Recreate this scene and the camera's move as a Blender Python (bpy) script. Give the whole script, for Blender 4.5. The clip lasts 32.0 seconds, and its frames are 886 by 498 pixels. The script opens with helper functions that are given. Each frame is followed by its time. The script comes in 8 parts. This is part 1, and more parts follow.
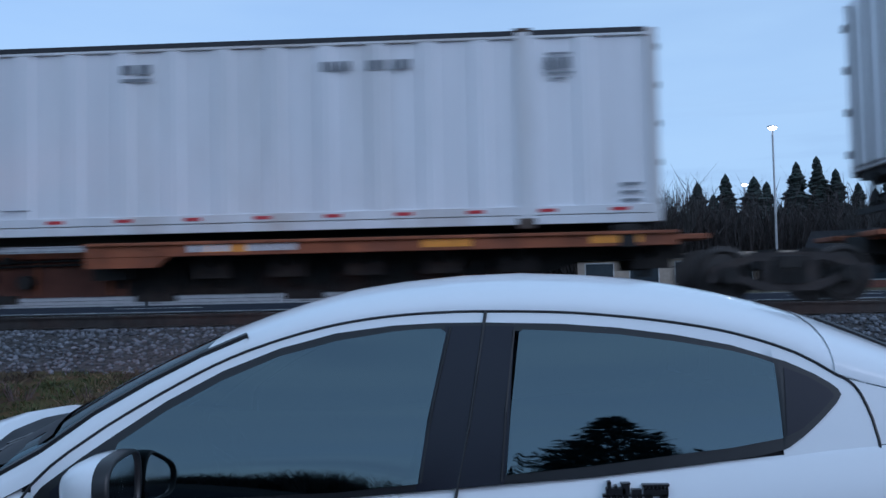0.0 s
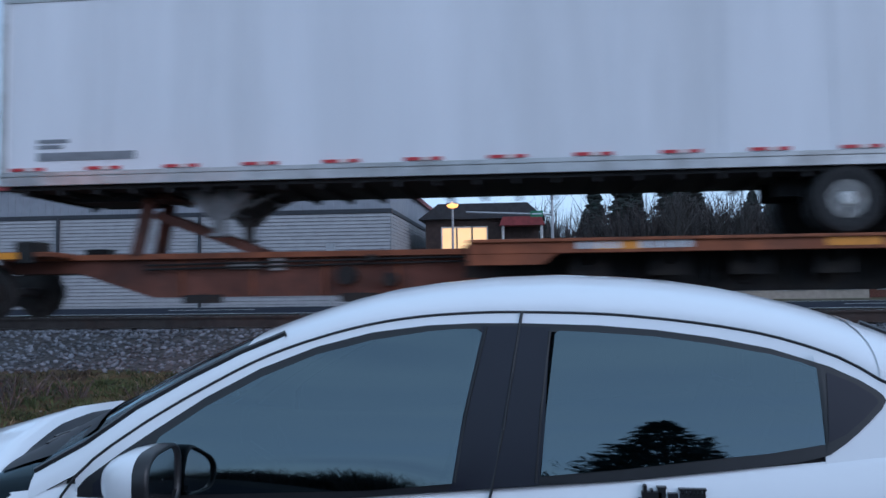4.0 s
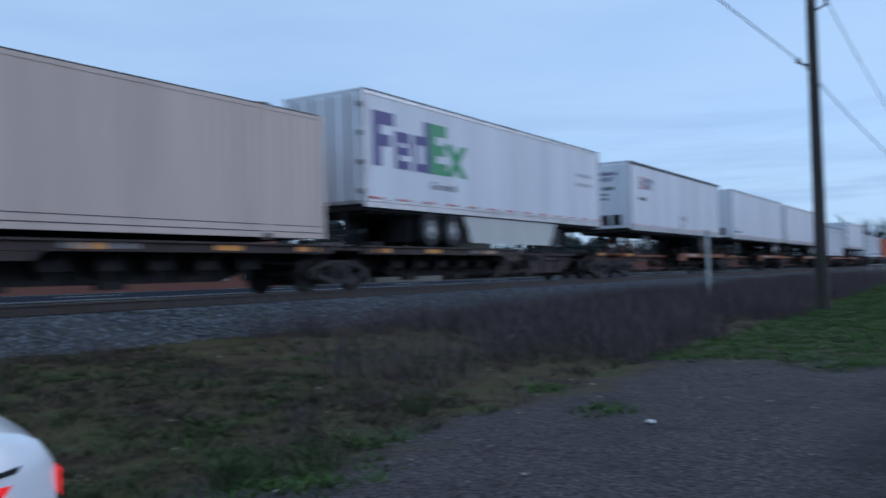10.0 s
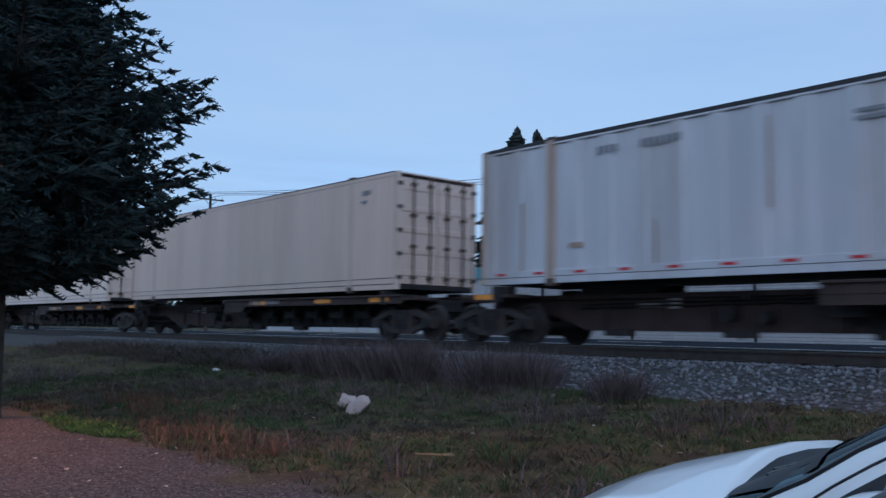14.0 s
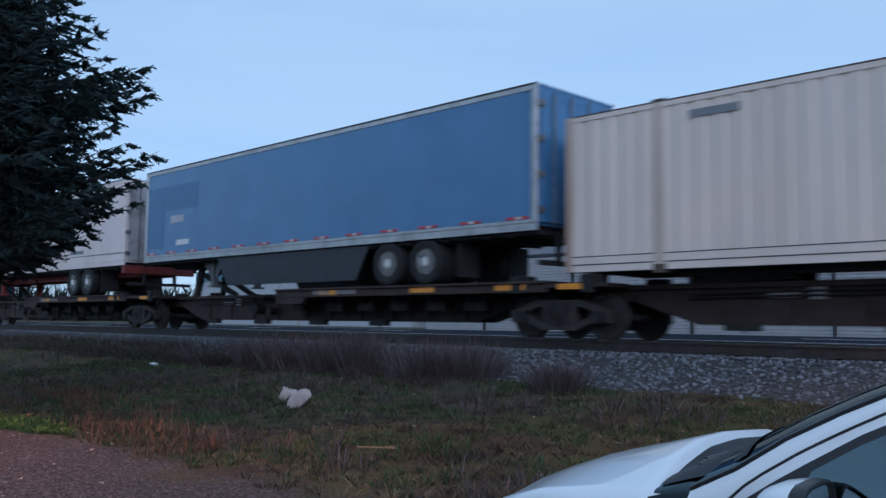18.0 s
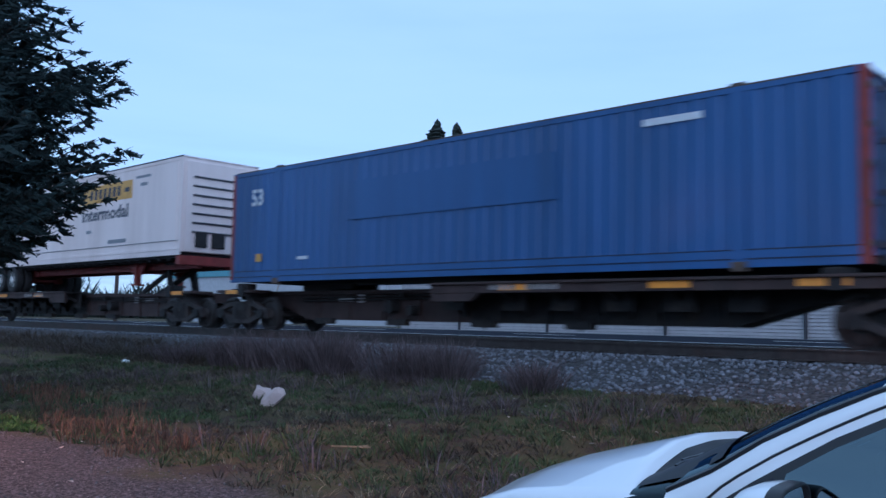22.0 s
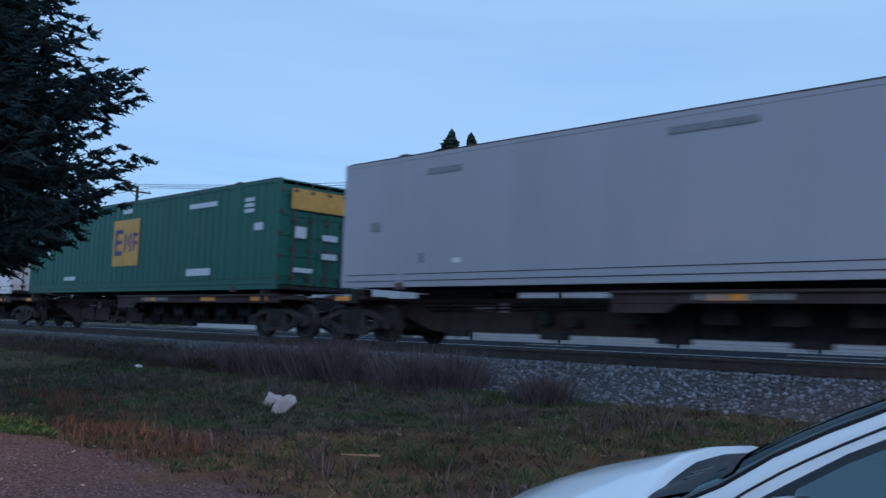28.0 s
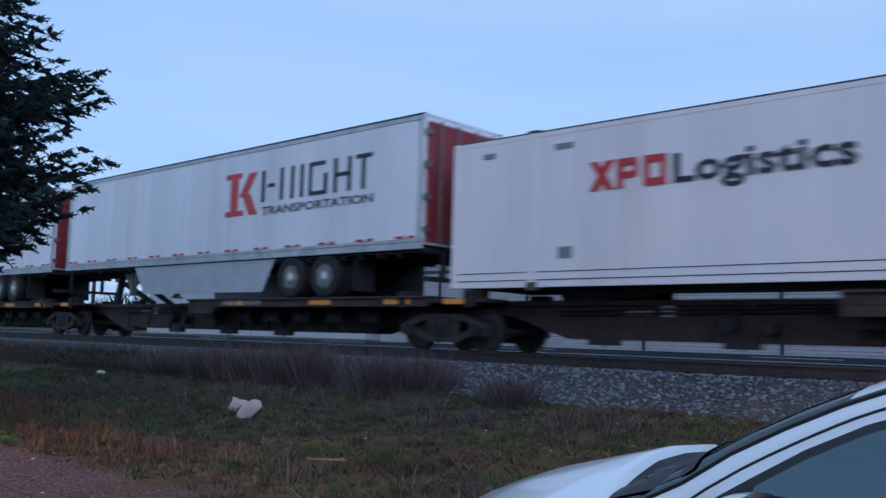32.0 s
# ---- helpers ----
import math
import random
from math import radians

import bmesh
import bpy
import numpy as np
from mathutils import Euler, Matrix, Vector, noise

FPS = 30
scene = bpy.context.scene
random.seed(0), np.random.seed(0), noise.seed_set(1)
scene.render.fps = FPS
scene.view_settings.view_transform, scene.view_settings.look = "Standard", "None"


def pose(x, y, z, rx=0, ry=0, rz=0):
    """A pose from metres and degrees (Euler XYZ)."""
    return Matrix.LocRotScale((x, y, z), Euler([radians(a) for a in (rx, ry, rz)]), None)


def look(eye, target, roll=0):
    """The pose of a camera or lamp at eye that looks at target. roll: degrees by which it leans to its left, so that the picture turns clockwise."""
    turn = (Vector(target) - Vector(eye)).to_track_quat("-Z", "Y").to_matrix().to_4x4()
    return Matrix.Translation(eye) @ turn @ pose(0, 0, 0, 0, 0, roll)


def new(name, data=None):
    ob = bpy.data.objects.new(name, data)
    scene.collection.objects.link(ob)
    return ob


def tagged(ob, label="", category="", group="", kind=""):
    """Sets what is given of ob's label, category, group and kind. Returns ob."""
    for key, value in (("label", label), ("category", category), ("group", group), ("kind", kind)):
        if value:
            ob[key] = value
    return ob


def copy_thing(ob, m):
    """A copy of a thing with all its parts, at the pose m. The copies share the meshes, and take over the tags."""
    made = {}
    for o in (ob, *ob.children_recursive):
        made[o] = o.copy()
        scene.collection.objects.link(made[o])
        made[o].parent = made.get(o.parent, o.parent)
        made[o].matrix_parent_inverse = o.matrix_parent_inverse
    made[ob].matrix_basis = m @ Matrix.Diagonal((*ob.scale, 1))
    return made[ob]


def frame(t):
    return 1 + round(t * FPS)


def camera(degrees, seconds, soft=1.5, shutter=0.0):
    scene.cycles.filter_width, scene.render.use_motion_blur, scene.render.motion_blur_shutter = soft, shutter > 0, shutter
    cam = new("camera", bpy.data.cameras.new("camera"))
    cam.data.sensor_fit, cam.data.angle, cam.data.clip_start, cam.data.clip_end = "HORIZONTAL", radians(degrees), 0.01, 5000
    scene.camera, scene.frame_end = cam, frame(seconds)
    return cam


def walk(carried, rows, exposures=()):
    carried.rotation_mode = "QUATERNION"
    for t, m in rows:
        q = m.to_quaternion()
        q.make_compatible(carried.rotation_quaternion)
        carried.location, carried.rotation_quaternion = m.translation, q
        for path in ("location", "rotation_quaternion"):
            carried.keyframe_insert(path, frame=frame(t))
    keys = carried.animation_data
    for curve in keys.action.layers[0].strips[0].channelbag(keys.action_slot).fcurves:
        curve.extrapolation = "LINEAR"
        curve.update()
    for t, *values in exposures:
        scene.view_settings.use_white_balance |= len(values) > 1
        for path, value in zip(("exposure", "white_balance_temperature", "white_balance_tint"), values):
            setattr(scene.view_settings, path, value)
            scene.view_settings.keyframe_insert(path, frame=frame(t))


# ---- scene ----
# ---- camera ----
cam = camera(52.98, 32.0, shutter=0.5)
PATH = [
    (0.0, pose(-0.005, 0.038, 1.425, 92.662, 1.227, 3.042)),
    (0.5, pose(-0.000, 0.040, 1.420, 92.595, 1.204, 3.194)),
    (1.0, pose(0.002, 0.052, 1.417, 92.524, 1.242, 3.414)),
    (1.5, pose(0.005, 0.052, 1.417, 92.655, 1.335, 3.769)),
    (2.0, pose(0.006, 0.049, 1.420, 92.744, 1.077, 4.385)),
    (2.5, pose(0.006, 0.042, 1.418, 92.790, 0.978, 3.645)),
    (5.0, pose(0.047, 0.036, 1.408, 93.223, 0.500, 7.594)),
    (6.0, pose(0.041, 0.025, 1.417, 93.344, 0.636, -5.755)),
    (6.6, pose(0.043, 0.009, 1.419, 92.535, 1.699, -36.881)),
    (7.0, pose(0.035, 0.009, 1.415, 91.986, 1.418, -51.417)),
    (7.5, pose(0.027, -0.005, 1.416, 91.536, 1.219, -62.323)),
    (8.0, pose(0.012, -0.008, 1.413, 91.317, 0.957, -67.661)),
    (8.5, pose(0.005, -0.008, 1.418, 91.228, 0.972, -70.885)),
    (9.0, pose(0.011, -0.010, 1.421, 91.200, 0.941, -72.604)),
    (9.5, pose(0.028, -0.001, 1.423, 91.256, 1.471, -70.423)),
    (10.0, pose(0.039, 0.001, 1.428, 91.725, 1.633, -58.679)),
    (10.5, pose(0.050, -0.009, 1.428, 92.428, 1.640, -43.333)),
    (10.6, pose(0.054, -0.011, 1.429, 92.645, 1.641, -37.274)),
    (11.0, pose(0.036, -0.009, 1.429, 94.029, 1.165, -21.512)),
    (11.5, pose(-0.006, -0.001, 1.428, 94.832, 0.208, 1.483)),
    (12.0, pose(-0.006, 0.005, 1.425, 94.762, -0.170, 21.316)),
    (12.5, pose(-0.006, 0.011, 1.427, 94.798, -0.549, 33.567)),
    (13.0, pose(-0.021, 0.001, 1.418, 94.813, -0.659, 41.281)),
    (13.5, pose(-0.014, -0.000, 1.417, 94.849, -0.725, 46.035)),
    (14.0, pose(-0.010, -0.002, 1.414, 95.190, -0.792, 48.859)),
    (14.5, pose(-0.009, -0.003, 1.417, 94.983, -0.825, 49.343)),
    (16.5, pose(-0.009, -0.009, 1.420, 94.767, -0.958, 47.341)),
    (17.0, pose(-0.010, 0.001, 1.419, 94.699, -0.818, 46.437)),
    (17.5, pose(-0.006, 0.001, 1.415, 94.749, -0.777, 45.842)),
    (18.0, pose(0.002, -0.006, 1.417, 94.769, -0.647, 45.163)),
    (18.5, pose(0.001, -0.007, 1.420, 94.663, -0.686, 44.490)),
    (19.0, pose(-0.003, -0.001, 1.423, 94.673, -0.905, 43.885)),
    (19.5, pose(0.003, 0.001, 1.426, 94.647, -1.013, 43.385)),
    (20.0, pose(0.000, -0.007, 1.424, 94.642, -1.187, 43.841)),
    (20.5, pose(-0.003, -0.014, 1.424, 94.568, -1.153, 43.485)),
    (21.0, pose(-0.014, -0.007, 1.425, 94.555, -1.090, 43.088)),
    (21.5, pose(-0.019, -0.002, 1.420, 94.650, -1.192, 43.563)),
    (22.0, pose(-0.017, -0.001, 1.418, 94.756, -1.152, 43.553)),
    (22.5, pose(-0.012, -0.010, 1.417, 94.817, -1.247, 43.791)),
    (23.0, pose(-0.010, -0.013, 1.424, 94.784, -1.704, 44.129)),
    (23.5, pose(-0.015, -0.012, 1.423, 94.788, -1.901, 44.517)),
    (24.0, pose(-0.015, -0.008, 1.419, 94.983, -2.071, 44.753)),
    (24.5, pose(-0.010, -0.011, 1.418, 95.033, -2.026, 44.807)),
    (26.5, pose(-0.017, -0.011, 1.418, 95.023, -2.026, 44.555)),
    (27.0, pose(-0.015, -0.006, 1.415, 95.094, -2.023, 44.630)),
    (27.5, pose(-0.010, -0.005, 1.415, 95.223, -2.008, 44.548)),
    (28.0, pose(-0.006, -0.007, 1.420, 95.342, -1.938, 44.322)),
    (28.5, pose(-0.002, -0.013, 1.422, 95.335, -1.849, 44.501)),
    (29.0, pose(-0.005, -0.009, 1.423, 95.253, -1.671, 44.788)),
    (29.5, pose(-0.000, 0.000, 1.420, 95.208, -1.526, 44.587)),
    (30.0, pose(0.001, 0.000, 1.421, 95.242, -1.440, 44.139)),
    (30.5, pose(0.003, -0.015, 1.424, 95.278, -1.513, 43.863)),
    (31.0, pose(0.002, -0.016, 1.420, 95.440, -1.523, 43.233)),
    (31.5, pose(0.005, 0.001, 1.414, 95.567, -1.589, 42.649)),
    (32.0, pose(0.003, 0.007, 1.410, 95.657, -1.596, 42.242)),
]
EXPOSURES = [(0.0, 0.12, 5050, 19), (1.0, 0.32, 5200, 22), (2.0, 0.48, 5400, 22), (5.0, 0.28, 5150, 20), (7.0, 0.1, 5100, 20), (9.5, 0.0, 5150, 20), (10.5, 0.25, 5150, 20), (12.0, 0.25, 5250, 20), (13.0, 0.12, 5350, 22), (14.0, -0.02, 5150, 19), (17.0, 0.08, 5150, 18), (18.0, 0.1, 5150, 18), (19.0, 0.32, 4850, 19), (22.0, 0.34, 4800, 20), (24.5, 0.28, 4950, 22), (28.0, 0.0, 4850, 16), (32.0, 0.1, 5000, 21)]
walk(cam, PATH, EXPOSURES)

# ---- world and light ----
RY, RZ = 13.72, 1.14            # near rail: outer edge of its head, and its top
TC = RY + 0.79                  # centre line of the track
SIDE = TC - 1.295               # near side of the boxes on the train
world = bpy.data.worlds.new("dusk_sky")
scene.world = world
world.use_nodes = True
wn, wl = world.node_tree.nodes, world.node_tree.links
sky = wn.new("ShaderNodeTexSky")
sky.sky_type, sky.sun_disc = "NISHITA", False
sky.sun_elevation, sky.sun_rotation = radians(22.0), radians(131)
sky.altitude, sky.air_density, sky.dust_density, sky.ozone_density = 50, 1.0, 0.6, 2.2
coord = wn.new("ShaderNodeTexCoord")
stretch = wn.new("ShaderNodeMapping")
stretch.inputs["Scale"].default_value = (1.3, 1.3, 7.0)
cloud = wn.new("ShaderNodeTexNoise")
cloud.inputs["Scale"].default_value, cloud.inputs["Detail"].default_value, cloud.inputs["Roughness"].default_value = 1.7, 5, 0.5
wl.new(coord.outputs["Generated"], stretch.inputs["Vector"])
wl.new(stretch.outputs["Vector"], cloud.inputs["Vector"])
veil = wn.new("ShaderNodeMapRange")            # thin high cloud over most of the sky
veil.inputs["From Min"].default_value, veil.inputs["From Max"].default_value = 0.3, 0.7
veil.inputs["To Min"].default_value, veil.inputs["To Max"].default_value = 0.66, 0.93
wl.new(cloud.outputs["Fac"], veil.inputs["Value"])
mix = wn.new("ShaderNodeMixRGB")
mix.inputs["Color2"].default_value = (4.1, 5.3, 5.6, 1)
wl.new(veil.outputs["Result"], mix.inputs["Fac"])
wl.new(sky.outputs["Color"], mix.inputs["Color1"])
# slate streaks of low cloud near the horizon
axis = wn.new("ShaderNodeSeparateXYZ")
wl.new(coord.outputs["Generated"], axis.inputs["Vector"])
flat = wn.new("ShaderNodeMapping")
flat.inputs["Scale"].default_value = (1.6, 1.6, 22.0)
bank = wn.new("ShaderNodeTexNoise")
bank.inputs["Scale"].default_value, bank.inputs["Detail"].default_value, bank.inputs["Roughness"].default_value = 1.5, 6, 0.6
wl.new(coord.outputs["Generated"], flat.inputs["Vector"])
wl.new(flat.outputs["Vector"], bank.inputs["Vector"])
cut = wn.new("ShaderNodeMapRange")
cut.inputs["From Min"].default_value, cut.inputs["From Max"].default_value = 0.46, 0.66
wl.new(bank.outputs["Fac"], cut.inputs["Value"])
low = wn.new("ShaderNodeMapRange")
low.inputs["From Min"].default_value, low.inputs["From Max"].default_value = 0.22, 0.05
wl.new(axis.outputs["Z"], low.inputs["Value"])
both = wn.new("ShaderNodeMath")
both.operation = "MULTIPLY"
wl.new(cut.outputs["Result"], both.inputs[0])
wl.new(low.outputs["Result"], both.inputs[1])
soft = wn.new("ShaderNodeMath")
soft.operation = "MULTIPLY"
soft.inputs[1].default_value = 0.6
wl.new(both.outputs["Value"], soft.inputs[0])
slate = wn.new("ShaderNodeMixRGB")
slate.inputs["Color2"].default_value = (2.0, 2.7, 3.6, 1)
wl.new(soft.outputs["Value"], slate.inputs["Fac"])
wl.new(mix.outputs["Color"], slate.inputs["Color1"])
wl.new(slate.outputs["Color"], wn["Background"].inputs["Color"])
wn["Background"].inputs["Strength"].default_value = 0.115
sun = new("sun", bpy.data.lights.new("sun", "SUN"))
sun.data.energy, sun.data.angle, sun.data.color = 0.5, radians(40), (1.0, 0.93, 0.88)
sun.matrix_world = look((0, 0, 50), (-30.2, 26.2, 32))

# ---- helpers of this scene ----
rnd = random.Random(5)


def part(name, bm, material, parent=None, label="", smooth=False):
    """Link a bmesh as one mesh object under a thing or a part."""
    me = bpy.data.meshes.new(name)
    bm.to_mesh(me)
    bm.free()
    if smooth:
        me.polygons.foreach_set("use_smooth", [True] * len(me.polygons))
    me.materials.append(material)
    ob = new(name, me)
    if parent:
        ob.parent = parent
    if label:
        ob["label"] = label
    return ob


def soup(name, verts, faces, material, parent=None, label=""):
    me = bpy.data.meshes.new(name)
    me.from_pydata(verts, [], faces)
    me.materials.append(material)
    ob = new(name, me)
    if parent:
        ob.parent = parent
    if label:
        ob["label"] = label
    return ob


def mass(name, verts, faces, material, parent=None, label=""):
    """A mesh from arrays of corners and of faces that all have as many sides."""
    me = bpy.data.meshes.new(name)
    faces = np.asarray(faces, dtype=np.int32)
    n, k = faces.shape
    me.vertices.add(len(verts))
    me.vertices.foreach_set("co", np.asarray(verts, dtype=np.float32).ravel())
    me.loops.add(n * k)
    me.loops.foreach_set("vertex_index", faces.ravel())
    me.polygons.add(n)
    me.polygons.foreach_set("loop_start", np.arange(0, n * k, k, dtype=np.int32))
    me.update(calc_edges=True)
    me.materials.append(material)
    ob = new(name, me)
    if parent:
        ob.parent = parent
    if label:
        ob["label"] = label
    return ob


def thing(name, m, label, category, group=""):
    ob = new(name)
    ob.empty_display_size = 0.2
    ob.matrix_basis = m
    return tagged(ob, label, category, group)


def box(bm, x0, y0, z0, x1, y1, z1, bevel=0.0):
    """A box between two corners, added to bm."""
    m = Matrix.Translation(((x0 + x1) / 2, (y0 + y1) / 2, (z0 + z1) / 2)) @ Matrix.Diagonal((abs(x1 - x0), abs(y1 - y0), abs(z1 - z0), 1))
    geo = bmesh.ops.create_cube(bm, size=1, matrix=m)
    if bevel:
        edges = {e for v in geo["verts"] for e in v.link_edges}
        bmesh.ops.bevel(bm, geom=list(edges), offset=bevel, segments=1, affect="EDGES")


def tube(bm, a, b, r0, r1=None, seg=10, caps=True):
    """A round bar from a to b."""
    a, b = Vector(a), Vector(b)
    r1 = r0 if r1 is None else r1
    d = b - a
    m = Matrix.Translation((a + b) / 2) @ d.to_track_quat("Z", "Y").to_matrix().to_4x4()
    bmesh.ops.create_cone(bm, cap_ends=caps, segments=seg, radius1=r0, radius2=r1, depth=d.length, matrix=m)


def beam(bm, a, b, w, h):
    """A square bar from a to b."""
    a, b = Vector(a), Vector(b)
    d = b - a
    m = Matrix.Translation((a + b) / 2) @ d.to_track_quat("X", "Z").to_matrix().to_4x4() @ Matrix.Diagonal((d.length, w, h, 1))
    bmesh.ops.create_cube(bm, size=1, matrix=m)


def prism(bm, poly, y0, y1):
    """A plate with an outline in x and z, between two values of y."""
    a = [bm.verts.new((x, y0, z)) for x, z in poly]
    b = [bm.verts.new((x, y1, z)) for x, z in poly]
    bm.faces.new(a)
    bm.faces.new(b[::-1])
    n = len(poly)
    for i in range(n):
        bm.faces.new((a[i], b[i], b[(i + 1) % n], a[(i + 1) % n]))
    bmesh.ops.recalc_face_normals(bm, faces=bm.faces[:])


def lathe(bm, profile, seg=20, axis="Y", at=(0, 0, 0)):
    """A turned shape: profile rows of (radius, place along the axis)."""
    rings = []
    for r, h in profile:
        ring = []
        for k in range(seg):
            c, s = math.cos(2 * math.pi * k / seg) * r, math.sin(2 * math.pi * k / seg) * r
            p = (c, h, s) if axis == "Y" else (c, s, h)
            ring.append(bm.verts.new((p[0] + at[0], p[1] + at[1], p[2] + at[2])))
        rings.append(ring)
    for a, b in zip(rings, rings[1:]):
        for k in range(seg):
            bm.faces.new((a[k], a[(k + 1) % seg], b[(k + 1) % seg], b[k]))
    for ring in (rings[0], rings[-1]):
        if profile[0][0] > 1e-4:
            bm.faces.new(ring)
    bmesh.ops.recalc_face_normals(bm, faces=bm.faces[:])


def bmnew():
    return bmesh.new()


def step(a, b, v):
    k = min(1.0, max(0.0, (v - a) / (b - a)))
    return k * k * (3 - 2 * k)


# ---- materials ----
def material(name, color, rough=0.6, metal=0.0, vary=0.25, scale=3.0, bump=0.0, bscale=40.0, stain=None, stain_scale=0.6,
             streak=False, coat=0.0, island=False, emit=None, power=0.0, alpha=1.0, spec=0.5):
    """A surface with its colour, grain, larger stains and fine relief."""
    mt = bpy.data.materials.new(name)
    mt.use_nodes = True
    nt, ln = mt.node_tree.nodes, mt.node_tree.links
    bs = nt["Principled BSDF"]
    bs.inputs["Roughness"].default_value, bs.inputs["Metallic"].default_value = rough, metal
    bs.inputs["Coat Weight"].default_value = coat
    bs.inputs["Specular IOR Level"].default_value = spec
    co = nt.new("ShaderNodeTexCoord")
    no = nt.new("ShaderNodeTexNoise")
    no.inputs["Scale"].default_value, no.inputs["Detail"].default_value = scale, 6
    mp = nt.new("ShaderNodeMapping")
    if streak:
        mp.inputs["Scale"].default_value = (1.0, 1.0, 0.12)
    ln.new(co.outputs["Object"], mp.inputs["Vector"])
    ln.new(mp.outputs["Vector"], no.inputs["Vector"])
    hs = nt.new("ShaderNodeMixRGB")
    lo = tuple(c * (1 - vary) for c in color)
    hi = tuple(min(1, c * (1 + vary)) for c in color)
    hs.inputs["Color1"].default_value, hs.inputs["Color2"].default_value = (*lo, 1), (*hi, 1)
    st = nt.new("ShaderNodeValToRGB")
    st.color_ramp.elements[0].position, st.color_ramp.elements[1].position = 0.3, 0.7
    ln.new(no.outputs["Fac"], st.inputs["Fac"])
    ln.new(st.outputs["Color"], hs.inputs["Fac"])
    out = hs.outputs["Color"]
    if stain:
        n2 = nt.new("ShaderNodeTexNoise")
        n2.inputs["Scale"].default_value, n2.inputs["Detail"].default_value, n2.inputs["Roughness"].default_value = stain_scale, 8, 0.65
        ln.new(mp.outputs["Vector"], n2.inputs["Vector"])
        r2 = nt.new("ShaderNodeValToRGB")
        r2.color_ramp.elements[0].position, r2.color_ramp.elements[1].position = 0.5, 0.75
        ln.new(n2.outputs["Fac"], r2.inputs["Fac"])
        m2 = nt.new("ShaderNodeMixRGB")
        m2.inputs["Color2"].default_value = (*stain, 1)
        ln.new(out, m2.inputs["Color1"])
        ln.new(r2.outputs["Color"], m2.inputs["Fac"])
        out = m2.outputs["Color"]
    if island:
        ge = nt.new("ShaderNodeNewGeometry")
        m3 = nt.new("ShaderNodeMixRGB")
        m3.blend_type = "MULTIPLY"
        m3.inputs["Fac"].default_value = 1
        r3 = nt.new("ShaderNodeMapRange")
        r3.inputs["To Min"].default_value, r3.inputs["To Max"].default_value = 0.45, 1.55
        ln.new(ge.outputs["Random Per Island"], r3.inputs["Value"])
        ln.new(out, m3.inputs["Color1"])
        ln.new(r3.outputs["Result"], m3.inputs["Color2"])
        out = m3.outputs["Color"]
    ln.new(out, bs.inputs["Base Color"])
    if bump:
        nb = nt.new("ShaderNodeTexNoise")
        nb.inputs["Scale"].default_value, nb.inputs["Detail"].default_value = bscale, 4
        ln.new(co.outputs["Object"], nb.inputs["Vector"])
        bp = nt.new("ShaderNodeBump")
        bp.inputs["Strength"].default_value, bp.inputs["Distance"].default_value = bump, 0.02
        ln.new(nb.outputs["Fac"], bp.inputs["Height"])
        ln.new(bp.outputs["Normal"], bs.inputs["Normal"])
    if emit:
        bs.inputs["Emission Color"].default_value, bs.inputs["Emission Strength"].default_value = (*emit, 1), power
    return mt


STEEL = material("rail_steel", (0.04, 0.033, 0.03), 0.6, 0.3, 0.3, 6, 0.2, stain=(0.06, 0.03, 0.02))
RAILTOP = material("polished_rail", (0.55, 0.55, 0.55), 0.22, 1.0, 0.1, 4)
TIE = material("tie_wood", (0.03, 0.025, 0.022), 0.9, 0, 0.4, 5, 0.5, 30)
BALLAST = material("ballast_stone", (0.125, 0.13, 0.145), 0.9, 0, 0.35, 7, 0.3, 30, island=True)
BALLASTBED = material("ballast_bed", (0.05, 0.047, 0.047), 0.95, 0, 0.7, 14, 1.0, 18)
ASPHALT = material("asphalt", (0.018, 0.02, 0.029), 0.9, 0, 0.35, 60, 0.4, 90, stain=(0.028, 0.03, 0.036), stain_scale=0.35, spec=0.04)
PAINTLINE = material("road_paint", (0.6, 0.6, 0.58), 0.7, 0, 0.25, 12, 0.1)
WATER = material("puddle_water", (0.02, 0.022, 0.025), 0.03, 0, 0.1, 3, 0.0, spec=0.6)
ORANGE = material("orange_car_paint", (0.27, 0.085, 0.035), 0.7, 0.1, 0.35, 2.5, 0.2, 20, stain=(0.13, 0.05, 0.03), stain_scale=1.2)
# stained darker copy of the orange paint, for the shaded sill and hitch
SILLORANGE = material("grimy_shaded_orange_sill", (0.14, 0.052, 0.034), 0.75, 0.1, 0.4, 2.0, 0.25, 20, stain=(0.05, 0.03, 0.026), stain_scale=0.9)
BROWN = material("brown_car_paint", (0.046, 0.028, 0.025), 0.75, 0.1, 0.35, 2.5, 0.2, 20, stain=(0.045, 0.035, 0.032), stain_scale=1.2)
# grimy steel; its dark colour also paints the shade under the wheel decks
BLACKSTEEL = material("grimy_shaded_black_steel", (0.018, 0.017, 0.017), 0.75, 0.2, 0.4, 5, 0.3, 25, stain=(0.05, 0.04, 0.032), stain_scale=2)
TRUCKSTEEL = material("dusty_truck_steel", (0.042, 0.036, 0.035), 0.8, 0.2, 0.4, 5, 0.3, 25, stain=(0.07, 0.05, 0.04), stain_scale=2)
WHEELSTEEL = material("worn_wheel_steel", (0.05, 0.045, 0.043), 0.6, 0.4, 0.3, 6)
YELLOWTAPE = material("yellow_reflector", (0.75, 0.30, 0.03), 0.4, 0, 0.12, 8)
WHITETAPE = material("white_tape", (0.75, 0.75, 0.73), 0.4, 0, 0.08, 8)
REDTAPE = material("red_tape", (0.5, 0.03, 0.035), 0.4, 0, 0.1, 8)
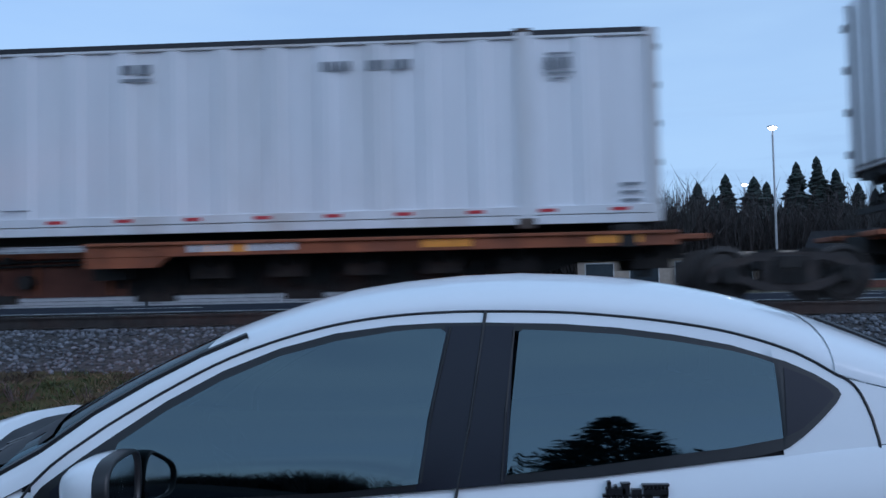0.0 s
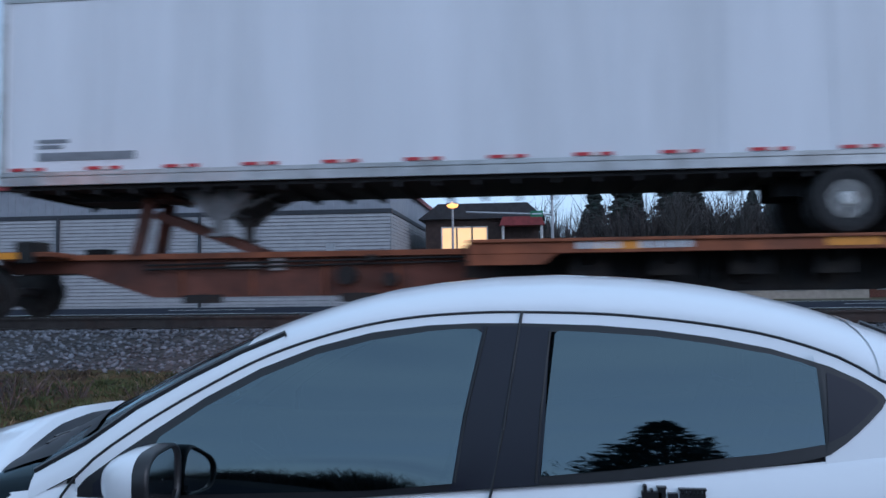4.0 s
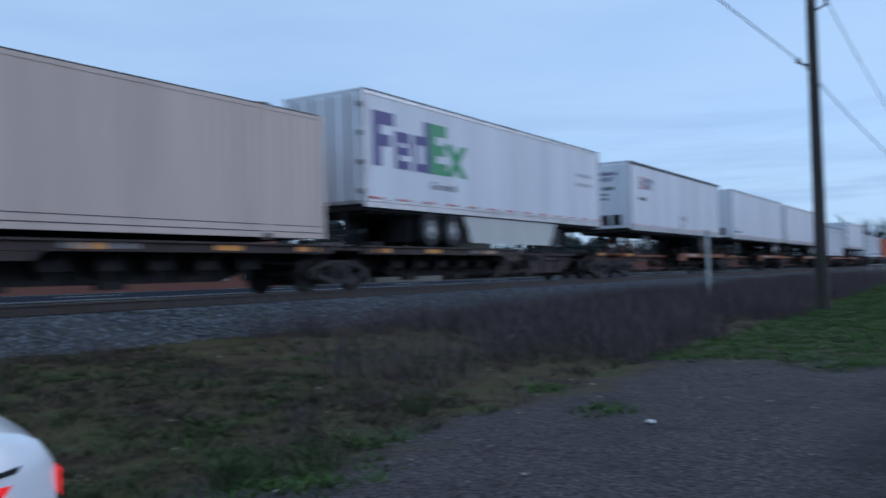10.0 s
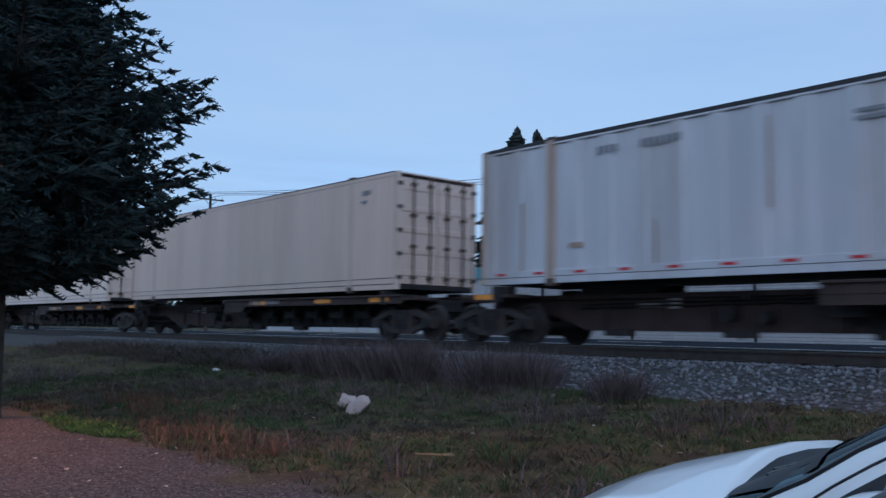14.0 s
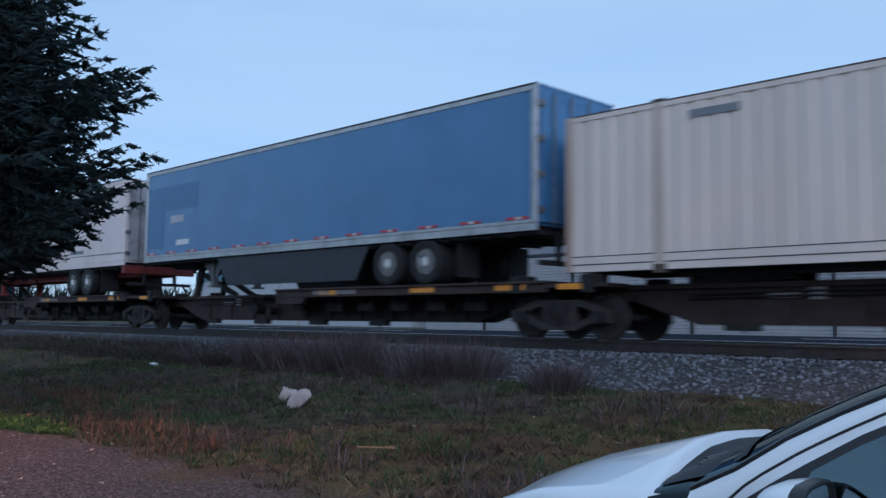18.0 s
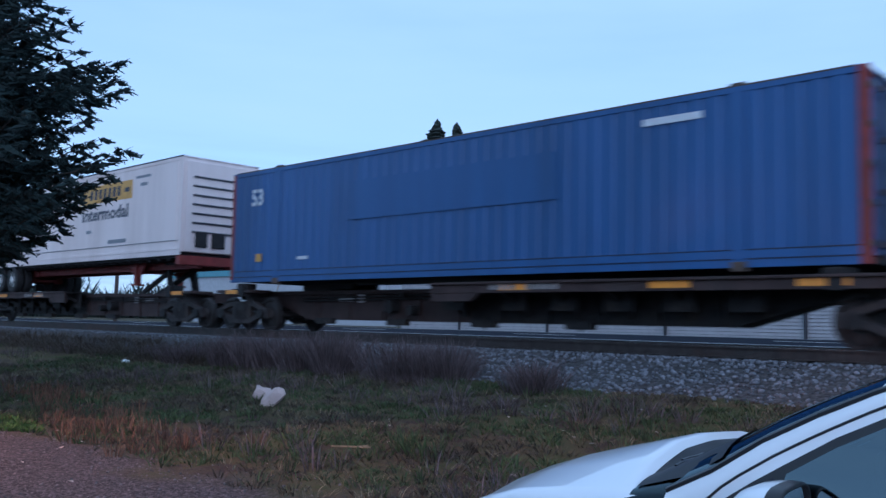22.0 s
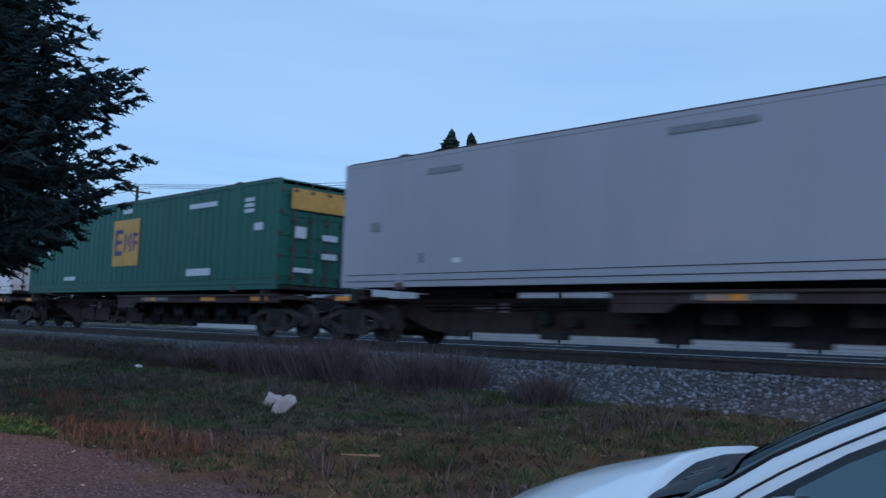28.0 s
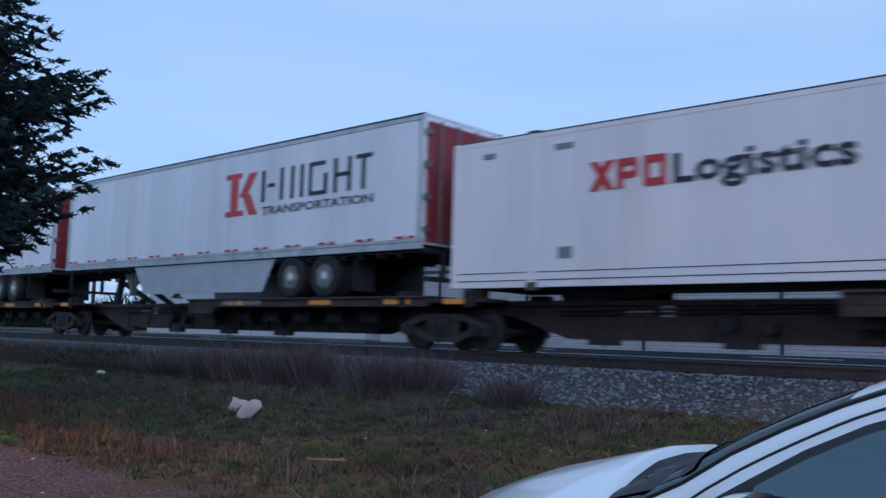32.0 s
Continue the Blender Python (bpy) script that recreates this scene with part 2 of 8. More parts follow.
RUBBER = material("tyre_rubber", (0.02, 0.02, 0.021), 0.85, 0, 0.3, 20, 0.2, 60)
RIMWHITE = material("white_rim", (0.62, 0.62, 0.6), 0.5, 0.1, 0.2, 10, stain=(0.25, 0.17, 0.12), stain_scale=6)
RIMRUST = material("rusty_rim", (0.22, 0.10, 0.06), 0.75, 0.2, 0.4, 10, stain=(0.5, 0.45, 0.42), stain_scale=5)
ALU = material("bare_aluminium", (0.5, 0.5, 0.5), 0.45, 0.7, 0.15, 5, stain=(0.3, 0.28, 0.26), stain_scale=1.5)
LANDGREY = material("grey_landing_gear", (0.19, 0.19, 0.195), 0.65, 0.2, 0.3, 5, stain=(0.1, 0.08, 0.07), stain_scale=3)
DARKFRAME = material("dark_underframe", (0.022, 0.022, 0.023), 0.8, 0.1, 0.3, 6)
INK = material("black_lettering", (0.02, 0.022, 0.035), 0.5, 0, 0.15, 6)
NAVY = material("navy_lettering", (0.045, 0.04, 0.15), 0.5, 0, 0.1, 6)
PURPLE = material("purple_lettering", (0.055, 0.045, 0.22), 0.45, 0, 0.08, 6)
GREENINK = material("green_lettering", (0.02, 0.30, 0.10), 0.45, 0, 0.08, 6)
REDINK = material("red_lettering", (0.52, 0.045, 0.05), 0.45, 0, 0.1, 6)
GOLDINK = material("gold_panel", (0.56, 0.31, 0.055), 0.5, 0, 0.12, 5)
GREYINK = material("grey_lettering", (0.22, 0.23, 0.25), 0.6, 0, 0.2, 6)
FADEDINK = material("faded_stencil", (0.26, 0.24, 0.23), 0.7, 0, 0.3, 8)
PALEINK = material("pale_lettering", (0.62, 0.66, 0.7), 0.5, 0, 0.1, 6)


# ---- ground ----
def rise(x):
    """The land climbs to the level crossing ahead."""
    return 0.55 * step(22, 78, x)


def ground_z(x, y):
    up = rise(x)
    if y <= 5.0:
        z = 0.0
    elif y <= 11.0:
        z = 0.5 * ((y - 5.0) / 6.0) ** 1.25
    elif y <= 18:
        z = 0.5
    else:
        z = 0.5 + 0.45 * step(17.5, 21, y)
    z = max(z, up * 1.0 if y < 12 else min(up, 0.9)) if up > 0 else z
    if -1.2 < y < 11 and -60 < x < 90:
        z += 0.035 * (noise.noise((x * 0.9, y * 0.9, 0)) - 0.1) * step(-1.2, 0.5, y) + 0.05 * noise.noise((x * 0.25, y * 0.25, 3)) * step(4.2, 6, y)
    return z


def ground_material():
    """Gravel by the road, moss and dull grass towards the track, bare earth beyond."""
    mt = material("shoulder_ground", (0.058, 0.048, 0.047), 0.95, 0, 0.6, 22, 1.0, 28, stain=(0.035, 0.03, 0.03), stain_scale=0.9, spec=0.2)
    nt, ln = mt.node_tree.nodes, mt.node_tree.links
    bs = nt["Principled BSDF"]
    gravel = bs.inputs["Base Color"].links[0].from_socket
    co = nt.new("ShaderNodeNewGeometry")
    speck = nt.new("ShaderNodeTexVoronoi")
    speck.inputs["Scale"].default_value = 58
    ln.new(co.outputs["Position"], speck.inputs["Vector"])
    tone = nt.new("ShaderNodeMixRGB")
    tone.blend_type = "MULTIPLY"
    tone.inputs["Fac"].default_value = 0.9
    bright = nt.new("ShaderNodeMapRange")
    bright.inputs["To Min"].default_value, bright.inputs["To Max"].default_value = 0.2, 2.1
    sep0 = nt.new("ShaderNodeSeparateColor")
    ln.new(speck.outputs["Color"], sep0.inputs["Color"])
    ln.new(sep0.outputs["Red"], bright.inputs["Value"])
    ln.new(gravel, tone.inputs["Color1"])
    ln.new(bright.outputs["Result"], tone.inputs["Color2"])
    sep = nt.new("ShaderNodeSeparateXYZ")
    ln.new(co.outputs["Position"], sep.inputs["Vector"])
    wob = nt.new("ShaderNodeTexNoise")
    wob.inputs["Scale"].default_value, wob.inputs["Detail"].default_value = 0.55, 7
    ln.new(co.outputs["Position"], wob.inputs["Vector"])
    add = nt.new("ShaderNodeMath")
    add.operation = "MULTIPLY_ADD"
    add.inputs[1].default_value = 3.4
    ln.new(wob.outputs["Fac"], add.inputs[0])
    ln.new(sep.outputs["Y"], add.inputs[2])
    edge = nt.new("ShaderNodeMapRange")
    edge.inputs["From Min"].default_value, edge.inputs["From Max"].default_value = 5.7, 6.5
    ln.new(add.outputs["Value"], edge.inputs["Value"])
    strip = nt.new("ShaderNodeMapRange")
    strip.inputs["From Min"].default_value, strip.inputs["From Max"].default_value = 2.3, 2.9
    ln.new(add.outputs["Value"], strip.inputs["Value"])
    far = nt.new("ShaderNodeMapRange")
    far.inputs["From Min"].default_value, far.inputs["From Max"].default_value = 13.0, 15.5
    ln.new(sep.outputs["X"], far.inputs["Value"])
    both = nt.new("ShaderNodeMath")
    both.operation = "MULTIPLY"
    ln.new(strip.outputs["Result"], both.inputs[0])
    ln.new(far.outputs["Result"], both.inputs[1])
    most = nt.new("ShaderNodeMath")
    most.operation = "MAXIMUM"
    ln.new(edge.outputs["Result"], most.inputs[0])
    ln.new(both.outputs["Value"], most.inputs[1])
    patch = nt.new("ShaderNodeTexNoise")
    patch.inputs["Scale"].default_value, patch.inputs["Detail"].default_value, patch.inputs["Roughness"].default_value = 1.4, 8, 0.7
    ln.new(co.outputs["Position"], patch.inputs["Vector"])
    green = nt.new("ShaderNodeValToRGB")
    el = green.color_ramp.elements
    el[0].position, el[0].color = 0.40, (0.045, 0.028, 0.02, 1)
    el[1].position, el[1].color = 0.66, (0.055, 0.064, 0.02, 1)
    mid = el.new(0.5)
    mid.color = (0.072, 0.054, 0.024, 1)
    ln.new(patch.outputs["Fac"], green.inputs["Fac"])
    top = nt.new("ShaderNodeMixRGB")
    ln.new(most.outputs["Value"], top.inputs["Fac"])
    ln.new(tone.outputs["Color"], top.inputs["Color1"])
    ln.new(green.outputs["Color"], top.inputs["Color2"])
    # wet, muddy strip along the asphalt
    wet = nt.new("ShaderNodeMapRange")
    wet.inputs["From Min"].default_value, wet.inputs["From Max"].default_value = 3.1, 1.9
    wet.inputs["To Max"].default_value = 0.92
    ln.new(add.outputs["Value"], wet.inputs["Value"])
    mud = nt.new("ShaderNodeMixRGB")
    mud.inputs["Color2"].default_value = (0.0135, 0.013, 0.0145, 1)
    ln.new(wet.outputs["Result"], mud.inputs["Fac"])
    ln.new(top.outputs["Color"], mud.inputs["Color1"])
    ln.new(mud.outputs["Color"], bs.inputs["Base Color"])
    return mt


GROUND = ground_material()


def lines(spans):
    out = []
    for a, b, d in spans:
        n = max(1, round((b - a) / d))
        out += [a + (b - a) * i / n for i in range(n)]
    return out + [spans[-1][1]]


def sheet(name, xs, ys, height, mat):
    verts = [(x, y, height(x, y)) for y in ys for x in xs]
    n = len(xs)
    faces = [(j * n + i, j * n + i + 1, (j + 1) * n + i + 1, (j + 1) * n + i) for j in range(len(ys) - 1) for i in range(n - 1)]
    ob = soup(name, verts, faces, mat)
    ob.data.polygons.foreach_set("use_smooth", [True] * len(ob.data.polygons))
    return ob


ground = sheet("ground", lines([(-1500, -200, 130), (-200, -40, 8), (-40, 60, 0.4), (60, 240, 6), (240, 1800, 130)]),
               lines([(-900, -60, 70), (-60, -4, 4), (-4, 12, 0.35), (12, 60, 3), (60, 1600, 110)]), ground_z, GROUND)
tagged(ground, "gravel shoulder, mossy grass and earth beside the track", "ground", kind="structure")

# the road beside the track, with its worn edge
road = sheet("road", lines([(-160, -40, 10), (-40, 60, 1.0), (60, 330, 5)]), [-11.5, -9, -6, -3.2, -1.9, -1.6, -1.25],
             lambda x, y: max(0.0, rise(x)) + 0.03 - 0.05 * step(-1.5, -1.2, y + 0.22 * noise.noise((x * 0.35, 0, 9)) * step(-2, -1.2, y)), ASPHALT)
for v in road.data.vertices:          # its edge nears the track on the way to the crossing
    v.co.y += 0.03 * min(80.0, max(0.0, v.co.x - 6.0)) * step(-9, -1.9, v.co.y)
tagged(road, "worn dark asphalt road running beside the railway", "road", kind="structure")
bm = bmnew()
for k in range(14):
    x = 16 + k * 12.0
    bmesh.ops.create_grid(bm, x_segments=3, y_segments=1, size=0.5, matrix=Matrix.Translation((x, -6.3, 0)) @ Matrix.Diagonal((3.2, 0.11, 1, 1)))
for v in bm.verts:
    v.co.z = rise(v.co.x) + 0.034
tagged(part("road_marking", bm, PAINTLINE), "worn white centre dashes on the road", "road marking", kind="structure")

# the highway beyond the track
bm = bmnew()
box(bm, -420, 22.5, 0.75, 420, 42.5, 1.0)
tagged(part("highway", bm, ASPHALT), "wet dark highway behind the railway", "road", kind="structure")
bm = bmnew()
for k in range(-26, 27):
    box(bm, k * 12.0 - 1.6, 31.6, 0.995, k * 12.0 + 1.6, 31.85, 1.006)
box(bm, -420, 23.6, 0.995, 420, 23.75, 1.005)
box(bm, -420, 41.0, 0.995, 420, 41.15, 1.005)
tagged(part("highway_marking", bm, PAINTLINE), "white lane dashes and edge lines on the highway", "road marking", kind="structure")

# puddles on the shoulder
for px, py, ra, rb, turn, seed in ((8.12, 0.46, 0.11, 0.20, 0.30, 1), (6.76, -0.06, 0.17, 0.26, -0.5, 2), (6.92, 0.30, 0.06, 0.12, -0.3, 5), (6.02, 0.18, 0.14, 0.26, 0.25, 3), (5.96, -0.75, 0.11, 0.30, 0.1, 4)):
    pts = []
    for k in range(72):
        a = 2 * math.pi * k / 72
        w = 1 + 0.55 * noise.noise((math.cos(a) * 1.7, math.sin(a) * 1.7, seed * 7)) + 0.22 * noise.noise((math.cos(a) * 5, math.sin(a) * 5, seed * 3)) + 0.04 * noise.noise((math.cos(a) * 14, math.sin(a) * 14, seed))
        u, v = ra * w * math.cos(a), rb * w * math.sin(a)
        pts.append((px + u * math.cos(turn) - v * math.sin(turn), py + u * math.sin(turn) + v * math.cos(turn), 0.03))
    tagged(soup("puddle", pts, [tuple(range(72))], WATER), "shallow rain puddle on the gravel shoulder", "puddle", "puddles on the shoulder")

# ---- track ----
ys = [TC - 3.5, TC - 2.1, TC - 1.75, TC + 1.75, TC + 2.1, TC + 3.6]
zs = [0.45, RZ - 0.27, RZ - 0.21, RZ - 0.21, RZ - 0.27, 0.45]
xs = lines([(-440, -40, 20), (-40, 70, 1.0), (70, 300, 20)])
verts = [(x, y, z + (0.03 * noise.noise((x * 1.3, y * 3, 5)) if -41 < x < 71 else 0)) for y, z in zip(ys, zs) for x in xs]
n = len(xs)
ballast = soup("ballast", verts, [(j * n + i, j * n + i + 1, (j + 1) * n + i + 1, (j + 1) * n + i) for j in range(5) for i in range(n - 1)], BALLASTBED)
tagged(ballast, "grey crushed-stone railway ballast bank", "ballast", kind="structure")

ico = bmnew()
bmesh.ops.create_icosphere(ico, subdivisions=1, radius=1)
ico.verts.ensure_lookup_table()
IV = np.array([v.co[:] for v in ico.verts])
IF = [tuple(v.index for v in f.verts) for f in ico.faces]
ico.free()
rng = np.random.default_rng(3)


def stones(name, places, sizes, mat, label, parent=None, category="gravel"):
    """Many small angular stones as one piece of stuff."""
    n, m = len(places), len(IV)
    q = IV[None] * (0.65 + 0.6 * rng.random((n, m, 3))) * np.array(sizes)[:, None, None] * np.array([1.15, 1.0, 0.75])
    a = rng.random(n) * 6.28
    c, d = np.cos(a)[:, None], np.sin(a)[:, None]
    q = np.stack([q[:, :, 0] * c + q[:, :, 1] * d, q[:, :, 1] * c - q[:, :, 0] * d, q[:, :, 2]], axis=2) + np.array(places)[:, None, :]
    fs = np.array(IF)[None] + (np.arange(n) * m)[:, None, None]
    ob = mass(name, q.reshape(-1, 3), fs.reshape(-1, 3), mat, parent)
    return tagged(ob, label, category, kind="stuff")


pl, sz = [], []
for i in range(32000):
    x = -38 + 92 * rng.random()
    k = rng.random()
    y = TC - 3.7 + 2.3 * k
    z = float(np.interp(y, ys, zs)) if y > ys[0] else max(ground_z(x, y), 0.4)
    if (k < 0.15 and rng.random() < 0.5) or (k < 0.75 and x < -17 - 7 * rng.random()):
        continue
    pl.append((x, y, z + 0.01))
    sz.append(0.017 + 0.024 * rng.random())
stones("ballast_stones", pl, sz, BALLAST, "loose grey crushed stones on the track bank", category="ballast")

# ties and rails
tie_bm = bmnew()
box(tie_bm, -0.115, -1.3, -0.17, 0.115, 1.3, 0.0, 0.012)
tie = part("tie", tie_bm, TIE)
track = thing("railway_track", pose(0, TC, RZ), "steel rails on dark wooden ties in ballast", "railway track")
track["kind"] = "structure"
tie.parent = track
tie.matrix_basis = pose(-70 * 0.55, 0, -0.185)
for k in range(-69, 140):
    t2 = tie.copy()
    scene.collection.objects.link(t2)
    t2.matrix_basis = pose(k * 0.55, rnd.uniform(-0.03, 0.03), -0.185, 0, 0, rnd.uniform(-1, 1))
for sgn in (-1, 1):
    yc = sgn * 0.753
    bm = bmnew()
    for w, a, b in ((0.075, -0.185, -0.172), (0.01, -0.172, -0.04), (0.036, -0.04, -0.003)):
        box(bm, -430, yc - w, a, 320, yc + w, b)
    rail = part("rail", bm, STEEL, track)
    bm = bmnew()
    box(bm, -430, yc - 0.03, -0.003, 320, yc + 0.03, 0.0)
    part("rail_head", bm, RAILTOP, rail, "polished rail head")


# ---- train ----
# how far the train has gone, time by time
KNOTS = ((0, 0.0), (2.5, 24.82), (5, 50.09), (6, 61.29), (7, 72.15), (7.5, 77.72), (9, 94.45), (10, 104.4), (12.5, 129.28), (15, 155.09), (17.5, 180.99), (20, 206.83),
         (22.5, 232.65), (25, 258.32), (27.5, 284.25), (30, 310.16), (32, 330.88))


MOVING = []          # every thing that rides with the train, and its place along it


def rides(ob, s, y, z, rz=0):
    MOVING.append((ob, s, y, z, rz))
    return ob


def lettering(name, text, height, mat, parent, x, z, y, width=0.0, shear=0.0, squeeze=1.0, label=""):
    """Words on the near side of a box: text lies in the x-z plane, read from the road."""
    cu = bpy.data.curves.new(name, "FONT")
    cu.body, cu.size, cu.extrude, cu.shear, cu.resolution_u, cu.offset = text, height * 1.4, 0.0015, shear, 2, 0.035 * height
    tmp = bpy.data.objects.new(name, cu)
    scene.collection.objects.link(tmp)
    bpy.context.view_layer.update()
    me = bpy.data.meshes.new_from_object(tmp.evaluated_get(bpy.context.evaluated_depsgraph_get()))
    bpy.data.objects.remove(tmp)
    me.name = name
    if width:
        xs = [v.co.x for v in me.vertices]
        squeeze = width / (max(xs) - min(xs))
    me.transform(Matrix.Diagonal((squeeze, 1, 1, 1)))
    me.materials.clear()
    me.materials.append(mat)
    ob = new(name, me)
    ob.parent = parent
    ob.matrix_basis = pose(x, y, z, 90, 0, 0)
    if label:
        ob["label"] = label
    return ob


def bars(name, rows, mat, parent, y, label=""):
    """Unreadable writing: flat bars (x, z, width, height) on the near side."""
    first = None
    for x, z, w, h in rows:
        bm = bmnew()
        box(bm, x, y - 0.003, z, x + w, y + 0.003, z + h)
        ob = part(name if first is None else "mark", bm, mat, first or parent, label if first is None else "")
        first = first or ob
    return first


def slant_blocks(name, cells, mat, parent, y, lean=0.0, label=""):
    """A word mark as plain leaning blocks: (x, z, width, height)."""
    first = None
    for x, z, w, h in cells:
        bm = bmnew()
        prism(bm, [(x, z), (x + w, z), (x + w + lean * h, z + h), (x + lean * h, z + h)], y - 0.004, y + 0.004)
        ob = part(name if first is None else "mark", bm, mat, first or parent, label if first is None else "")
        first = first or ob
    return first


def unit(mat, flip, hitch, label):
    """One platform of an articulated spine car. Wheel deck towards +x, stand towards -x; turned round by flip."""
    k = -1 if flip else 1
    ob = thing("spine_car", pose(0, 0, 0), label, "rail car", "spine car platforms of the train")
    bm = bmnew()
    prism(bm, [(-8.6 * k, 0.72), (-7.2 * k, 0.72), (-5.9 * k, 0.30), (-0.3 * k, 0.30), (-0.3 * k, 1.0), (-8.6 * k, 1.0)], -0.38, 0.38)
    part("center_sill", bm, SILLORANGE if mat is ORANGE else mat, ob)
    # deck half of the sill: the shade under the deck is in its colour
    bm = bmnew()
    prism(bm, [(-0.3 * k, 0.30), (5.6 * k, 0.30), (7.0 * k, 0.70), (8.6 * k, 0.72), (8.6 * k, 1.0), (-0.3 * k, 1.0)], -0.379, 0.379)
    part("center_sill", bm, BLACKSTEEL, ob, "grimy sill coloured dark for the shade under the wheel deck")
    # stiffeners on the deck half are darkened for that shade too
    for x in np.arange(-5.4, 5.5, 1.2):
        bm = bmnew()
        box(bm, x - 0.02, -0.43, 0.33, x + 0.02, -0.38, 0.98)
        part("stiffener", bm, mat if x * k < -0.3 else BLACKSTEEL, ob)
        bm = bmnew()
        box(bm, x - 0.02, 0.38, 0.33, x + 0.02, 0.43, 0.98)
        part("stiffener", bm, mat if x * k < -0.3 else BLACKSTEEL, ob)
    for s in (-1, 1):
        bm = bmnew()
        box(bm, -8.5, s * 0.44 - 0.05, 0.93, 8.5, s * 0.44 + 0.05, 1.02)
        part("sill_flange", bm, mat, ob)
    for s in (-1, 1):
        bm = bmnew()
        a, b = sorted((-0.6 * k, 8.3 * k))
        box(bm, a, s * 0.42, 1.06, b, s * 1.30, 1.10)
        part("wheel_deck", bm, BLACKSTEEL, ob)
        bm = bmnew()
        box(bm, a, s * 1.25, 0.88, b, s * 1.31, 1.10, 0.008)
        box(bm, a, s * 1.18, 1.05, b, s * 1.36, 1.10, 0.008)
        part("side_sill", bm, mat, ob)
        bm = bmnew()
        prism(bm, [(-0.6 * k, 0.72), (0.5 * k, 0.72), (0.7 * k, 0.88), (-0.6 * k, 0.88)], s * 1.2, s * 1.3)
        part("sill_bracket", bm, mat, ob)
        # cross bearers, coloured dark for the shade under the deck
        for x in (-0.4, 1.2, 2.4, 3.6, 4.8, 6.0, 8.0):
            bm = bmnew()
            prism(bm, [(x * k - 0.3, 0.55), (x * k + 0.3, 0.55), (x * k + 0.3, 1.05), (x * k - 0.3, 1.05)], s * 0.75, s * 0.80)
            prism(bm, [(x * k - 0.05, 0.42), (x * k + 0.05, 0.42), (x * k + 0.05, 1.05), (x * k - 0.05, 1.05)], s * 0.40, s * 0.46)
            beam(bm, (x * k, s * 0.42, 0.6), (x * k, s * 1.25, 0.97), 0.08, 0.1)
            part("cross_bearer", bm, BLACKSTEEL, ob)
    # end platform and container stands
    for e in (-1, 1):
        for s in (-1, 1):
            bm = bmnew()
            box(bm, e * 7.2, s * 0.55, 0.96, e * 8.75, s * 1.28, 1.04, 0.01)
            part("end_platform", bm, mat, ob)
            bm = bmnew()
            box(bm, e * 7.35, s * 0.95, 1.04, e * 7.8, s * 1.25, 1.2, 0.015)
            box(bm, e * 7.45, s * 1.26, 0.86, e * 7.7, s * 1.33, 1.2, 0.01)
            part("container_stand", bm, BLACKSTEEL, ob)
    # brake gear on the sill
    bm = bmnew()
    for (x, z, w, h) in ((-2.6, 0.62, 0.3, 0.28), (-1.9, 0.55, 0.22, 0.22), (-2.2, 0.9, 0.12, 0.12)):
        tube(bm, (x * k, -0.38, z), (x * k, -0.66, z), w / 2, seg=12)
    for z in (0.93, 0.86):
        tube(bm, (-6 * k, -0.46, z - 0.1), (2 * k, -0.47, z), 0.018, seg=6)
    part("brake_gear", bm, BLACKSTEEL, ob)
    for x in (-5.0, -2.4, 0.2, 2.6):
        bm = bmnew()
        tube(bm, (x, -0.5, 0.16), (x, -0.5, 0.36), 0.03, seg=6)
        box(bm, x - 0.3, -0.6, 0.2, x + 0.3, -0.42, 0.34)
        part("rigging_box", bm, BLACKSTEEL, ob)
    # hitch stand at the nose
    bm = bmnew()
    hx, top = -6.0 * k, 2.02 if hitch else 1.3
    if hitch:
        for s in (-1, 1):
            beam(bm, (hx - 0.15 * k, s * 0.45, 1.0), (hx + 0.05 * k, s * 0.4, top - 0.1), 0.13, 0.2)
            beam(bm, (hx + 1.9 * k, s * 0.3, 1.02), (hx + 0.15 * k, s * 0.36, top - 0.35), 0.1, 0.14)
        prism(bm, [(hx - 0.55, top - 0.1), (hx + 0.55, top - 0.1), (hx + 0.35, top + 0.02), (hx - 0.35, top + 0.02)], -0.5, 0.5)
    else:
        beam(bm, (hx, -0.4, 1.08), (hx + 1.9 * k, -0.35, 1.12), 0.14, 0.14)
        beam(bm, (hx, 0.4, 1.08), (hx + 1.9 * k, 0.35, 1.12), 0.14, 0.14)
    # on orange cars the hitch takes the shade-darkened orange
    part("trailer_hitch", bm, SILLORANGE if mat is ORANGE else BLACKSTEEL, ob)
    for x in (7.4, 4.9, 1.6, -7.9):
        bm = bmnew()
        box(bm, x * k - 0.38, -1.316 if x > -2 else -1.29, 0.93, x * k + 0.38, -1.30 if x > -2 else -1.275, 1.06 if x > -2 else 1.035)
        part("reflector", bm, YELLOWTAPE, ob)
    bars("stencil", [(1.9 * k - 0.9 + i * 0.17, 0.94, 0.12, 0.11) for i in range(4)] + [(1.9 * k + i * 0.16, 0.94, 0.11, 0.11) for i in range(5)], PALEINK if mat is ORANGE else FADEDINK, ob, -1.318, "worn pale stencilled marks")
    bars("stencil", [(-4.6 * k, 0.75, 0.55, 0.12), (-3.9 * k, 0.72, 0.25, 0.2)], FADEDINK, ob, -0.44, "faded pale panel marks")
    return ob


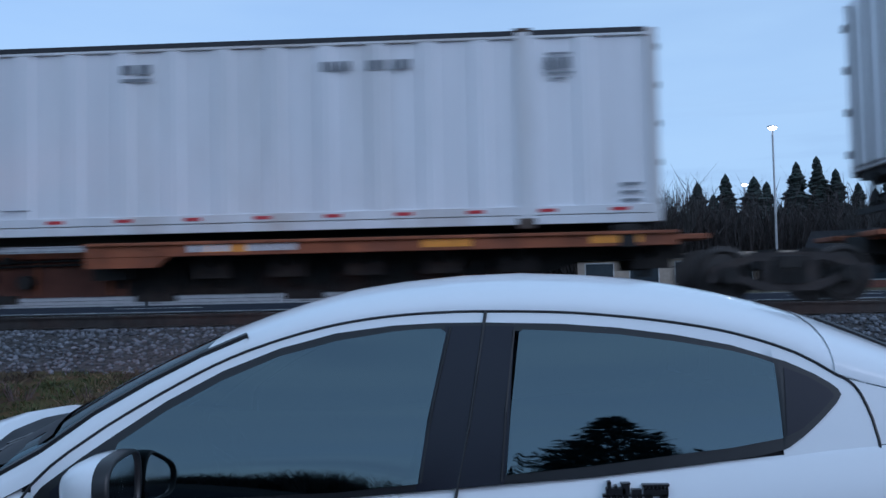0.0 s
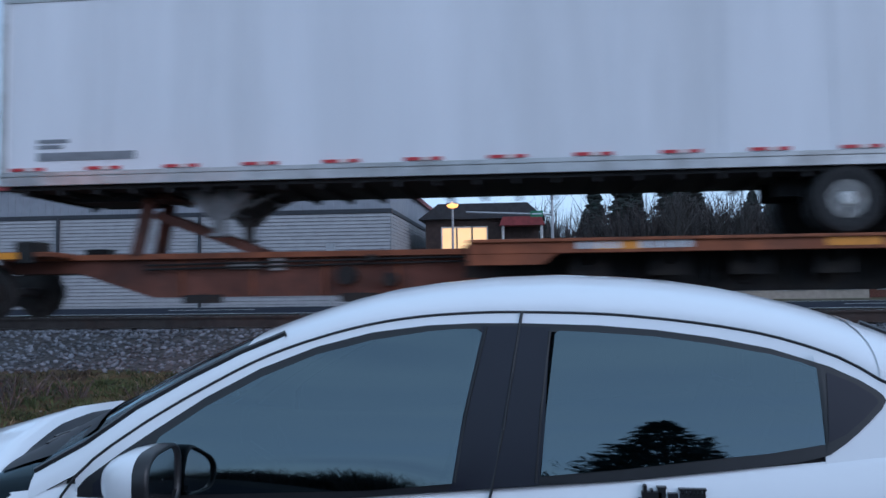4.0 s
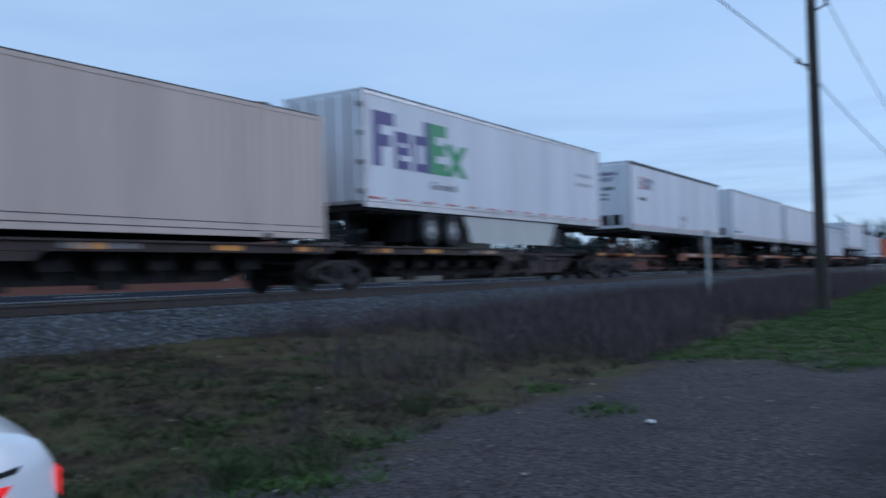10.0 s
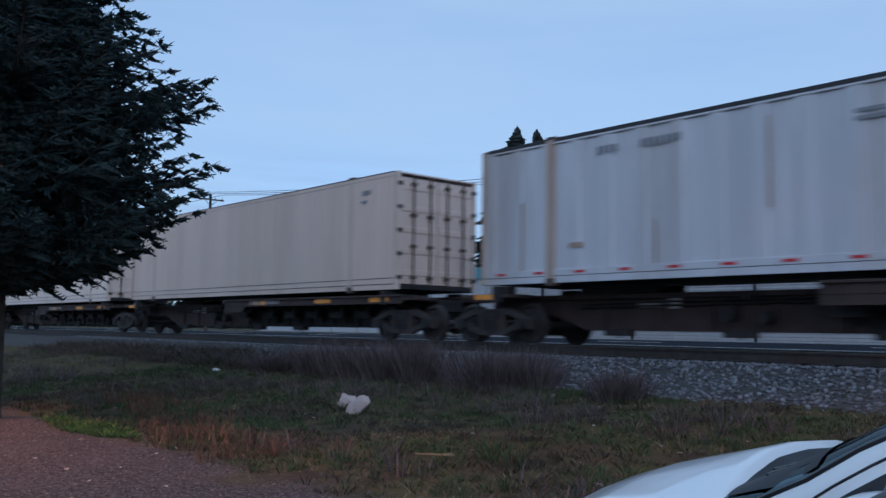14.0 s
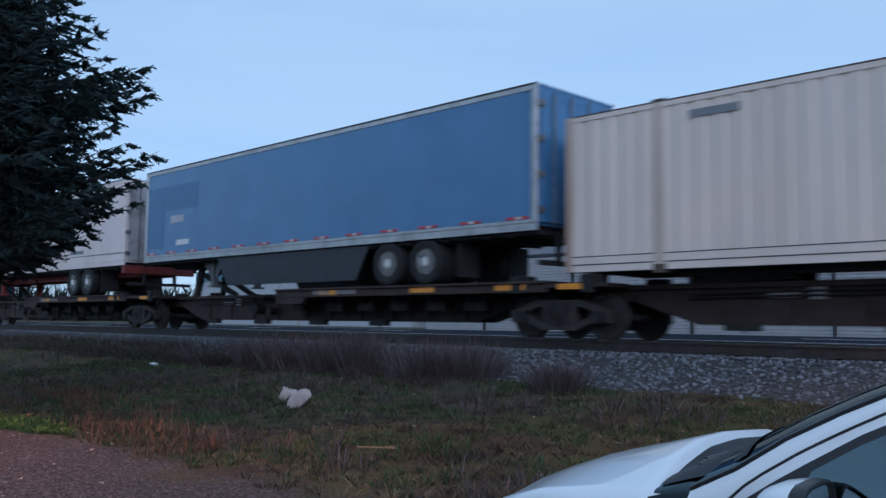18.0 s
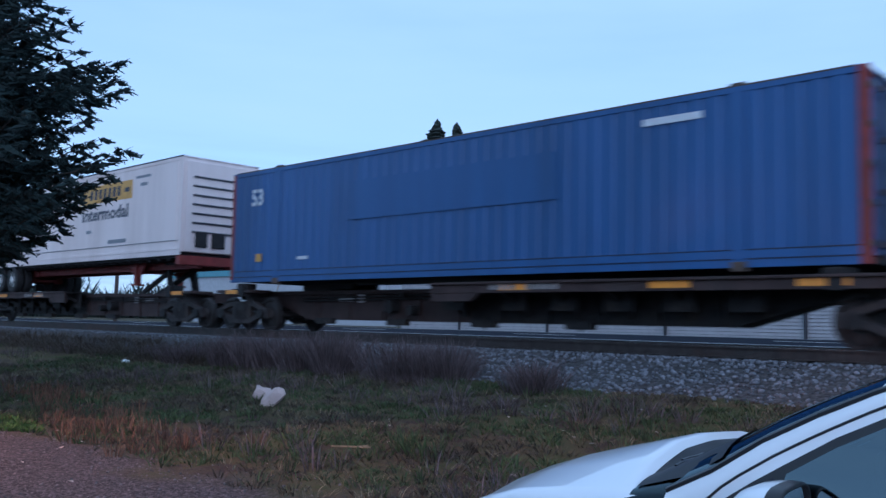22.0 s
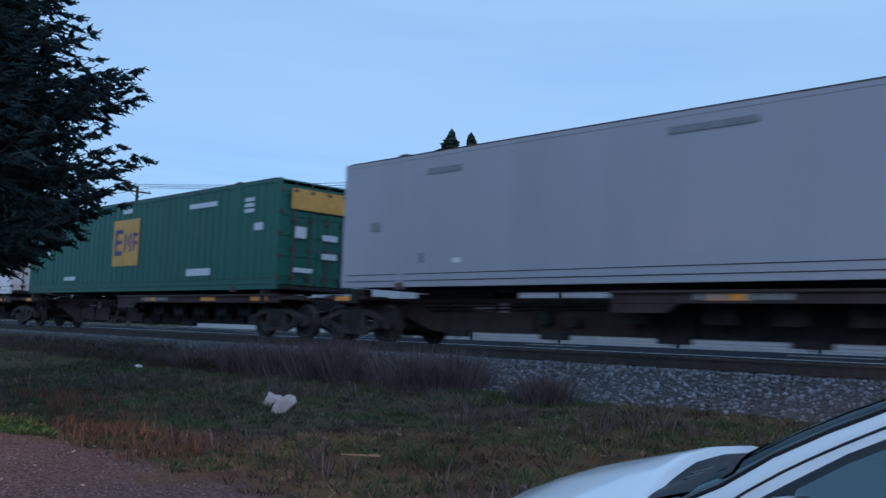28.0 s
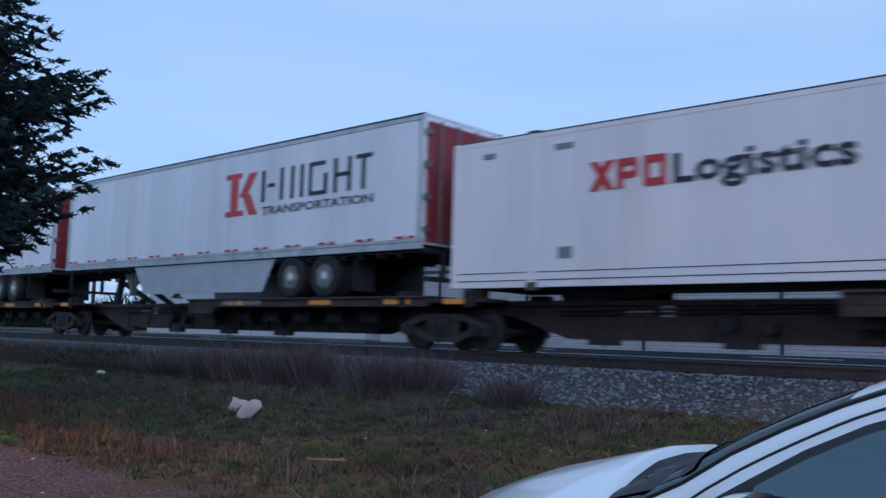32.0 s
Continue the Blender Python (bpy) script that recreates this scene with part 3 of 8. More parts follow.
def wheelset(parent, x):
    bm = bmnew()
    for s in (-1, 1):
        lathe(bm, [(0.10, s * 0.66), (0.36, s * 0.69), (0.455, s * 0.685), (0.455, s * 0.715), (0.425, s * 0.72), (0.42, s * 0.80), (0.37, s * 0.81), (0.33, s * 0.76), (0.15, s * 0.77), (0.10, s * 0.84)], 26)
    tube(bm, (0, -1.05, 0), (0, 1.05, 0), 0.085, seg=12)
    for s in (-1, 1):
        for a in range(3):
            q = 2 * math.pi * a / 3
            tube(bm, (0.05 * math.cos(q), s * 1.04, 0.05 * math.sin(q)), (0.05 * math.cos(q), s * 1.08, 0.05 * math.sin(q)), 0.018, seg=6)
    ob = part("wheelset", bm, WHEELSTEEL, parent)
    ob.matrix_basis = pose(x, 0, 0.42)
    return ob


def truck():
    ob = thing("rail_truck", pose(0, 0, 0), "grimy two-axle freight truck with steel wheels", "rail truck", "trucks under the train")
    for s in (-1, 1):
        bm = bmnew()
        y = s * 1.005
        for a, b in (((-1.12, 0.47), (-0.52, 0.68)), ((-0.52, 0.68), (0.52, 0.68)), ((0.52, 0.68), (1.12, 0.47)), ((-0.95, 0.45), (-0.38, 0.23)), ((-0.38, 0.23), (0.38, 0.23)), ((0.38, 0.23), (0.95, 0.45)), ((-0.33, 0.24), (-0.33, 0.66)), ((0.33, 0.24), (0.33, 0.66)), ((-1.12, 0.50), (-1.12, 0.36)), ((1.12, 0.50), (1.12, 0.36))):
            d = Vector((b[0] - a[0], 0, b[1] - a[1])).normalized() * 0.05
            beam(bm, (a[0] - d.x, y, a[1] - d.z), (b[0] + d.x, y, b[1] + d.z), 0.13, 0.12)
        part("side_frame", bm, TRUCKSTEEL, ob, "cast side frame with open windows")
        for x in (-0.18, 0.0, 0.18):
            bm = bmnew()
            tube(bm, (x, s * 1.05, 0.28), (x, s * 1.05, 0.55), 0.07, seg=10)
            part("spring", bm, BLACKSTEEL, ob)
        for x in (-0.89, 0.89):
            bm = bmnew()
            tube(bm, (x, s * 1.0, 0.42), (x, s * 1.13, 0.42), 0.13, seg=12)
            part("bearing_cap", bm, BLACKSTEEL, ob)
    bm = bmnew()
    box(bm, -0.22, -1.1, 0.5, 0.22, 1.1, 0.7, 0.02)
    tube(bm, (0, 0, 0.68), (0, 0, 0.82), 0.2, seg=16)
    part("bolster", bm, BLACKSTEEL, ob)
    for x in (-0.89, 0.89):
        wheelset(ob, x)
    return ob


def tyre_pair(parent, x, y, z, rim, r=0.5):
    s = -1 if y < 0 else 1
    bm = bmnew()
    for o in (0.0, 0.33):
        c = y - s * o
        lathe(bm, [(0.28, c - 0.12), (0.40, c - 0.14), (r - 0.03, c - 0.13), (r, c - 0.09), (r, c + 0.09), (r - 0.03, c + 0.13), (0.40, c + 0.14), (0.28, c + 0.12)], 24)
    wheel = part("wheel", bm, RUBBER, parent)
    wheel.location = (x, 0, z)
    bm = bmnew()
    c = y + s * 0.10
    lathe(bm, [(0.29, c + s * 0.02), (0.27, c + s * 0.01), (0.25, c - s * 0.07), (0.17, c - s * 0.10), (0.14, c - s * 0.03), (0.09, c + s * 0.05), (0.0001, c + s * 0.06)], 24)
    for a in range(10):
        q = 2 * math.pi * a / 10
        tube(bm, (0.2 * math.cos(q), c - s * 0.1, 0.2 * math.sin(q)), (0.2 * math.cos(q), c - s * 0.05, 0.2 * math.sin(q)), 0.016, seg=5)
    part("rim", bm, rim, wheel, "round steel wheel rim")
    return wheel


def trailer(label, skin, rear, top=5.1, rim=RIMWHITE, skirt=None, legs=LANDGREY, panels=13, tape=True, wheels_in=2.6, rail_mat=ALU, length=16.15, chassis=None, bottom=2.08, roofmat=None, deep=0.14, doors=None, skirt_gap=1.3):
    """A road trailer tied down on a spine car. rear: +1 when the doors face +x. Origin at its middle, on the rail top."""
    ob = thing("trailer", pose(0, 0, 0), label, "trailer", "boxes on the train")
    h, z0, z1 = length / 2, bottom, top
    k = rear
    bm = bmnew()
    box(bm, -h + 0.02, -1.275, z0 + 0.1, h - 0.02, 1.275, z1 - 0.04)
    part("body", bm, skin, ob)
    # side sheets, each a shallow panel with a joint beside it
    pitch = (length - 0.5) / panels
    for s in (-1, 1):
        for i in range(panels):
            a = -h + 0.25 + i * pitch
            bm = bmnew()
            box(bm, a + 0.014, s * 1.268, z0 + 0.22, a + pitch - 0.014, s * 1.292, z1 - 0.12)
            part("side_panel", bm, skin, ob)
        bm = bmnew()
        box(bm, -h, s * 1.262, z1 - 0.13, h, s * 1.305, z1, 0.008)
        part("top_rail", bm, roofmat or rail_mat, ob)
        bm = bmnew()
        box(bm, -h, s * 1.262, z0, h, s * 1.30, z0 + 0.15, 0.008)
        box(bm, -h, s * 1.262, z0 + 0.15, h, s * 1.308, z0 + 0.22, 0.005)
        part("bottom_rail", bm, rail_mat, ob)
    for e in (-1, 1):
        for s in (-1, 1):
            bm = bmnew()
            box(bm, e * (h - 0.16), s * 1.262, z0 + 0.15, e * h, s * 1.306, z1, 0.02)
            part("corner_post", bm, rail_mat if chassis is None else skin, ob)
    bm = bmnew()
    box(bm, -h + 0.03, -1.26, z1 - 0.02, h - 0.03, 1.26, z1 + 0.012)
    part("roof", bm, skin, ob)
    for s in (-1, 1):
        bm = bmnew()
        box(bm, -h + 0.01, s * 1.25, z1 - 0.028, h - 0.01, s * 1.312, z1 + 0.014, 0.005)
        part("roof_edge", bm, TRIMBLACK, ob, "thin black roof edge")
    # rear doors with lock rods and hinges
    for s in (-1, 1):
        bm = bmnew()
        box(bm, k * (h - 0.01), s * 0.02, z0 + 0.16, k * (h + 0.04), s * 1.2, z1 - 0.16, 0.01)
        door = part("rear_door", bm, doors or skin, ob)
        for dy in (0.3, 0.85):
            bm = bmnew()
            tube(bm, (k * (h + 0.075), s * dy, z0 + 0.12), (k * (h + 0.075), s * dy, z1 - 0.12), 0.022, seg=8)
            part("lock_rod", bm, LANDGREY, door)
        for q in range(4):
            bm = bmnew()
            zz = z0 + 0.4 + q * (z1 - z0 - 0.8) / 3
            box(bm, k * h, s * 1.14, zz - 0.06, k * (h + 0.07), s * 1.3, zz + 0.06)
            part("hinge", bm, LANDGREY, door)
    bm = bmnew()
    for s in (-1, 1):
        box(bm, k * (h - 0.1), s * 0.5, z0 - 0.62, k * (h - 0.02), s * 0.6, z0)
    box(bm, k * (h - 0.1), -1.15, z0 - 0.66, k * h, 1.15, z0 - 0.56)
    part("rear_bumper", bm, DARKFRAME, ob)
    # nose plate
    bm = bmnew()
    box(bm, -k * (h - 0.01), -1.2, z0 + 0.1, -k * (h + 0.03), 1.2, z1 - 0.12, 0.02)
    nose = part("nose", bm, skin, ob)
    bm = bmnew()
    box(bm, -k * (h + 0.03), -0.85, z0 + 0.25, -k * (h + 0.09), -0.45, z0 + 0.7, 0.02)
    box(bm, -k * (h + 0.03), -0.3, z0 + 0.25, -k * (h + 0.09), 0.15, z0 + 0.7, 0.02)
    part("connection_box", bm, DARKFRAME, nose)
    # underframe
    bm = bmnew()
    box(bm, -h + 0.1, -1.2, z0 - 0.06, h - 0.1, 1.2, z0 + 0.1)
    part("underframe", bm, DARKFRAME, ob)
    bm = bmnew()
    box(bm, -0.03, -1.22, z0 - deep, 0.03, 1.22, z0 - 0.05)
    rib = part("cross_member", bm, DARKFRAME, ob)
    rib.location.x = -h + 0.4
    for x in np.arange(-h + 1.0, h - 0.2, 0.6):
        more = rib.copy()
        scene.collection.objects.link(more)
        more.location.x = x
    bm = bmnew()
    prism(bm, [(-k * (h - 0.15), z0), (-k * (h - 2.2), z0), (-k * (h - 2.0), z0 - 0.2), (-k * (h - 0.9), z0 - 0.2)], -0.6, 0.6)
    tube(bm, (-k * (h - 0.95), 0, z0 - 0.3), (-k * (h - 0.95), 0, z0 - 0.1), 0.05, seg=8)
    part("kingpin_plate", bm, DARKFRAME, ob)
    if chassis:
        for s in (-1, 1):
            bm = bmnew()
            box(bm, -h + 0.2, s * 0.42, z0 - 0.34, h - 0.2, s * 0.56, z0 - 0.05)
            part("chassis_beam", bm, chassis, ob)
        for e in (-1, 1):
            bm = bmnew()
            box(bm, e * (h - 0.25), -1.28, z0 - 0.28, e * (h - 0.02), 1.28, z0, 0.02)
            part("chassis_bolster", bm, chassis, ob)
    # landing legs
    lx = -k * (h - 3.45)
    for s in (-1, 1):
        bm = bmnew()
        prism(bm, [(lx - 0.62, z0 - 0.05), (lx + 0.62, z0 - 0.05), (lx + 0.16, z0 - 0.55), (lx - 0.16, z0 - 0.55)], s * 0.72, s * 0.78)
        box(bm, lx - 0.08, s * 0.66, z0 - 0.78, lx + 0.08, s * 0.84, z0 - 0.05, 0.01)
        box(bm, lx - 0.14, s * 0.6, z0 - 0.82, lx + 0.14, s * 0.9, z0 - 0.77)
        part("landing_leg", bm, legs, ob)
    bm = bmnew()
    beam(bm, (lx, -0.7, z0 - 0.4), (lx, 0.7, z0 - 0.4), 0.05, 0.05)
    beam(bm, (lx, -0.7, z0 - 0.5), (lx + 0.9 * k, -0.5, z0 - 0.1), 0.05, 0.05)
    beam(bm, (lx, 0.7, z0 - 0.5), (lx + 0.9 * k, 0.5, z0 - 0.1), 0.05, 0.05)
    part("leg_brace", bm, legs, ob)
    # bogie on the wheel deck
    wx = k * (h - wheels_in)
    bm = bmnew()
    for s in (-1, 1):
        box(bm, wx - 1.45, s * 0.45, z0 - 0.36, wx + 1.45, s * 0.58, z0 - 0.06)
    for dx in (-0.62, 0.62):
        tube(bm, (wx + dx, -0.9, 1.6), (wx + dx, 0.9, 1.6), 0.07, seg=10)
        box(bm, wx + dx - 0.12, -0.6, 1.5, wx + dx + 0.12, -0.4, 1.95)
        box(bm, wx + dx - 0.12, 0.4, 1.5, wx + dx + 0.12, 0.6, 1.95)
    bogie = part("bogie", bm, DARKFRAME if chassis is None else chassis, ob)
    for dx in (-0.62, 0.62):
        for s in (-1, 1):
            tyre_pair(bogie, wx + dx, s * 1.13, 1.6, rim)
    for s in (-1, 1):
        bm = bmnew()
        box(bm, wx + k * 1.5, s * 0.5, 1.25, wx + k * 1.53, s * 1.15, z0 - 0.1)
        part("mud_flap", bm, RUBBER, ob)
    if skirt:
        a, b = sorted((lx + k * 0.9, wx - k * 1.5))
        for s in (-1, 1):
            bm = bmnew()
            p = [(lx + k * 0.9, z0 - 0.02), (wx - k * skirt_gap, z0 - 0.02), (wx - k * (skirt_gap + 0.45), z0 - 0.82), (lx + k * 1.5, z0 - 0.82)]
            prism(bm, p, s * 1.2, s * 1.23)
            part("side_skirt", bm, skirt, ob)
    if tape:
        n = int(length / 1.24)
        for i in range(n):
            x = -h + 0.5 + i * (length - 1.0) / (n - 1)
            bm = bmnew()
            box(bm, x - 0.28, -1.3145, z0 + 0.235, x - 0.02, -1.2935, z0 + 0.285)
            box(bm, x + 0.10, -1.3145, z0 + 0.235, x + 0.28, -1.2935, z0 + 0.285)
            part("red_tape", bm, REDTAPE, ob)
            bm = bmnew()
            box(bm, x - 0.02, -1.314, z0 + 0.235, x + 0.10, -1.2935, z0 + 0.285)
            part("white_tape", bm, WHITETAPE, ob)
    return ob


def container(label, skin, doors, pitch=0.55, depth=0.03, smooth=False, tape=False, post=None, flat=0.35, top=4.13, bottom=1.23, length=16.15, post_mat=None, railm=None):
    """A long box container on a spine car. doors: +1 when they face +x."""
    ob = thing("container", pose(0, 0, 0), label, "container", "boxes on the train")
    h, z0, z1, k = length / 2, bottom, top, doors
    # corrugated sides: one folded sheet each
    for s in (-1, 1):
        vs, x, out = [], -h + 0.12, True
        w_out, w_in, ramp_w = pitch * flat, pitch * (1 - flat) - 0.06, 0.03
        prof = [(x, 0)]
        while x < h - 0.12 - pitch:
            prof += [(x + ramp_w, 1), (x + ramp_w + w_out, 1), (x + 2 * ramp_w + w_out, 0), (x + pitch, 0)]
            x += pitch
        prof.append((h - 0.12, 0))
        yb = 1.285 - depth
        for px, o in prof:
            y = s * (yb + (depth if o else 0.0) if not smooth else yb + depth)
            vs += [(px, y, z0 + 0.26), (px, y, z1 - 0.1)]
        fs = [(2 * i, 2 * i + 2, 2 * i + 3, 2 * i + 1) for i in range(len(prof) - 1)]
        soup("side_wall", vs, fs, skin, ob)
        bm = bmnew()
        box(bm, -h, s * 1.24, z0, h, s * 1.285, z0 + 0.13, 0.006)
        box(bm, -h, s * 1.24, z0 + 0.14, h, s * 1.29, z0 + 0.27, 0.006)
        part("bottom_rail", bm, railm or skin, ob)
        bm = bmnew()
        box(bm, -h, s * 1.23, z1 - 0.11, h, s * 1.292, z1, 0.008)
        part("top_rail", bm, railm or skin, ob)
        for x in (-h + 0.07, h - 0.07, -6.1, 6.1):
            bm = bmnew()
            w = 0.08 if abs(x) > 7 else 0.11
            box(bm, x - w, s * 1.2, z0, x + w, s * 1.297, z1 + (0.02 if abs(x) < 7 else 0), 0.01)
            part("corner_post", bm, post_mat if post_mat and x * k > 7 else (post or skin), ob)
        for x in (-6.1, 6.1):
            bm = bmnew()
            box(bm, x - 0.13, s * 1.14, z1 - 0.02, x + 0.13, s * 1.3, z1 + 0.05, 0.01)
            part("corner_casting", bm, CASTING, ob, "grimy steel corner casting")
            bm = bmnew()
            box(bm, x - 0.13, s * 1.14, z0 - 0.06, x + 0.13, s * 1.3, z0 + 0.1, 0.01)
            part("corner_casting", bm, CASTING, ob, "grimy steel corner casting")
    bm = bmnew()
    box(bm, -h + 0.02, -1.235, z1 - 0.05, h - 0.02, 1.235, z1 - 0.015)
    part("roof", bm, skin, ob)
    for s in (-1, 1):
        bm = bmnew()
        box(bm, -h + 0.16, s * 1.22, z1 - (0.07 if tape else 0.02), h - 0.16, s * 1.2945, z1 + 0.012, 0.004)
        part("roof_edge", bm, TRIMBLACK if tape else CASTING, ob, "dark weathered roof edge")
    bm = bmnew()
    box(bm, -h + 0.02, -1.23, z0 + 0.02, h - 0.02, 1.23, z0 + 0.12)
    part("floor_frame", bm, DARKFRAME, ob)
    bm = bmnew()
    box(bm, -k * (h - 0.06), -1.22, z0 + 0.1, -k * (h - 0.02), 1.22, z1 - 0.04)
    end = part("end_wall", bm, skin, ob)
    for y in np.arange(-1.0, 1.01, 0.4):
        bm = bmnew()
        box(bm, -k * (h - 0.02), y - 0.1, z0 + 0.3, -k * (h - 0.0), y + 0.1, z1 - 0.2)
        part("end_rib", bm, skin, end)
    for s in (-1, 1):
        bm = bmnew()
        box(bm, k * (h - 0.06), s * 0.015, z0 + 0.14, k * (h - 0.015), s * 1.19, z1 - 0.14, 0.01)
        door = part("rear_door", bm, skin, ob)
        for q in range(5):
            bm = bmnew()
            zz = z0 + 0.42 + q * (z1 - z0 - 0.8) / 4
            box(bm, k * (h - 0.02), s * 0.06, zz - 0.07, k * (h + 0.005), s * 1.15, zz + 0.07, 0.01)
            part("door_rib", bm, skin, door)
        for dy in (0.28, 0.82):
            bm = bmnew()
            tube(bm, (k * (h + 0.045), s * dy, z0 + 0.08), (k * (h + 0.045), s * dy, z1 - 0.08), 0.024, seg=8)
            for q in range(4):
                zz = z0 + 0.3 + q * (z1 - z0 - 0.6) / 3
                box(bm, k * h, s * dy - 0.07, zz - 0.04, k * (h + 0.08), s * dy + 0.07, zz + 0.04)
            part("lock_rod", bm, CASTING, door)
        for q in range(5):
            bm = bmnew()
            zz = z0 + 0.3 + q * (z1 - z0 - 0.6) / 4
            box(bm, k * (h - 0.02), s * 1.15, zz - 0.05, k * (h + 0.03), s * 1.3, zz + 0.05, 0.008)
            part("hinge", bm, CASTING, door)
    if smooth or pitch < 0.45:
        # flat dark bars draw the shadow lines of the rail joints
        bars("rail_gap_shade", [(-h + 0.15, z0 + 0.272, length - 0.3, 0.016), (-h + 0.15, z0 + 0.128, length - 0.3, 0.012)], INK, ob, -1.2915, "dark strip for the shadow in the joint above the bottom rail")
    if tape:
        for i in range(15):
            x = -h + 0.6 + i * (length - 1.2) / 14
            bm = bmnew()
            box(bm, x - 0.13, -1.296, z0 + 0.18, x + 0.13, -1.2885, z0 + 0.23)
            part("red_tape", bm, REDTAPE, ob)
    return ob


WHITE1 = material("white_fibreglass", (0.80, 0.80, 0.83), 0.5, 0, 0.06, 1.2, 0.05, 12, stain=(0.64, 0.64, 0.66), stain_scale=0.5, streak=True)
WHITE2 = material("white_painted_steel", (0.79, 0.79, 0.82), 0.55, 0, 0.08, 1.5, 0.06, 12, stain=(0.62, 0.61, 0.61), stain_scale=0.7, streak=True)
WHITERUST = material("weathered_white_steel", (0.72, 0.72, 0.74), 0.65, 0, 0.1, 1.5, 0.08, 12, stain=(0.46, 0.39, 0.34), stain_scale=0.55, streak=True)
DIRTYWHITE = material("grimy_bluish_white_steel", (0.56, 0.57, 0.61), 0.65, 0, 0.12, 1.5, 0.08, 12, stain=(0.36, 0.31, 0.28), stain_scale=0.6, streak=True)
RUSTPOST = material("rusty_post", (0.42, 0.33, 0.27), 0.75, 0.1, 0.3, 4, 0.1, stain=(0.30, 0.17, 0.10), stain_scale=1.5, streak=True)
BEIGE = material("beige_painted_steel", (0.66, 0.52, 0.44), 0.55, 0, 0.06, 1.4, 0.05, 12, stain=(0.54, 0.42, 0.35), stain_scale=0.5, streak=True)
TANPOST = material("rust_streaked_cream_post", (0.60, 0.49, 0.41), 0.65, 0, 0.15, 3, 0.08, stain=(0.34, 0.20, 0.13), stain_scale=1.2, streak=True)
CREAM = material("cream_painted_steel", (0.76, 0.65, 0.57), 0.55, 0, 0.06, 1.4, 0.05, 12, stain=(0.66, 0.55, 0.47), stain_scale=0.5, streak=True)
SKYBLUE = material("glossy_blue_panel", (0.075, 0.20, 0.39), 0.25, 0, 0.08, 0.8, 0.0, stain=(0.05, 0.15, 0.33), stain_scale=0.35, coat=0.2)
ROYAL = material("royal_blue_steel", (0.034, 0.10, 0.27), 0.5, 0, 0.1, 1.5, 0.05, 12, stain=(0.024, 0.066, 0.17), stain_scale=0.6, streak=True)
GREY = material("grey_painted_steel", (0.37, 0.37, 0.41), 0.55, 0, 0.06, 1.2, 0.05, 12, stain=(0.36, 0.36, 0.39), stain_scale=0.5, streak=True)
GREEN = material("green_painted_steel", (0.021, 0.108, 0.076), 0.5, 0, 0.1, 1.5, 0.05, 12, stain=(0.017, 0.085, 0.062), stain_scale=0.6, streak=True)
PINKWHITE = material("warm_white_panel", (0.85, 0.78, 0.77), 0.5, 0, 0.05, 1.2, 0.04, 12, stain=(0.70, 0.62, 0.59), stain_scale=0.5, streak=True)
WARMWHITE = material("dusty_warm_white_panel", (0.80, 0.69, 0.65), 0.5, 0, 0.06, 1.2, 0.04, 12, stain=(0.64, 0.53, 0.48), stain_scale=0.5, streak=True)
REDSTEEL = material("red_chassis_steel", (0.22, 0.035, 0.03), 0.6, 0.1, 0.25, 4, 0.1, stain=(0.14, 0.04, 0.03), stain_scale=2)
CREAMSKIRT = material("cream_skirt", (0.58, 0.57, 0.52), 0.5, 0, 0.06, 1.5, 0.03, 10)
BLACKSKIRT = material("black_skirt", (0.025, 0.027, 0.035), 0.5, 0, 0.2, 3)
SILVERSKIRT = material("silver_skirt", (0.45, 0.46, 0.48), 0.45, 0.4, 0.1, 2)
DARKRED = material("dark_red_doors", (0.22, 0.025, 0.03), 0.5, 0, 0.15, 3)
ORANGEBOX = material("orange_container", (0.55, 0.12, 0.035), 0.55, 0, 0.12, 2)

CASTING = material("grimy_corner_casting", (0.10, 0.075, 0.06), 0.8, 0.2, 0.4, 6, 0.2, stain=(0.05, 0.04, 0.036), stain_scale=3)
TRIMBLACK = material("black_top_rail", (0.03, 0.03, 0.035), 0.6, 0.1, 0.2, 4)
GREYMARK = material("faded_grey_mark", (0.33, 0.33, 0.36), 0.6, 0, 0.25, 6)
DULLBLUE = material("dull_blue_patch", (0.10, 0.21, 0.37), 0.5, 0, 0.05, 2)
GRIMYWHITE = material("grimy_white_doors", (0.42, 0.40, 0.40), 0.65, 0, 0.2, 2, 0.1, stain=(0.12, 0.09, 0.08), stain_scale=1.1)
FAINT = material("faint_grey_print", (0.50, 0.51, 0.55), 0.6, 0, 0.15, 6)
GREYBLACK = material("charcoal_lettering", (0.05, 0.055, 0.075), 0.5, 0, 0.15, 6)
S = -1.2985              # just proud of a box's near side


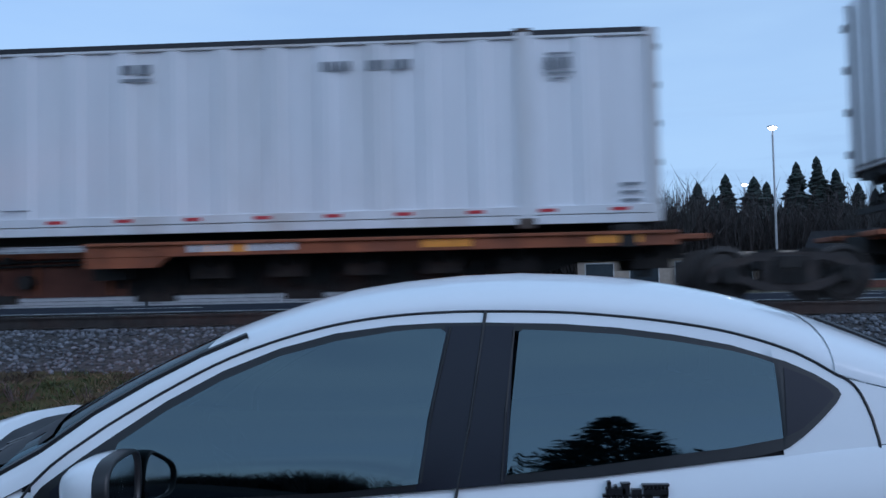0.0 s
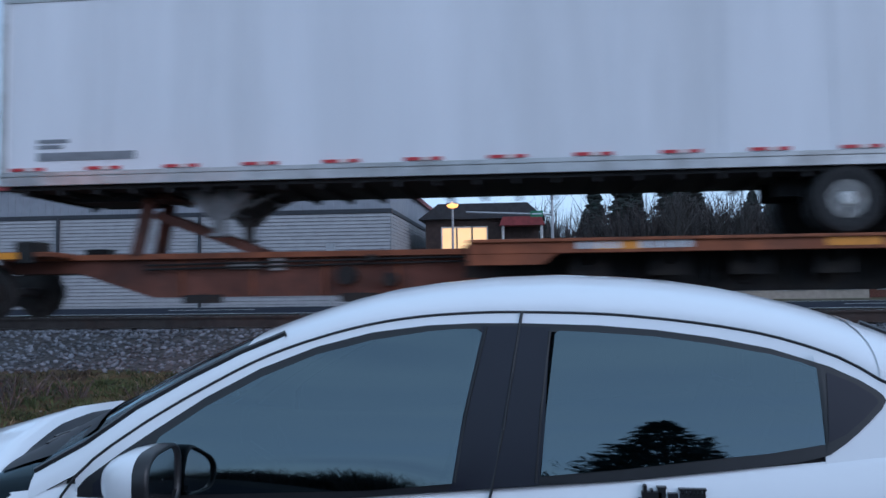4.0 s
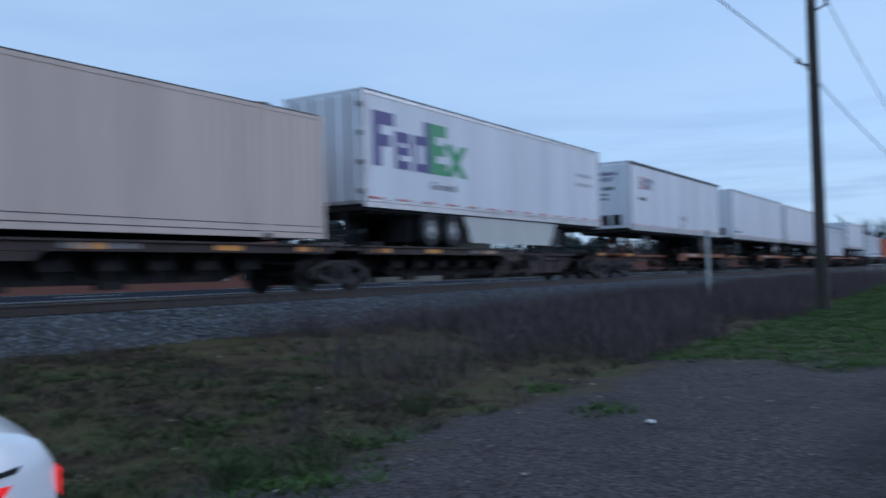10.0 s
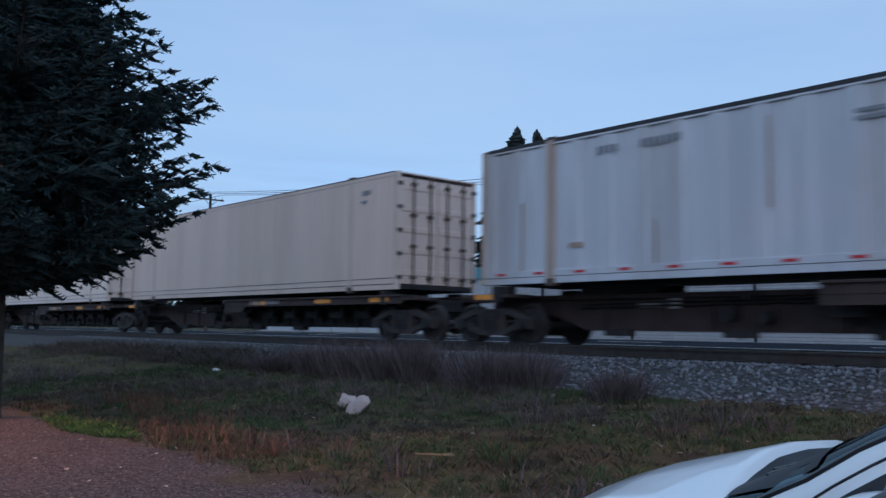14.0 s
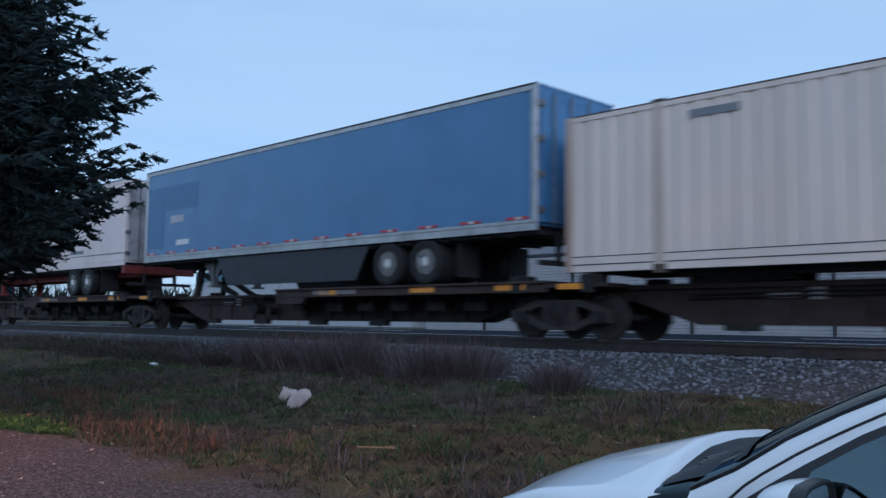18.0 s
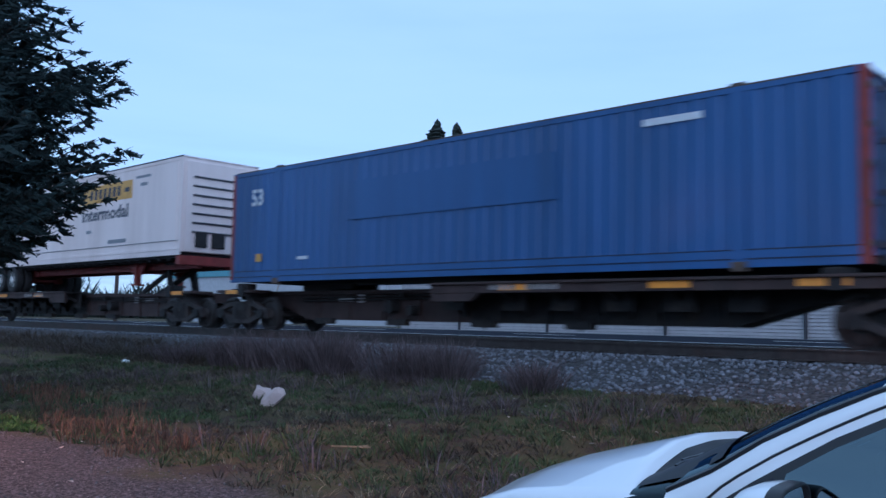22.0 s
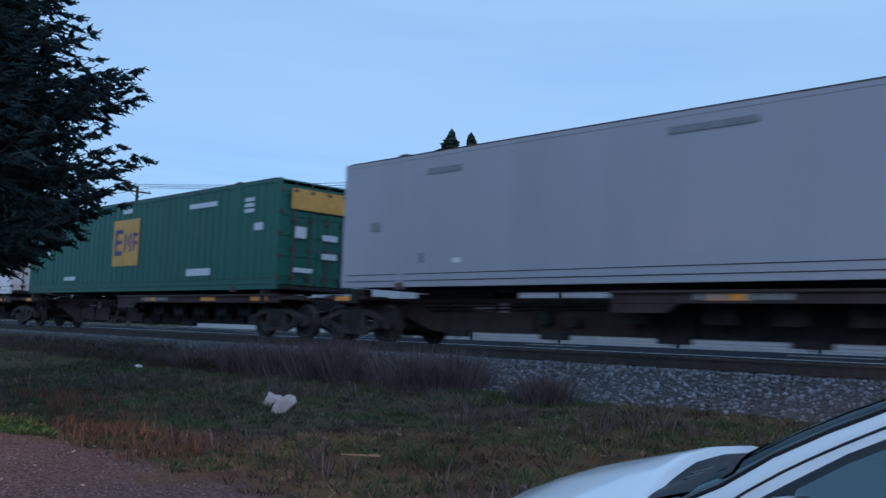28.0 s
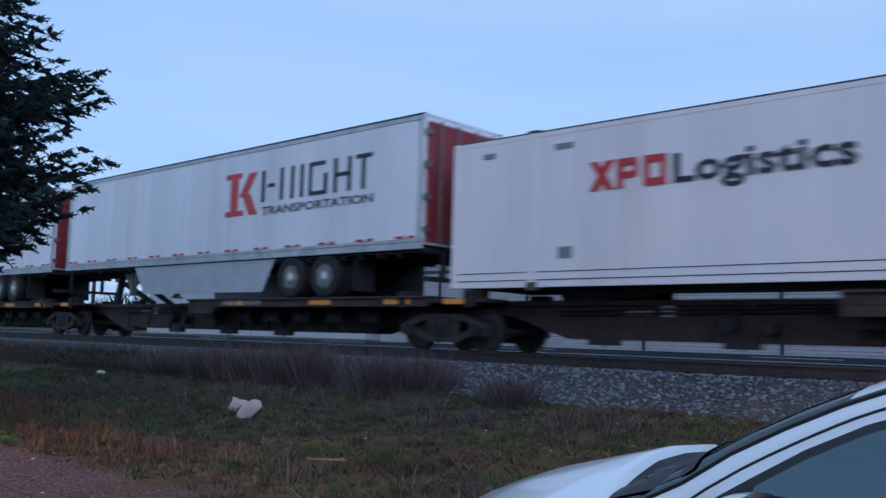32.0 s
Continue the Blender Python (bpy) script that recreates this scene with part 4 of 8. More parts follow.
def build_train():
    put = []             # thing, place of its middle along the train, hitch, platform colour, deck towards +x
    # far ahead
    c = trailer("white trailer with grimy doors and hinges", WHITE1, -1, panels=10)
    put.append((c, 14.4, True, ORANGE, False))
    c = container("white steel container far down the track", WHITE2, -1)
    put.append((c, 34.0, False, BROWN, True))
    c = container("white over orange steel container", ORANGEBOX, -1, post=WHITE2)
    put.append((c, 52.4, False, BROWN, True))
    # G: ribbed container with one rusty post
    c = container("weathered white ribbed container with a rusty post", WHITE2, 1, pitch=0.78, depth=0.035, tape=True, post=WHITERUST, flat=0.3, railm=WHITERUST)
    bars("stencil", [(3.06 + i * 0.12, 3.62, 0.09, 0.15) for i in range(4)] + [(3.76 + i * 0.1, 3.62, 0.08, 0.15) for i in range(3)] + [(4.14 + i * 0.1, 3.62, 0.08, 0.15) for i in range(3)], GREYINK, c, S, "faded dark marks")
    bars("stencil", [(6.42 + i * 0.14, 3.55, 0.11, 0.17) for i in range(3)] + [(6.45, 3.76, 0.36, 0.035), (6.42, 3.47, 0.42, 0.035), (6.5, 3.39, 0.26, 0.03)], GREYINK, c, S, "small dark marks")
    bars("stencil", [(-0.02, 3.68, 0.2, 0.14), (0.24, 3.68, 0.2, 0.14), (-0.02, 3.56, 0.46, 0.05), (-6.62, 3.5, 0.12, 0.17), (-6.46, 3.5, 0.12, 0.17), (-6.3, 3.5, 0.12, 0.17), (-6.58, 3.73, 0.36, 0.035), (-6.62, 3.40, 0.42, 0.035), (-6.52, 3.32, 0.24, 0.03), (-1.9, 1.62, 0.42, 0.02)], GREYINK, c, S, "small faded marks")
    bars("stencil", [(7.5, 1.78 - i * 0.12, 0.3, 0.04) for i in range(3)], GREYINK, c, S, "small dark marks")
    put.append((c, -5.54, False, ORANGE, True))
    # E
    c = trailer("plain white trailer with a grimy lower rail", WHITE1, 1, top=5.1, panels=11, wheels_in=4.04, doors=GRIMYWHITE)
    bars("stencil", [(-7.6, 2.45, 0.7, 0.3), (-6.6, 2.45, 1.1, 0.3)], WHITE2, c, S, "blank white patches")
    put.append((c, -22.47, True, ORANGE, True))
    # H
    c = trailer("white refrigerated trailer with a bare aluminium bottom rail", WHITE1, 1, top=5.15, panels=10)
    bars("stencil", [(-7.4, 2.75, 0.5, 0.06), (-7.4, 2.66, 0.4, 0.06), (-7.4, 2.47, 1.6, 0.13)], GREYINK, c, S, "small dark reporting marks")
    put.append((c, -40.0, True, ORANGE, True))
    # A: the trailer with the red badge
    c = trailer("white trailer with a red badge and dark lettering", WHITE1, 1, top=5.15, rim=RIMRUST, panels=11, length=15.5, rail_mat=ALU, wheels_in=3.3, roofmat=TRIMBLACK)
    slant_blocks("badge", [(-6.47, 3.98, 0.58, 0.56)], REDINK, c, S, 0.12, "red leaning badge")
    bm = bmnew()
    lathe(bm, [(0.0001, -0.004), (0.23, -0.004), (0.23, 0.0)], 20)
    disc = part("badge_disc", bm, WHITETAPE, c)
    disc.matrix_basis = pose(-6.15, S - 0.006, 4.27)
    for x, w in ((-6.30, 0.08), (-6.18, 0.06), (-6.08, 0.09)):
        slant_blocks("badge_mark", [(x, 4.18, w, 0.19)], INK, c, S - 0.012, 0.2)
    lettering("lettering", "INTERMODAL", 0.19, NAVY, c, -5.71, 4.33, S - 0.002, width=1.2, shear=0.22)
    lettering("lettering", "SERVICES", 0.19, NAVY, c, -5.77, 4.07, S - 0.002, width=0.94, shear=0.22)
    bars("underline", [(-5.79, 4.01, 1.26, 0.02)], INK, c, S)
    bars("stencil", [(-6.64, 3.44, 1.06, 0.2)], WHITETAPE, c, S, "white number strip")
    bars("stencil", [(-6.61 + i * 0.1, 3.47, 0.075, 0.14) for i in range(4)] + [(-6.11 + i * 0.085, 3.47, 0.065, 0.14) for i in range(6)], INK, c, S - 0.004, "dark reporting marks as bars")
    for x, z in ((-0.03, 2.9), (-0.03, 2.5), (0.64, 2.86)):
        bm = bmnew()
        prism(bm, [(x - 0.2, z), (x, z - 0.2), (x + 0.2, z), (x, z + 0.2)], S - 0.003, S + 0.003)
        part("placard_mark", bm, GREYMARK, c, "grey diamond placard trace")
    for x in (4.1, 4.7):
        bars("sticker", [(x, 2.36, 0.18, 0.1)], GOLDINK, c, S, "small yellow sticker")
    NX = -7.79
    slant_blocks("badge", [(0, 0, 0.5, 0.5)], REDINK, c, 0, 0.16, "red leaning badge on the nose").matrix_basis = pose(NX, 1.0, 4.25, 0, 0, -90)
    for zz, tx in ((4.55, "INTERMODAL"), (4.3, "SERVICES")):
        lettering("lettering", tx, 0.17, NAVY, c, 0, 0, 0, width=1.15 if tx[0] == "I" else 0.9, shear=0.22).matrix_basis = pose(NX, 0.42, zz, 90, 0, -90)
    bars("stencil", [(0, 0, 0.4, 0.14), (0.5, 0, 0.5, 0.14), (0.42, -0.25, 0.3, 0.1), (0.42, -0.45, 0.3, 0.1)], GREYINK, c, 0, "dark marks on the nose").matrix_basis = pose(NX, 0.45, 3.9, 0, 0, -90)
    put.append((c, -58.8, True, ORANGE, True))
    # F and D: parcel trailers with purple and green word marks
    for s0 in (-78.23, -116.0):
        c = trailer("white parcel trailer with a purple and green word mark", WHITE1, -1, top=5.1, skirt=CREAMSKIRT, panels=1, wheels_in=3.77)
        x0 = -7.68
        f = [(0, 0, .36, 1.12), (.36, .86, .62, .26), (.36, .42, .42, .24)]
        e = [(1.02, .0, .2, .78), (1.22, .56, .42, .22), (1.22, .3, .5, .16), (1.22, 0, .5, .18), (1.58, .46, .16, .3)]
        d = [(1.92, .0, .2, .78), (2.12, .58, .4, .2), (2.12, 0, .4, .18), (2.46, 0, .26, 1.12)]
        slant_blocks("word_mark", [(x0 + x, 3.17 + z * 1.28, w, h * 1.28) for x, z, w, h in f + e + d], PURPLE, c, S, 0, "purple word mark of plain blocks")
        g = [(2.74, 0, .34, 1.12), (3.08, .86, .6, .26), (3.08, .43, .5, .24), (3.08, 0, .6, .26)]
        slant_blocks("word_mark", [(x0 + x, 3.17 + z * 1.28, w, h * 1.28) for x, z, w, h in g], GREENINK, c, S, 0, "green word mark of plain blocks")
        for le in (-0.9, 0.9):
            slant_blocks("word_mark", [(x0 + 4.02 - le * 0.45, 3.17, .38, .95)], GREENINK, c, S - (0.002 if le > 0 else 0), le, "green leaning bar")
        lettering("lettering", "Ground", 0.22, GREYINK, c, x0 + 2.75, 2.74, S, width=1.4)
        bars("stencil", [(5.6, 3.95 - i * 0.36, 1.5, 0.13) for i in range(2)], FAINT, c, S, "faint grey writing")
        put.append((c, s0, True, BROWN, False))
    # beige container
    c = container("beige flat-sided container with a dark lock end", BEIGE, -1, pitch=0.3, depth=0.012, flat=0.5)
    bars("stencil", [(-5.6, 3.8, 1.0, 0.14), (-6.9, 3.85, 0.5, 0.1), (-6.95, 1.62, 0.4, 0.1)], GREYINK, c, S, "faded dark marks")
    put.append((c, -98.18, False, BROWN, True))
    # W: trailer with a winged emblem
    c = trailer("silver-white trailer with a red and gold emblem", WHITE1, -1, top=5.22, skirt=CREAMSKIRT, panels=1, rail_mat=WHITE2, bottom=2.2, deep=0.1, wheels_in=1.6, tape=False, skirt_gap=3.7)
    for x, le in ((-2.62, 0.10), (-1.92, 0.0), (-1.25, -0.10)):
        slant_blocks("emblem_bar", [(x, 3.2, 0.34, 1.6)], REDINK, c, S, -le, "red upright emblem bar")
        slant_blocks("emblem_bar", [(x - 0.14 - le * 1.6, 4.72, 0.62, 0.17)], REDINK, c, S - 0.001, 0)
    slant_blocks("emblem_bar", [(-2.62, 3.18, 0.55, 0.17)], REDINK, c, S - 0.002, 0)
    slant_blocks("emblem_bar", [(-1.6, 3.18, 0.5, 0.17)], REDINK, c, S - 0.002, 0)
    for e in (-1, 1):
        for q in range(8):
            bm = bmnew()
            ang = radians(28 + q * 7.5)
            length = 0.62 + 0.45 * math.sin(math.pi * q / 9)
            bx, bz = -1.74 + e * (0.10 + 0.035 * q), 3.42 + 0.09 * q
            tx, tz = bx + e * length * math.cos(ang), bz + length * math.sin(ang)
            nx, nz = -math.sin(ang) * e, math.cos(ang)
            pts = [(bx - nx * 0.08, bz - nz * 0.08), (bx + e * length * 0.7 * math.cos(ang) - nx * 0.12, bz + length * 0.7 * math.sin(ang) - nz * 0.12), (tx, tz), (bx + e * length * 0.7 * math.cos(ang) + nx * 0.10, bz + length * 0.7 * math.sin(ang) + nz * 0.10), (bx + nx * 0.1, bz + nz * 0.1)]
            prism(bm, pts, S - 0.012 - q * 0.001, S - 0.004)
            part("emblem_feather", bm, GOLDINK, c, "gold wing feather shape")
    bm = bmnew()
    prism(bm, [(-1.95, 3.45), (-1.74, 3.2), (-1.53, 3.45), (-1.45, 3.95), (-1.66, 4.12), (-1.82, 4.12), (-2.03, 3.95)], S - 0.024, S - 0.004)
    part("emblem_body", bm, GOLDINK, c, "gold body of the emblem")
    for x, w in ((-0.8, .24), (-0.3, .2), (0.4, .22), (1.15, .26), (1.75, .24), (2.15, .22), (2.55, .22)):
        slant_blocks("word_mark", [(x, 3.35, w, 0.62)], REDINK, c, S, 0.25, "red word mark block")
    slant_blocks("word_mark", [(-0.3, 3.35, .5, 0.15), (0.4, 3.82, .5, 0.15), (0.4, 3.6, .5, 0.13), (0.4, 3.35, .5, 0.14), (1.15, 3.82, .6, .15), (1.15, 3.35, .6, .15)], REDINK, c, S - 0.002, 0.25)
    lettering("lettering", "LOGISTICS", 0.26, INK, c, -0.6, 2.85, S, width=3.2, shear=0.22)
    bm = bmnew()
    box(bm, -8.0, S - 0.006, 2.36, 8.0, S + 0.02, 2.78)
    part("lower_band", bm, WHITETAPE, c, "bright white band along the lower side")
    # the joint's shadow line, drawn as a dark bar
    bars("rail_gap_shade", [(-8.0, 2.785, 16.0, 0.014)], INK, c, S - 0.004, "dark strip for the shadow in the joint above the white band")
    bars("marker_dash", [(-7.9 + i * 0.62, 2.44, 0.3, 0.05) for i in range(26)], GREYMARK, c, S - 0.012, "dull red-grey marker dashes")
    put.append((c, -134.25, True, BROWN, False))
    # C: weathered ribbed container, doors ahead
    c = container("weathered white ribbed container streaked with rust", DIRTYWHITE, 1, pitch=0.78, depth=0.035, tape=True, post=RUSTPOST, flat=0.3, railm=DIRTYWHITE)
    bars("stencil", [(-4.9 + i * 0.13, 3.65, 0.09, 0.15) for i in range(4)] + [(-3.9 + i * 0.13, 3.65, 0.09, 0.15) for i in range(7)], GREYINK, c, S, "faded dark marks")
    bars("stencil", [(6.6, 3.65 - i * 0.12, 0.5, 0.07) for i in range(4)] + [(0.0, 3.6 - i * 0.12, 0.5, 0.06) for i in range(2)], GREYINK, c, S, "small dark marks")
    bars("stencil", [(-5.6, 1.9, 0.35, 0.1), (4.3, 2.9, 0.4, 0.05), (3.6, 1.6, 0.7, 0.07)], RUSTPOST, c, S, "rusty scrape marks")
    for x, z, hh in ((-6.9, 1.5, 1.4), (-3.6, 1.5, 0.8), (-1.4, 2.3, 1.5), (2.3, 1.5, 1.6), (3.9, 1.55, 1.1), (4.9, 1.5, 0.5), (7.2, 1.5, 2.2)):
        bars("rust_streak", [(x, z, 0.05, hh)], RUSTPOST, c, S + 0.001, "narrow run of rust")
    for q in range(4):
        bars("hinge_stain", [(7.86, 1.75 + q * 0.62, 0.2, 0.13)], CASTING, c, S - 0.002, "black grime at a door hinge")
    put.append((c, -152.74, False, BROWN, True))
    c = container("beige container with weathered lock rods on its doors", BEIGE, 1, pitch=0.3, depth=0.014, flat=0.5, post=TANPOST)
    bars("stencil", [(6.6, 3.65, 0.35, 0.12), (6.55, 3.45, 0.25, 0.07)], GREYINK, c, S, "small dark marks")
    put.append((c, -171.85, False, BROWN, True))
    c = container("cream ribbed container with a small dark diamond", CREAM, 1, pitch=0.36, depth=0.028, flat=0.45, post=TANPOST)
    bars("sticker", [(6.75, 1.72, 0.2, 0.13)], RUSTPOST, c, S, "small rusty orange sticker")
    bars("stencil", [(-5.5, 3.75, 0.9, 0.13), (-0.4, 3.95, 0.9, 0.1), (6.5, 3.7, 0.5, 0.2)], GREYINK, c, S, "faded dark marks")
    bm = bmnew()
    prism(bm, [(-0.02, 1.86), (0.18, 1.66), (0.38, 1.86), (0.18, 2.06)], S - 0.003, S + 0.003)
    part("placard_mark", bm, GREYINK, c, "dark diamond placard")
    put.append((c, -190.36, False, BROWN, True))
    # blue trailer
    c = trailer("glossy sky-blue trailer with a black side skirt", SKYBLUE, 1, top=4.97, skirt=BLACKSKIRT, panels=1, rail_mat=ALU, deep=0.1, wheels_in=3.77)
    bars("blank_patch", [(-6.7, 3.65, 1.9, 0.75)], DULLBLUE, c, S + 0.002, "dull blue repainted patch")
    bars("stencil", [(-6.0, 2.55, 0.75, 0.16)], WHITETAPE, c, S, "white number label")
    bars("side_patch", [(-7.8, 2.5, 1.0, 1.9)], DULLBLUE, c, S + 0.0025, "greyish blue patch")
    bars("side_patch", [(-6.4, 3.25, 0.8, 0.22)], FAINT, c, S + 0.001, "pale grey bar on the blue side")
    put.append((c, -207.2, True, BROWN, True))
    # the warm white trailers with a yellow panel
    for s0, k, fr in ((-224.73, 1, -5.35), (-260.86, -1, 1.42)):
        c = trailer("warm white chassis trailer with a yellow name panel", WARMWHITE, k, top=4.98, panels=1, rail_mat=WARMWHITE, chassis=REDSTEEL, tape=False, legs=REDSTEEL, wheels_in=3.6 if k > 0 else 3.2, doors=GRIMYWHITE)
        bars("name_panel", [(fr, 3.98, 3.65, 0.58)], GOLDINK, c, S, "yellow name panel")
        slant_blocks("panel_mark", [(fr + 0.75 + i * 0.32, 4.11, 0.2, 0.32) for i in range(7)] + [(fr + 0.12, 4.2, 0.4, 0.14), (fr + 3.15, 4.2, 0.32, 0.14)], INK, c, S - 0.004, 0.05, "dark blocks of a name")
        lettering("lettering", "Intermodal", 0.42, GREYBLACK, c, fr + 0.2, 3.42, S, width=3.2)
        bars("stencil", [(5.3, 4.55, 0.9, 0.08), (5.6, 4.3, 0.4, 0.1), (-7.0, 2.55, 0.9, 0.1), (3.6, 2.6, 1.2, 0.12), (2.0, 3.0, 0.35, 0.1)], GREYINK, c, S, "small grey marks")
        # dark bar in place of the shadow along the rail joint
        bars("rail_gap_shade", [(-8.0, 2.5, 16.0, 0.016)], INK, c, -1.3085, "dark strip for the shadow in the joint above the bottom rail")
        if k < 0:
            for q in range(7):
                bm = bmnew()
                box(bm, 8.1, -0.95, 2.75 + q * 0.27, 8.14, 0.95, 2.8 + q * 0.27)
                part("nose_slat", bm, INK, c, "dark slat on the nose")
        put.append((c, s0, True, BROWN, k > 0))
    # blue containers
    for s0 in (-242.04, -281.41):
        c = container("royal blue ribbed container with a red door post", ROYAL, 1, pitch=0.33, depth=0.03, flat=0.5, post_mat=REDSTEEL)
        lettering("lettering", "53", 0.42, PALEINK, c, -7.22, 3.22, S, squeeze=0.9)
        bm = bmnew()
        box(bm, -8.085, -1.302, 1.3, -7.95, -1.2, 4.1)
        part("red_post", bm, REDSTEEL, c, "red corner post")
        bars("stencil", [(-5.2, 1.75, 0.4, 0.08), (4.4, 3.7, 1.1, 0.12)], PALEINK, c, S, "pale marks")
        bars("sticker", [(-6.95, 1.75, 0.25, 0.2)], GOLDINK, c, S, "orange sticker")
        bars("blank_patch", [(-3.4, 2.6, 6.0, 0.9)], ROYAL, c, S, "darker blue repainted patch")
        put.append((c, s0, False, BROWN, True))
    # grey container
    c = container("plain grey flat-sided container", GREY, 1, pitch=0.3, depth=0.008, flat=0.5, smooth=True)
    bars("stencil", [(-5.3, 3.65, 1.0, 0.12), (0.5, 3.75, 1.6, 0.12), (-7.1, 2.5, 0.3, 0.2), (-5.5, 1.75, 0.15, 0.2), (6.4, 2.6, 0.3, 0.2)], GREYINK, c, S, "small dark marks")
    bars("sticker", [(-4.5, 1.72, 0.25, 0.1)], WHITETAPE, c, S, "white label")
    put.append((c, -299.87, False, BROWN, True))
    # green container with the yellow square
    c = container("dark green ribbed container with a yellow square", GREEN, 1, pitch=0.36, depth=0.028, flat=0.5)
    bars("name_panel", [(-1.2, 2.05, 1.77, 1.5)], GOLDINK, c, S, "yellow square panel")
    slant_blocks("panel_mark", [(-1.05, 2.4, 0.14, 0.85), (-0.91, 3.1, 0.38, 0.14), (-0.91, 2.77, 0.33, 0.12), (-0.91, 2.4, 0.38, 0.14), (-0.4, 2.5, 0.1, 0.6), (-0.22, 2.7, 0.1, 0.3), (-0.04, 2.5, 0.1, 0.6), (0.18, 2.5, 0.1, 0.6), (0.28, 2.98, 0.2, 0.12), (0.28, 2.72, 0.2, 0.1)], NAVY, c, S - 0.004, 0, "dark blocks of a name")
    bars("stencil", [(6.5, 3.6 - i * 0.15, 0.45, 0.1) for i in range(3)] + [(3.6, 3.6, 1.5, 0.14), (-0.6, 3.75, 0.6, 0.14), (3.6, 1.65, 1.3, 0.2), (7.0, 2.8, 0.4, 0.2), (-6.7, 2.6, 0.4, 0.16), (-4.9, 1.65, 0.9, 0.13), (-7.2, 3.6, 0.4, 0.2)], PALEINK, c, S, "pale marks")
    bars("name_panel", [(0, 0, 2.1, 0.55)], GOLDINK, c, 0, "yellow panel on the doors").matrix_basis = pose(8.15, -0.95, 3.35, 0, 0, 90)
    bars("stencil", [(0, 0, 0.35, 0.3), (0.9, 0, 0.5, 0.16), (0.9, -0.5, 0.5, 0.16), (0, -0.9, 0.6, 0.12)], PALEINK, c, 0, "pale door marks").matrix_basis = pose(8.15, -0.8, 2.6, 0, 0, 90)
    put.append((c, -318.69, False, BROWN, True))
    # white container with a red and black word mark
    c = container("white smooth container with a red and black word mark", PINKWHITE, 1, pitch=0.3, depth=0.008, flat=0.5, smooth=True)
    bm = bmnew()
    for le in (-0.55, 0.55):
        prism(bm, [(-4.68 - le * 0.3, 2.9), (-4.5 - le * 0.3, 2.9), (-4.5 + le * 0.3, 3.42), (-4.68 + le * 0.3, 3.42)], S - 0.004 - le * 0.002, S)
    for x, z, w, h in ((-2.1, 2.75, 0.17, 0.6), (-1.93, 3.2, 0.34, 0.15), (-1.93, 2.95, 0.34, 0.13), (-1.66, 3.0, 0.12, 0.3), (-1.4, 2.75, 0.16, 0.6), (-0.98, 2.75, 0.16, 0.6), (-1.3, 3.2, 0.4, 0.15), (-1.3, 2.75, 0.4, 0.15)):
        x, w, z, h = -4.89 + (x + 2.9) * 0.745, w * 0.76, 2.9 + (z - 2.75) * 0.87, h * 0.87
        box(bm, x, S - 0.006, z, x + w, S, z + h)
    part("word_mark", bm, REDINK, c, "red word mark of plain blocks")
    lettering("lettering", "Logistics", 0.48, INK, c, -3.27, 2.92, S, width=2.9)
    bars("stencil", [(6.2, 3.7, 0.6, 0.1), (3.4, 3.85, 1.6, 0.09), (-5.6, 3.75, 0.4, 0.1), (-7.3, 3.75, 0.3, 0.1), (-5.5, 1.75, 0.3, 0.2)], GREYINK, c, S, "small grey marks")
    bars("name_panel", [(0, 0, 0.3, 0.42), (0.42, 0, 0.3, 0.42), (0.84, 0, 0.3, 0.42)], REDINK, c, 0, "red blocks of a name on the doors").matrix_basis = pose(8.17, -0.6, 3.2, 0, 0, 90)
    put.append((c, -336.82, False, BROWN, True))
    # white trailer with a red and black word mark, dark red doors
    for s0 in (-353.81, -371.03):
        c = trailer("white trailer with red and black marks, dark red doors", WHITE1, 1, top=4.95, panels=7, skirt=SILVERSKIRT, rail_mat=ALU, doors=DARKRED, wheels_in=3.75)
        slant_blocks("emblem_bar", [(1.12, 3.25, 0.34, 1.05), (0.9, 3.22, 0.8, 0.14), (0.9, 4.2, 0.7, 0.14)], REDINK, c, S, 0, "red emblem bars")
        slant_blocks("emblem_bar", [(1.5, 3.7, 0.34, 0.6)], REDINK, c, S - 0.002, 0.7)
        slant_blocks("emblem_bar", [(1.95, 3.22, 0.36, 0.55)], REDINK, c, S - 0.004, -0.6)
        slant_blocks("word_mark", [(2.45, 3.5, 0.14, 0.8), (3.2, 3.5, 0.13, 0.8), (3.62, 3.5, 0.13, 0.8), (3.98, 3.5, 0.13, 0.8), (4.3, 3.5, 0.13, 0.8), (4.85, 3.5, 0.13, 0.5), (5.2, 3.5, 0.13, 0.8), (5.68, 3.5, 0.13, 0.8), (6.15, 3.5, 0.13, 0.8)], INK, c, S, 0, "black word mark of plain blocks")
        slant_blocks("word_mark", [(4.4, 4.2, 0.5, 0.1), (4.4, 3.5, 0.5, 0.1), (5.33, 3.86, 0.35, 0.1), (5.95, 4.2, 0.55, 0.1), (2.7, 3.85, 0.3, 0.1)], INK, c, S - 0.002, 0)
        lettering("lettering", "TRANSPORTATION", 0.2, INK, c, 2.5, 3.18, S, width=4.05)
        put.append((c, s0, True, BROWN, True))
    return put


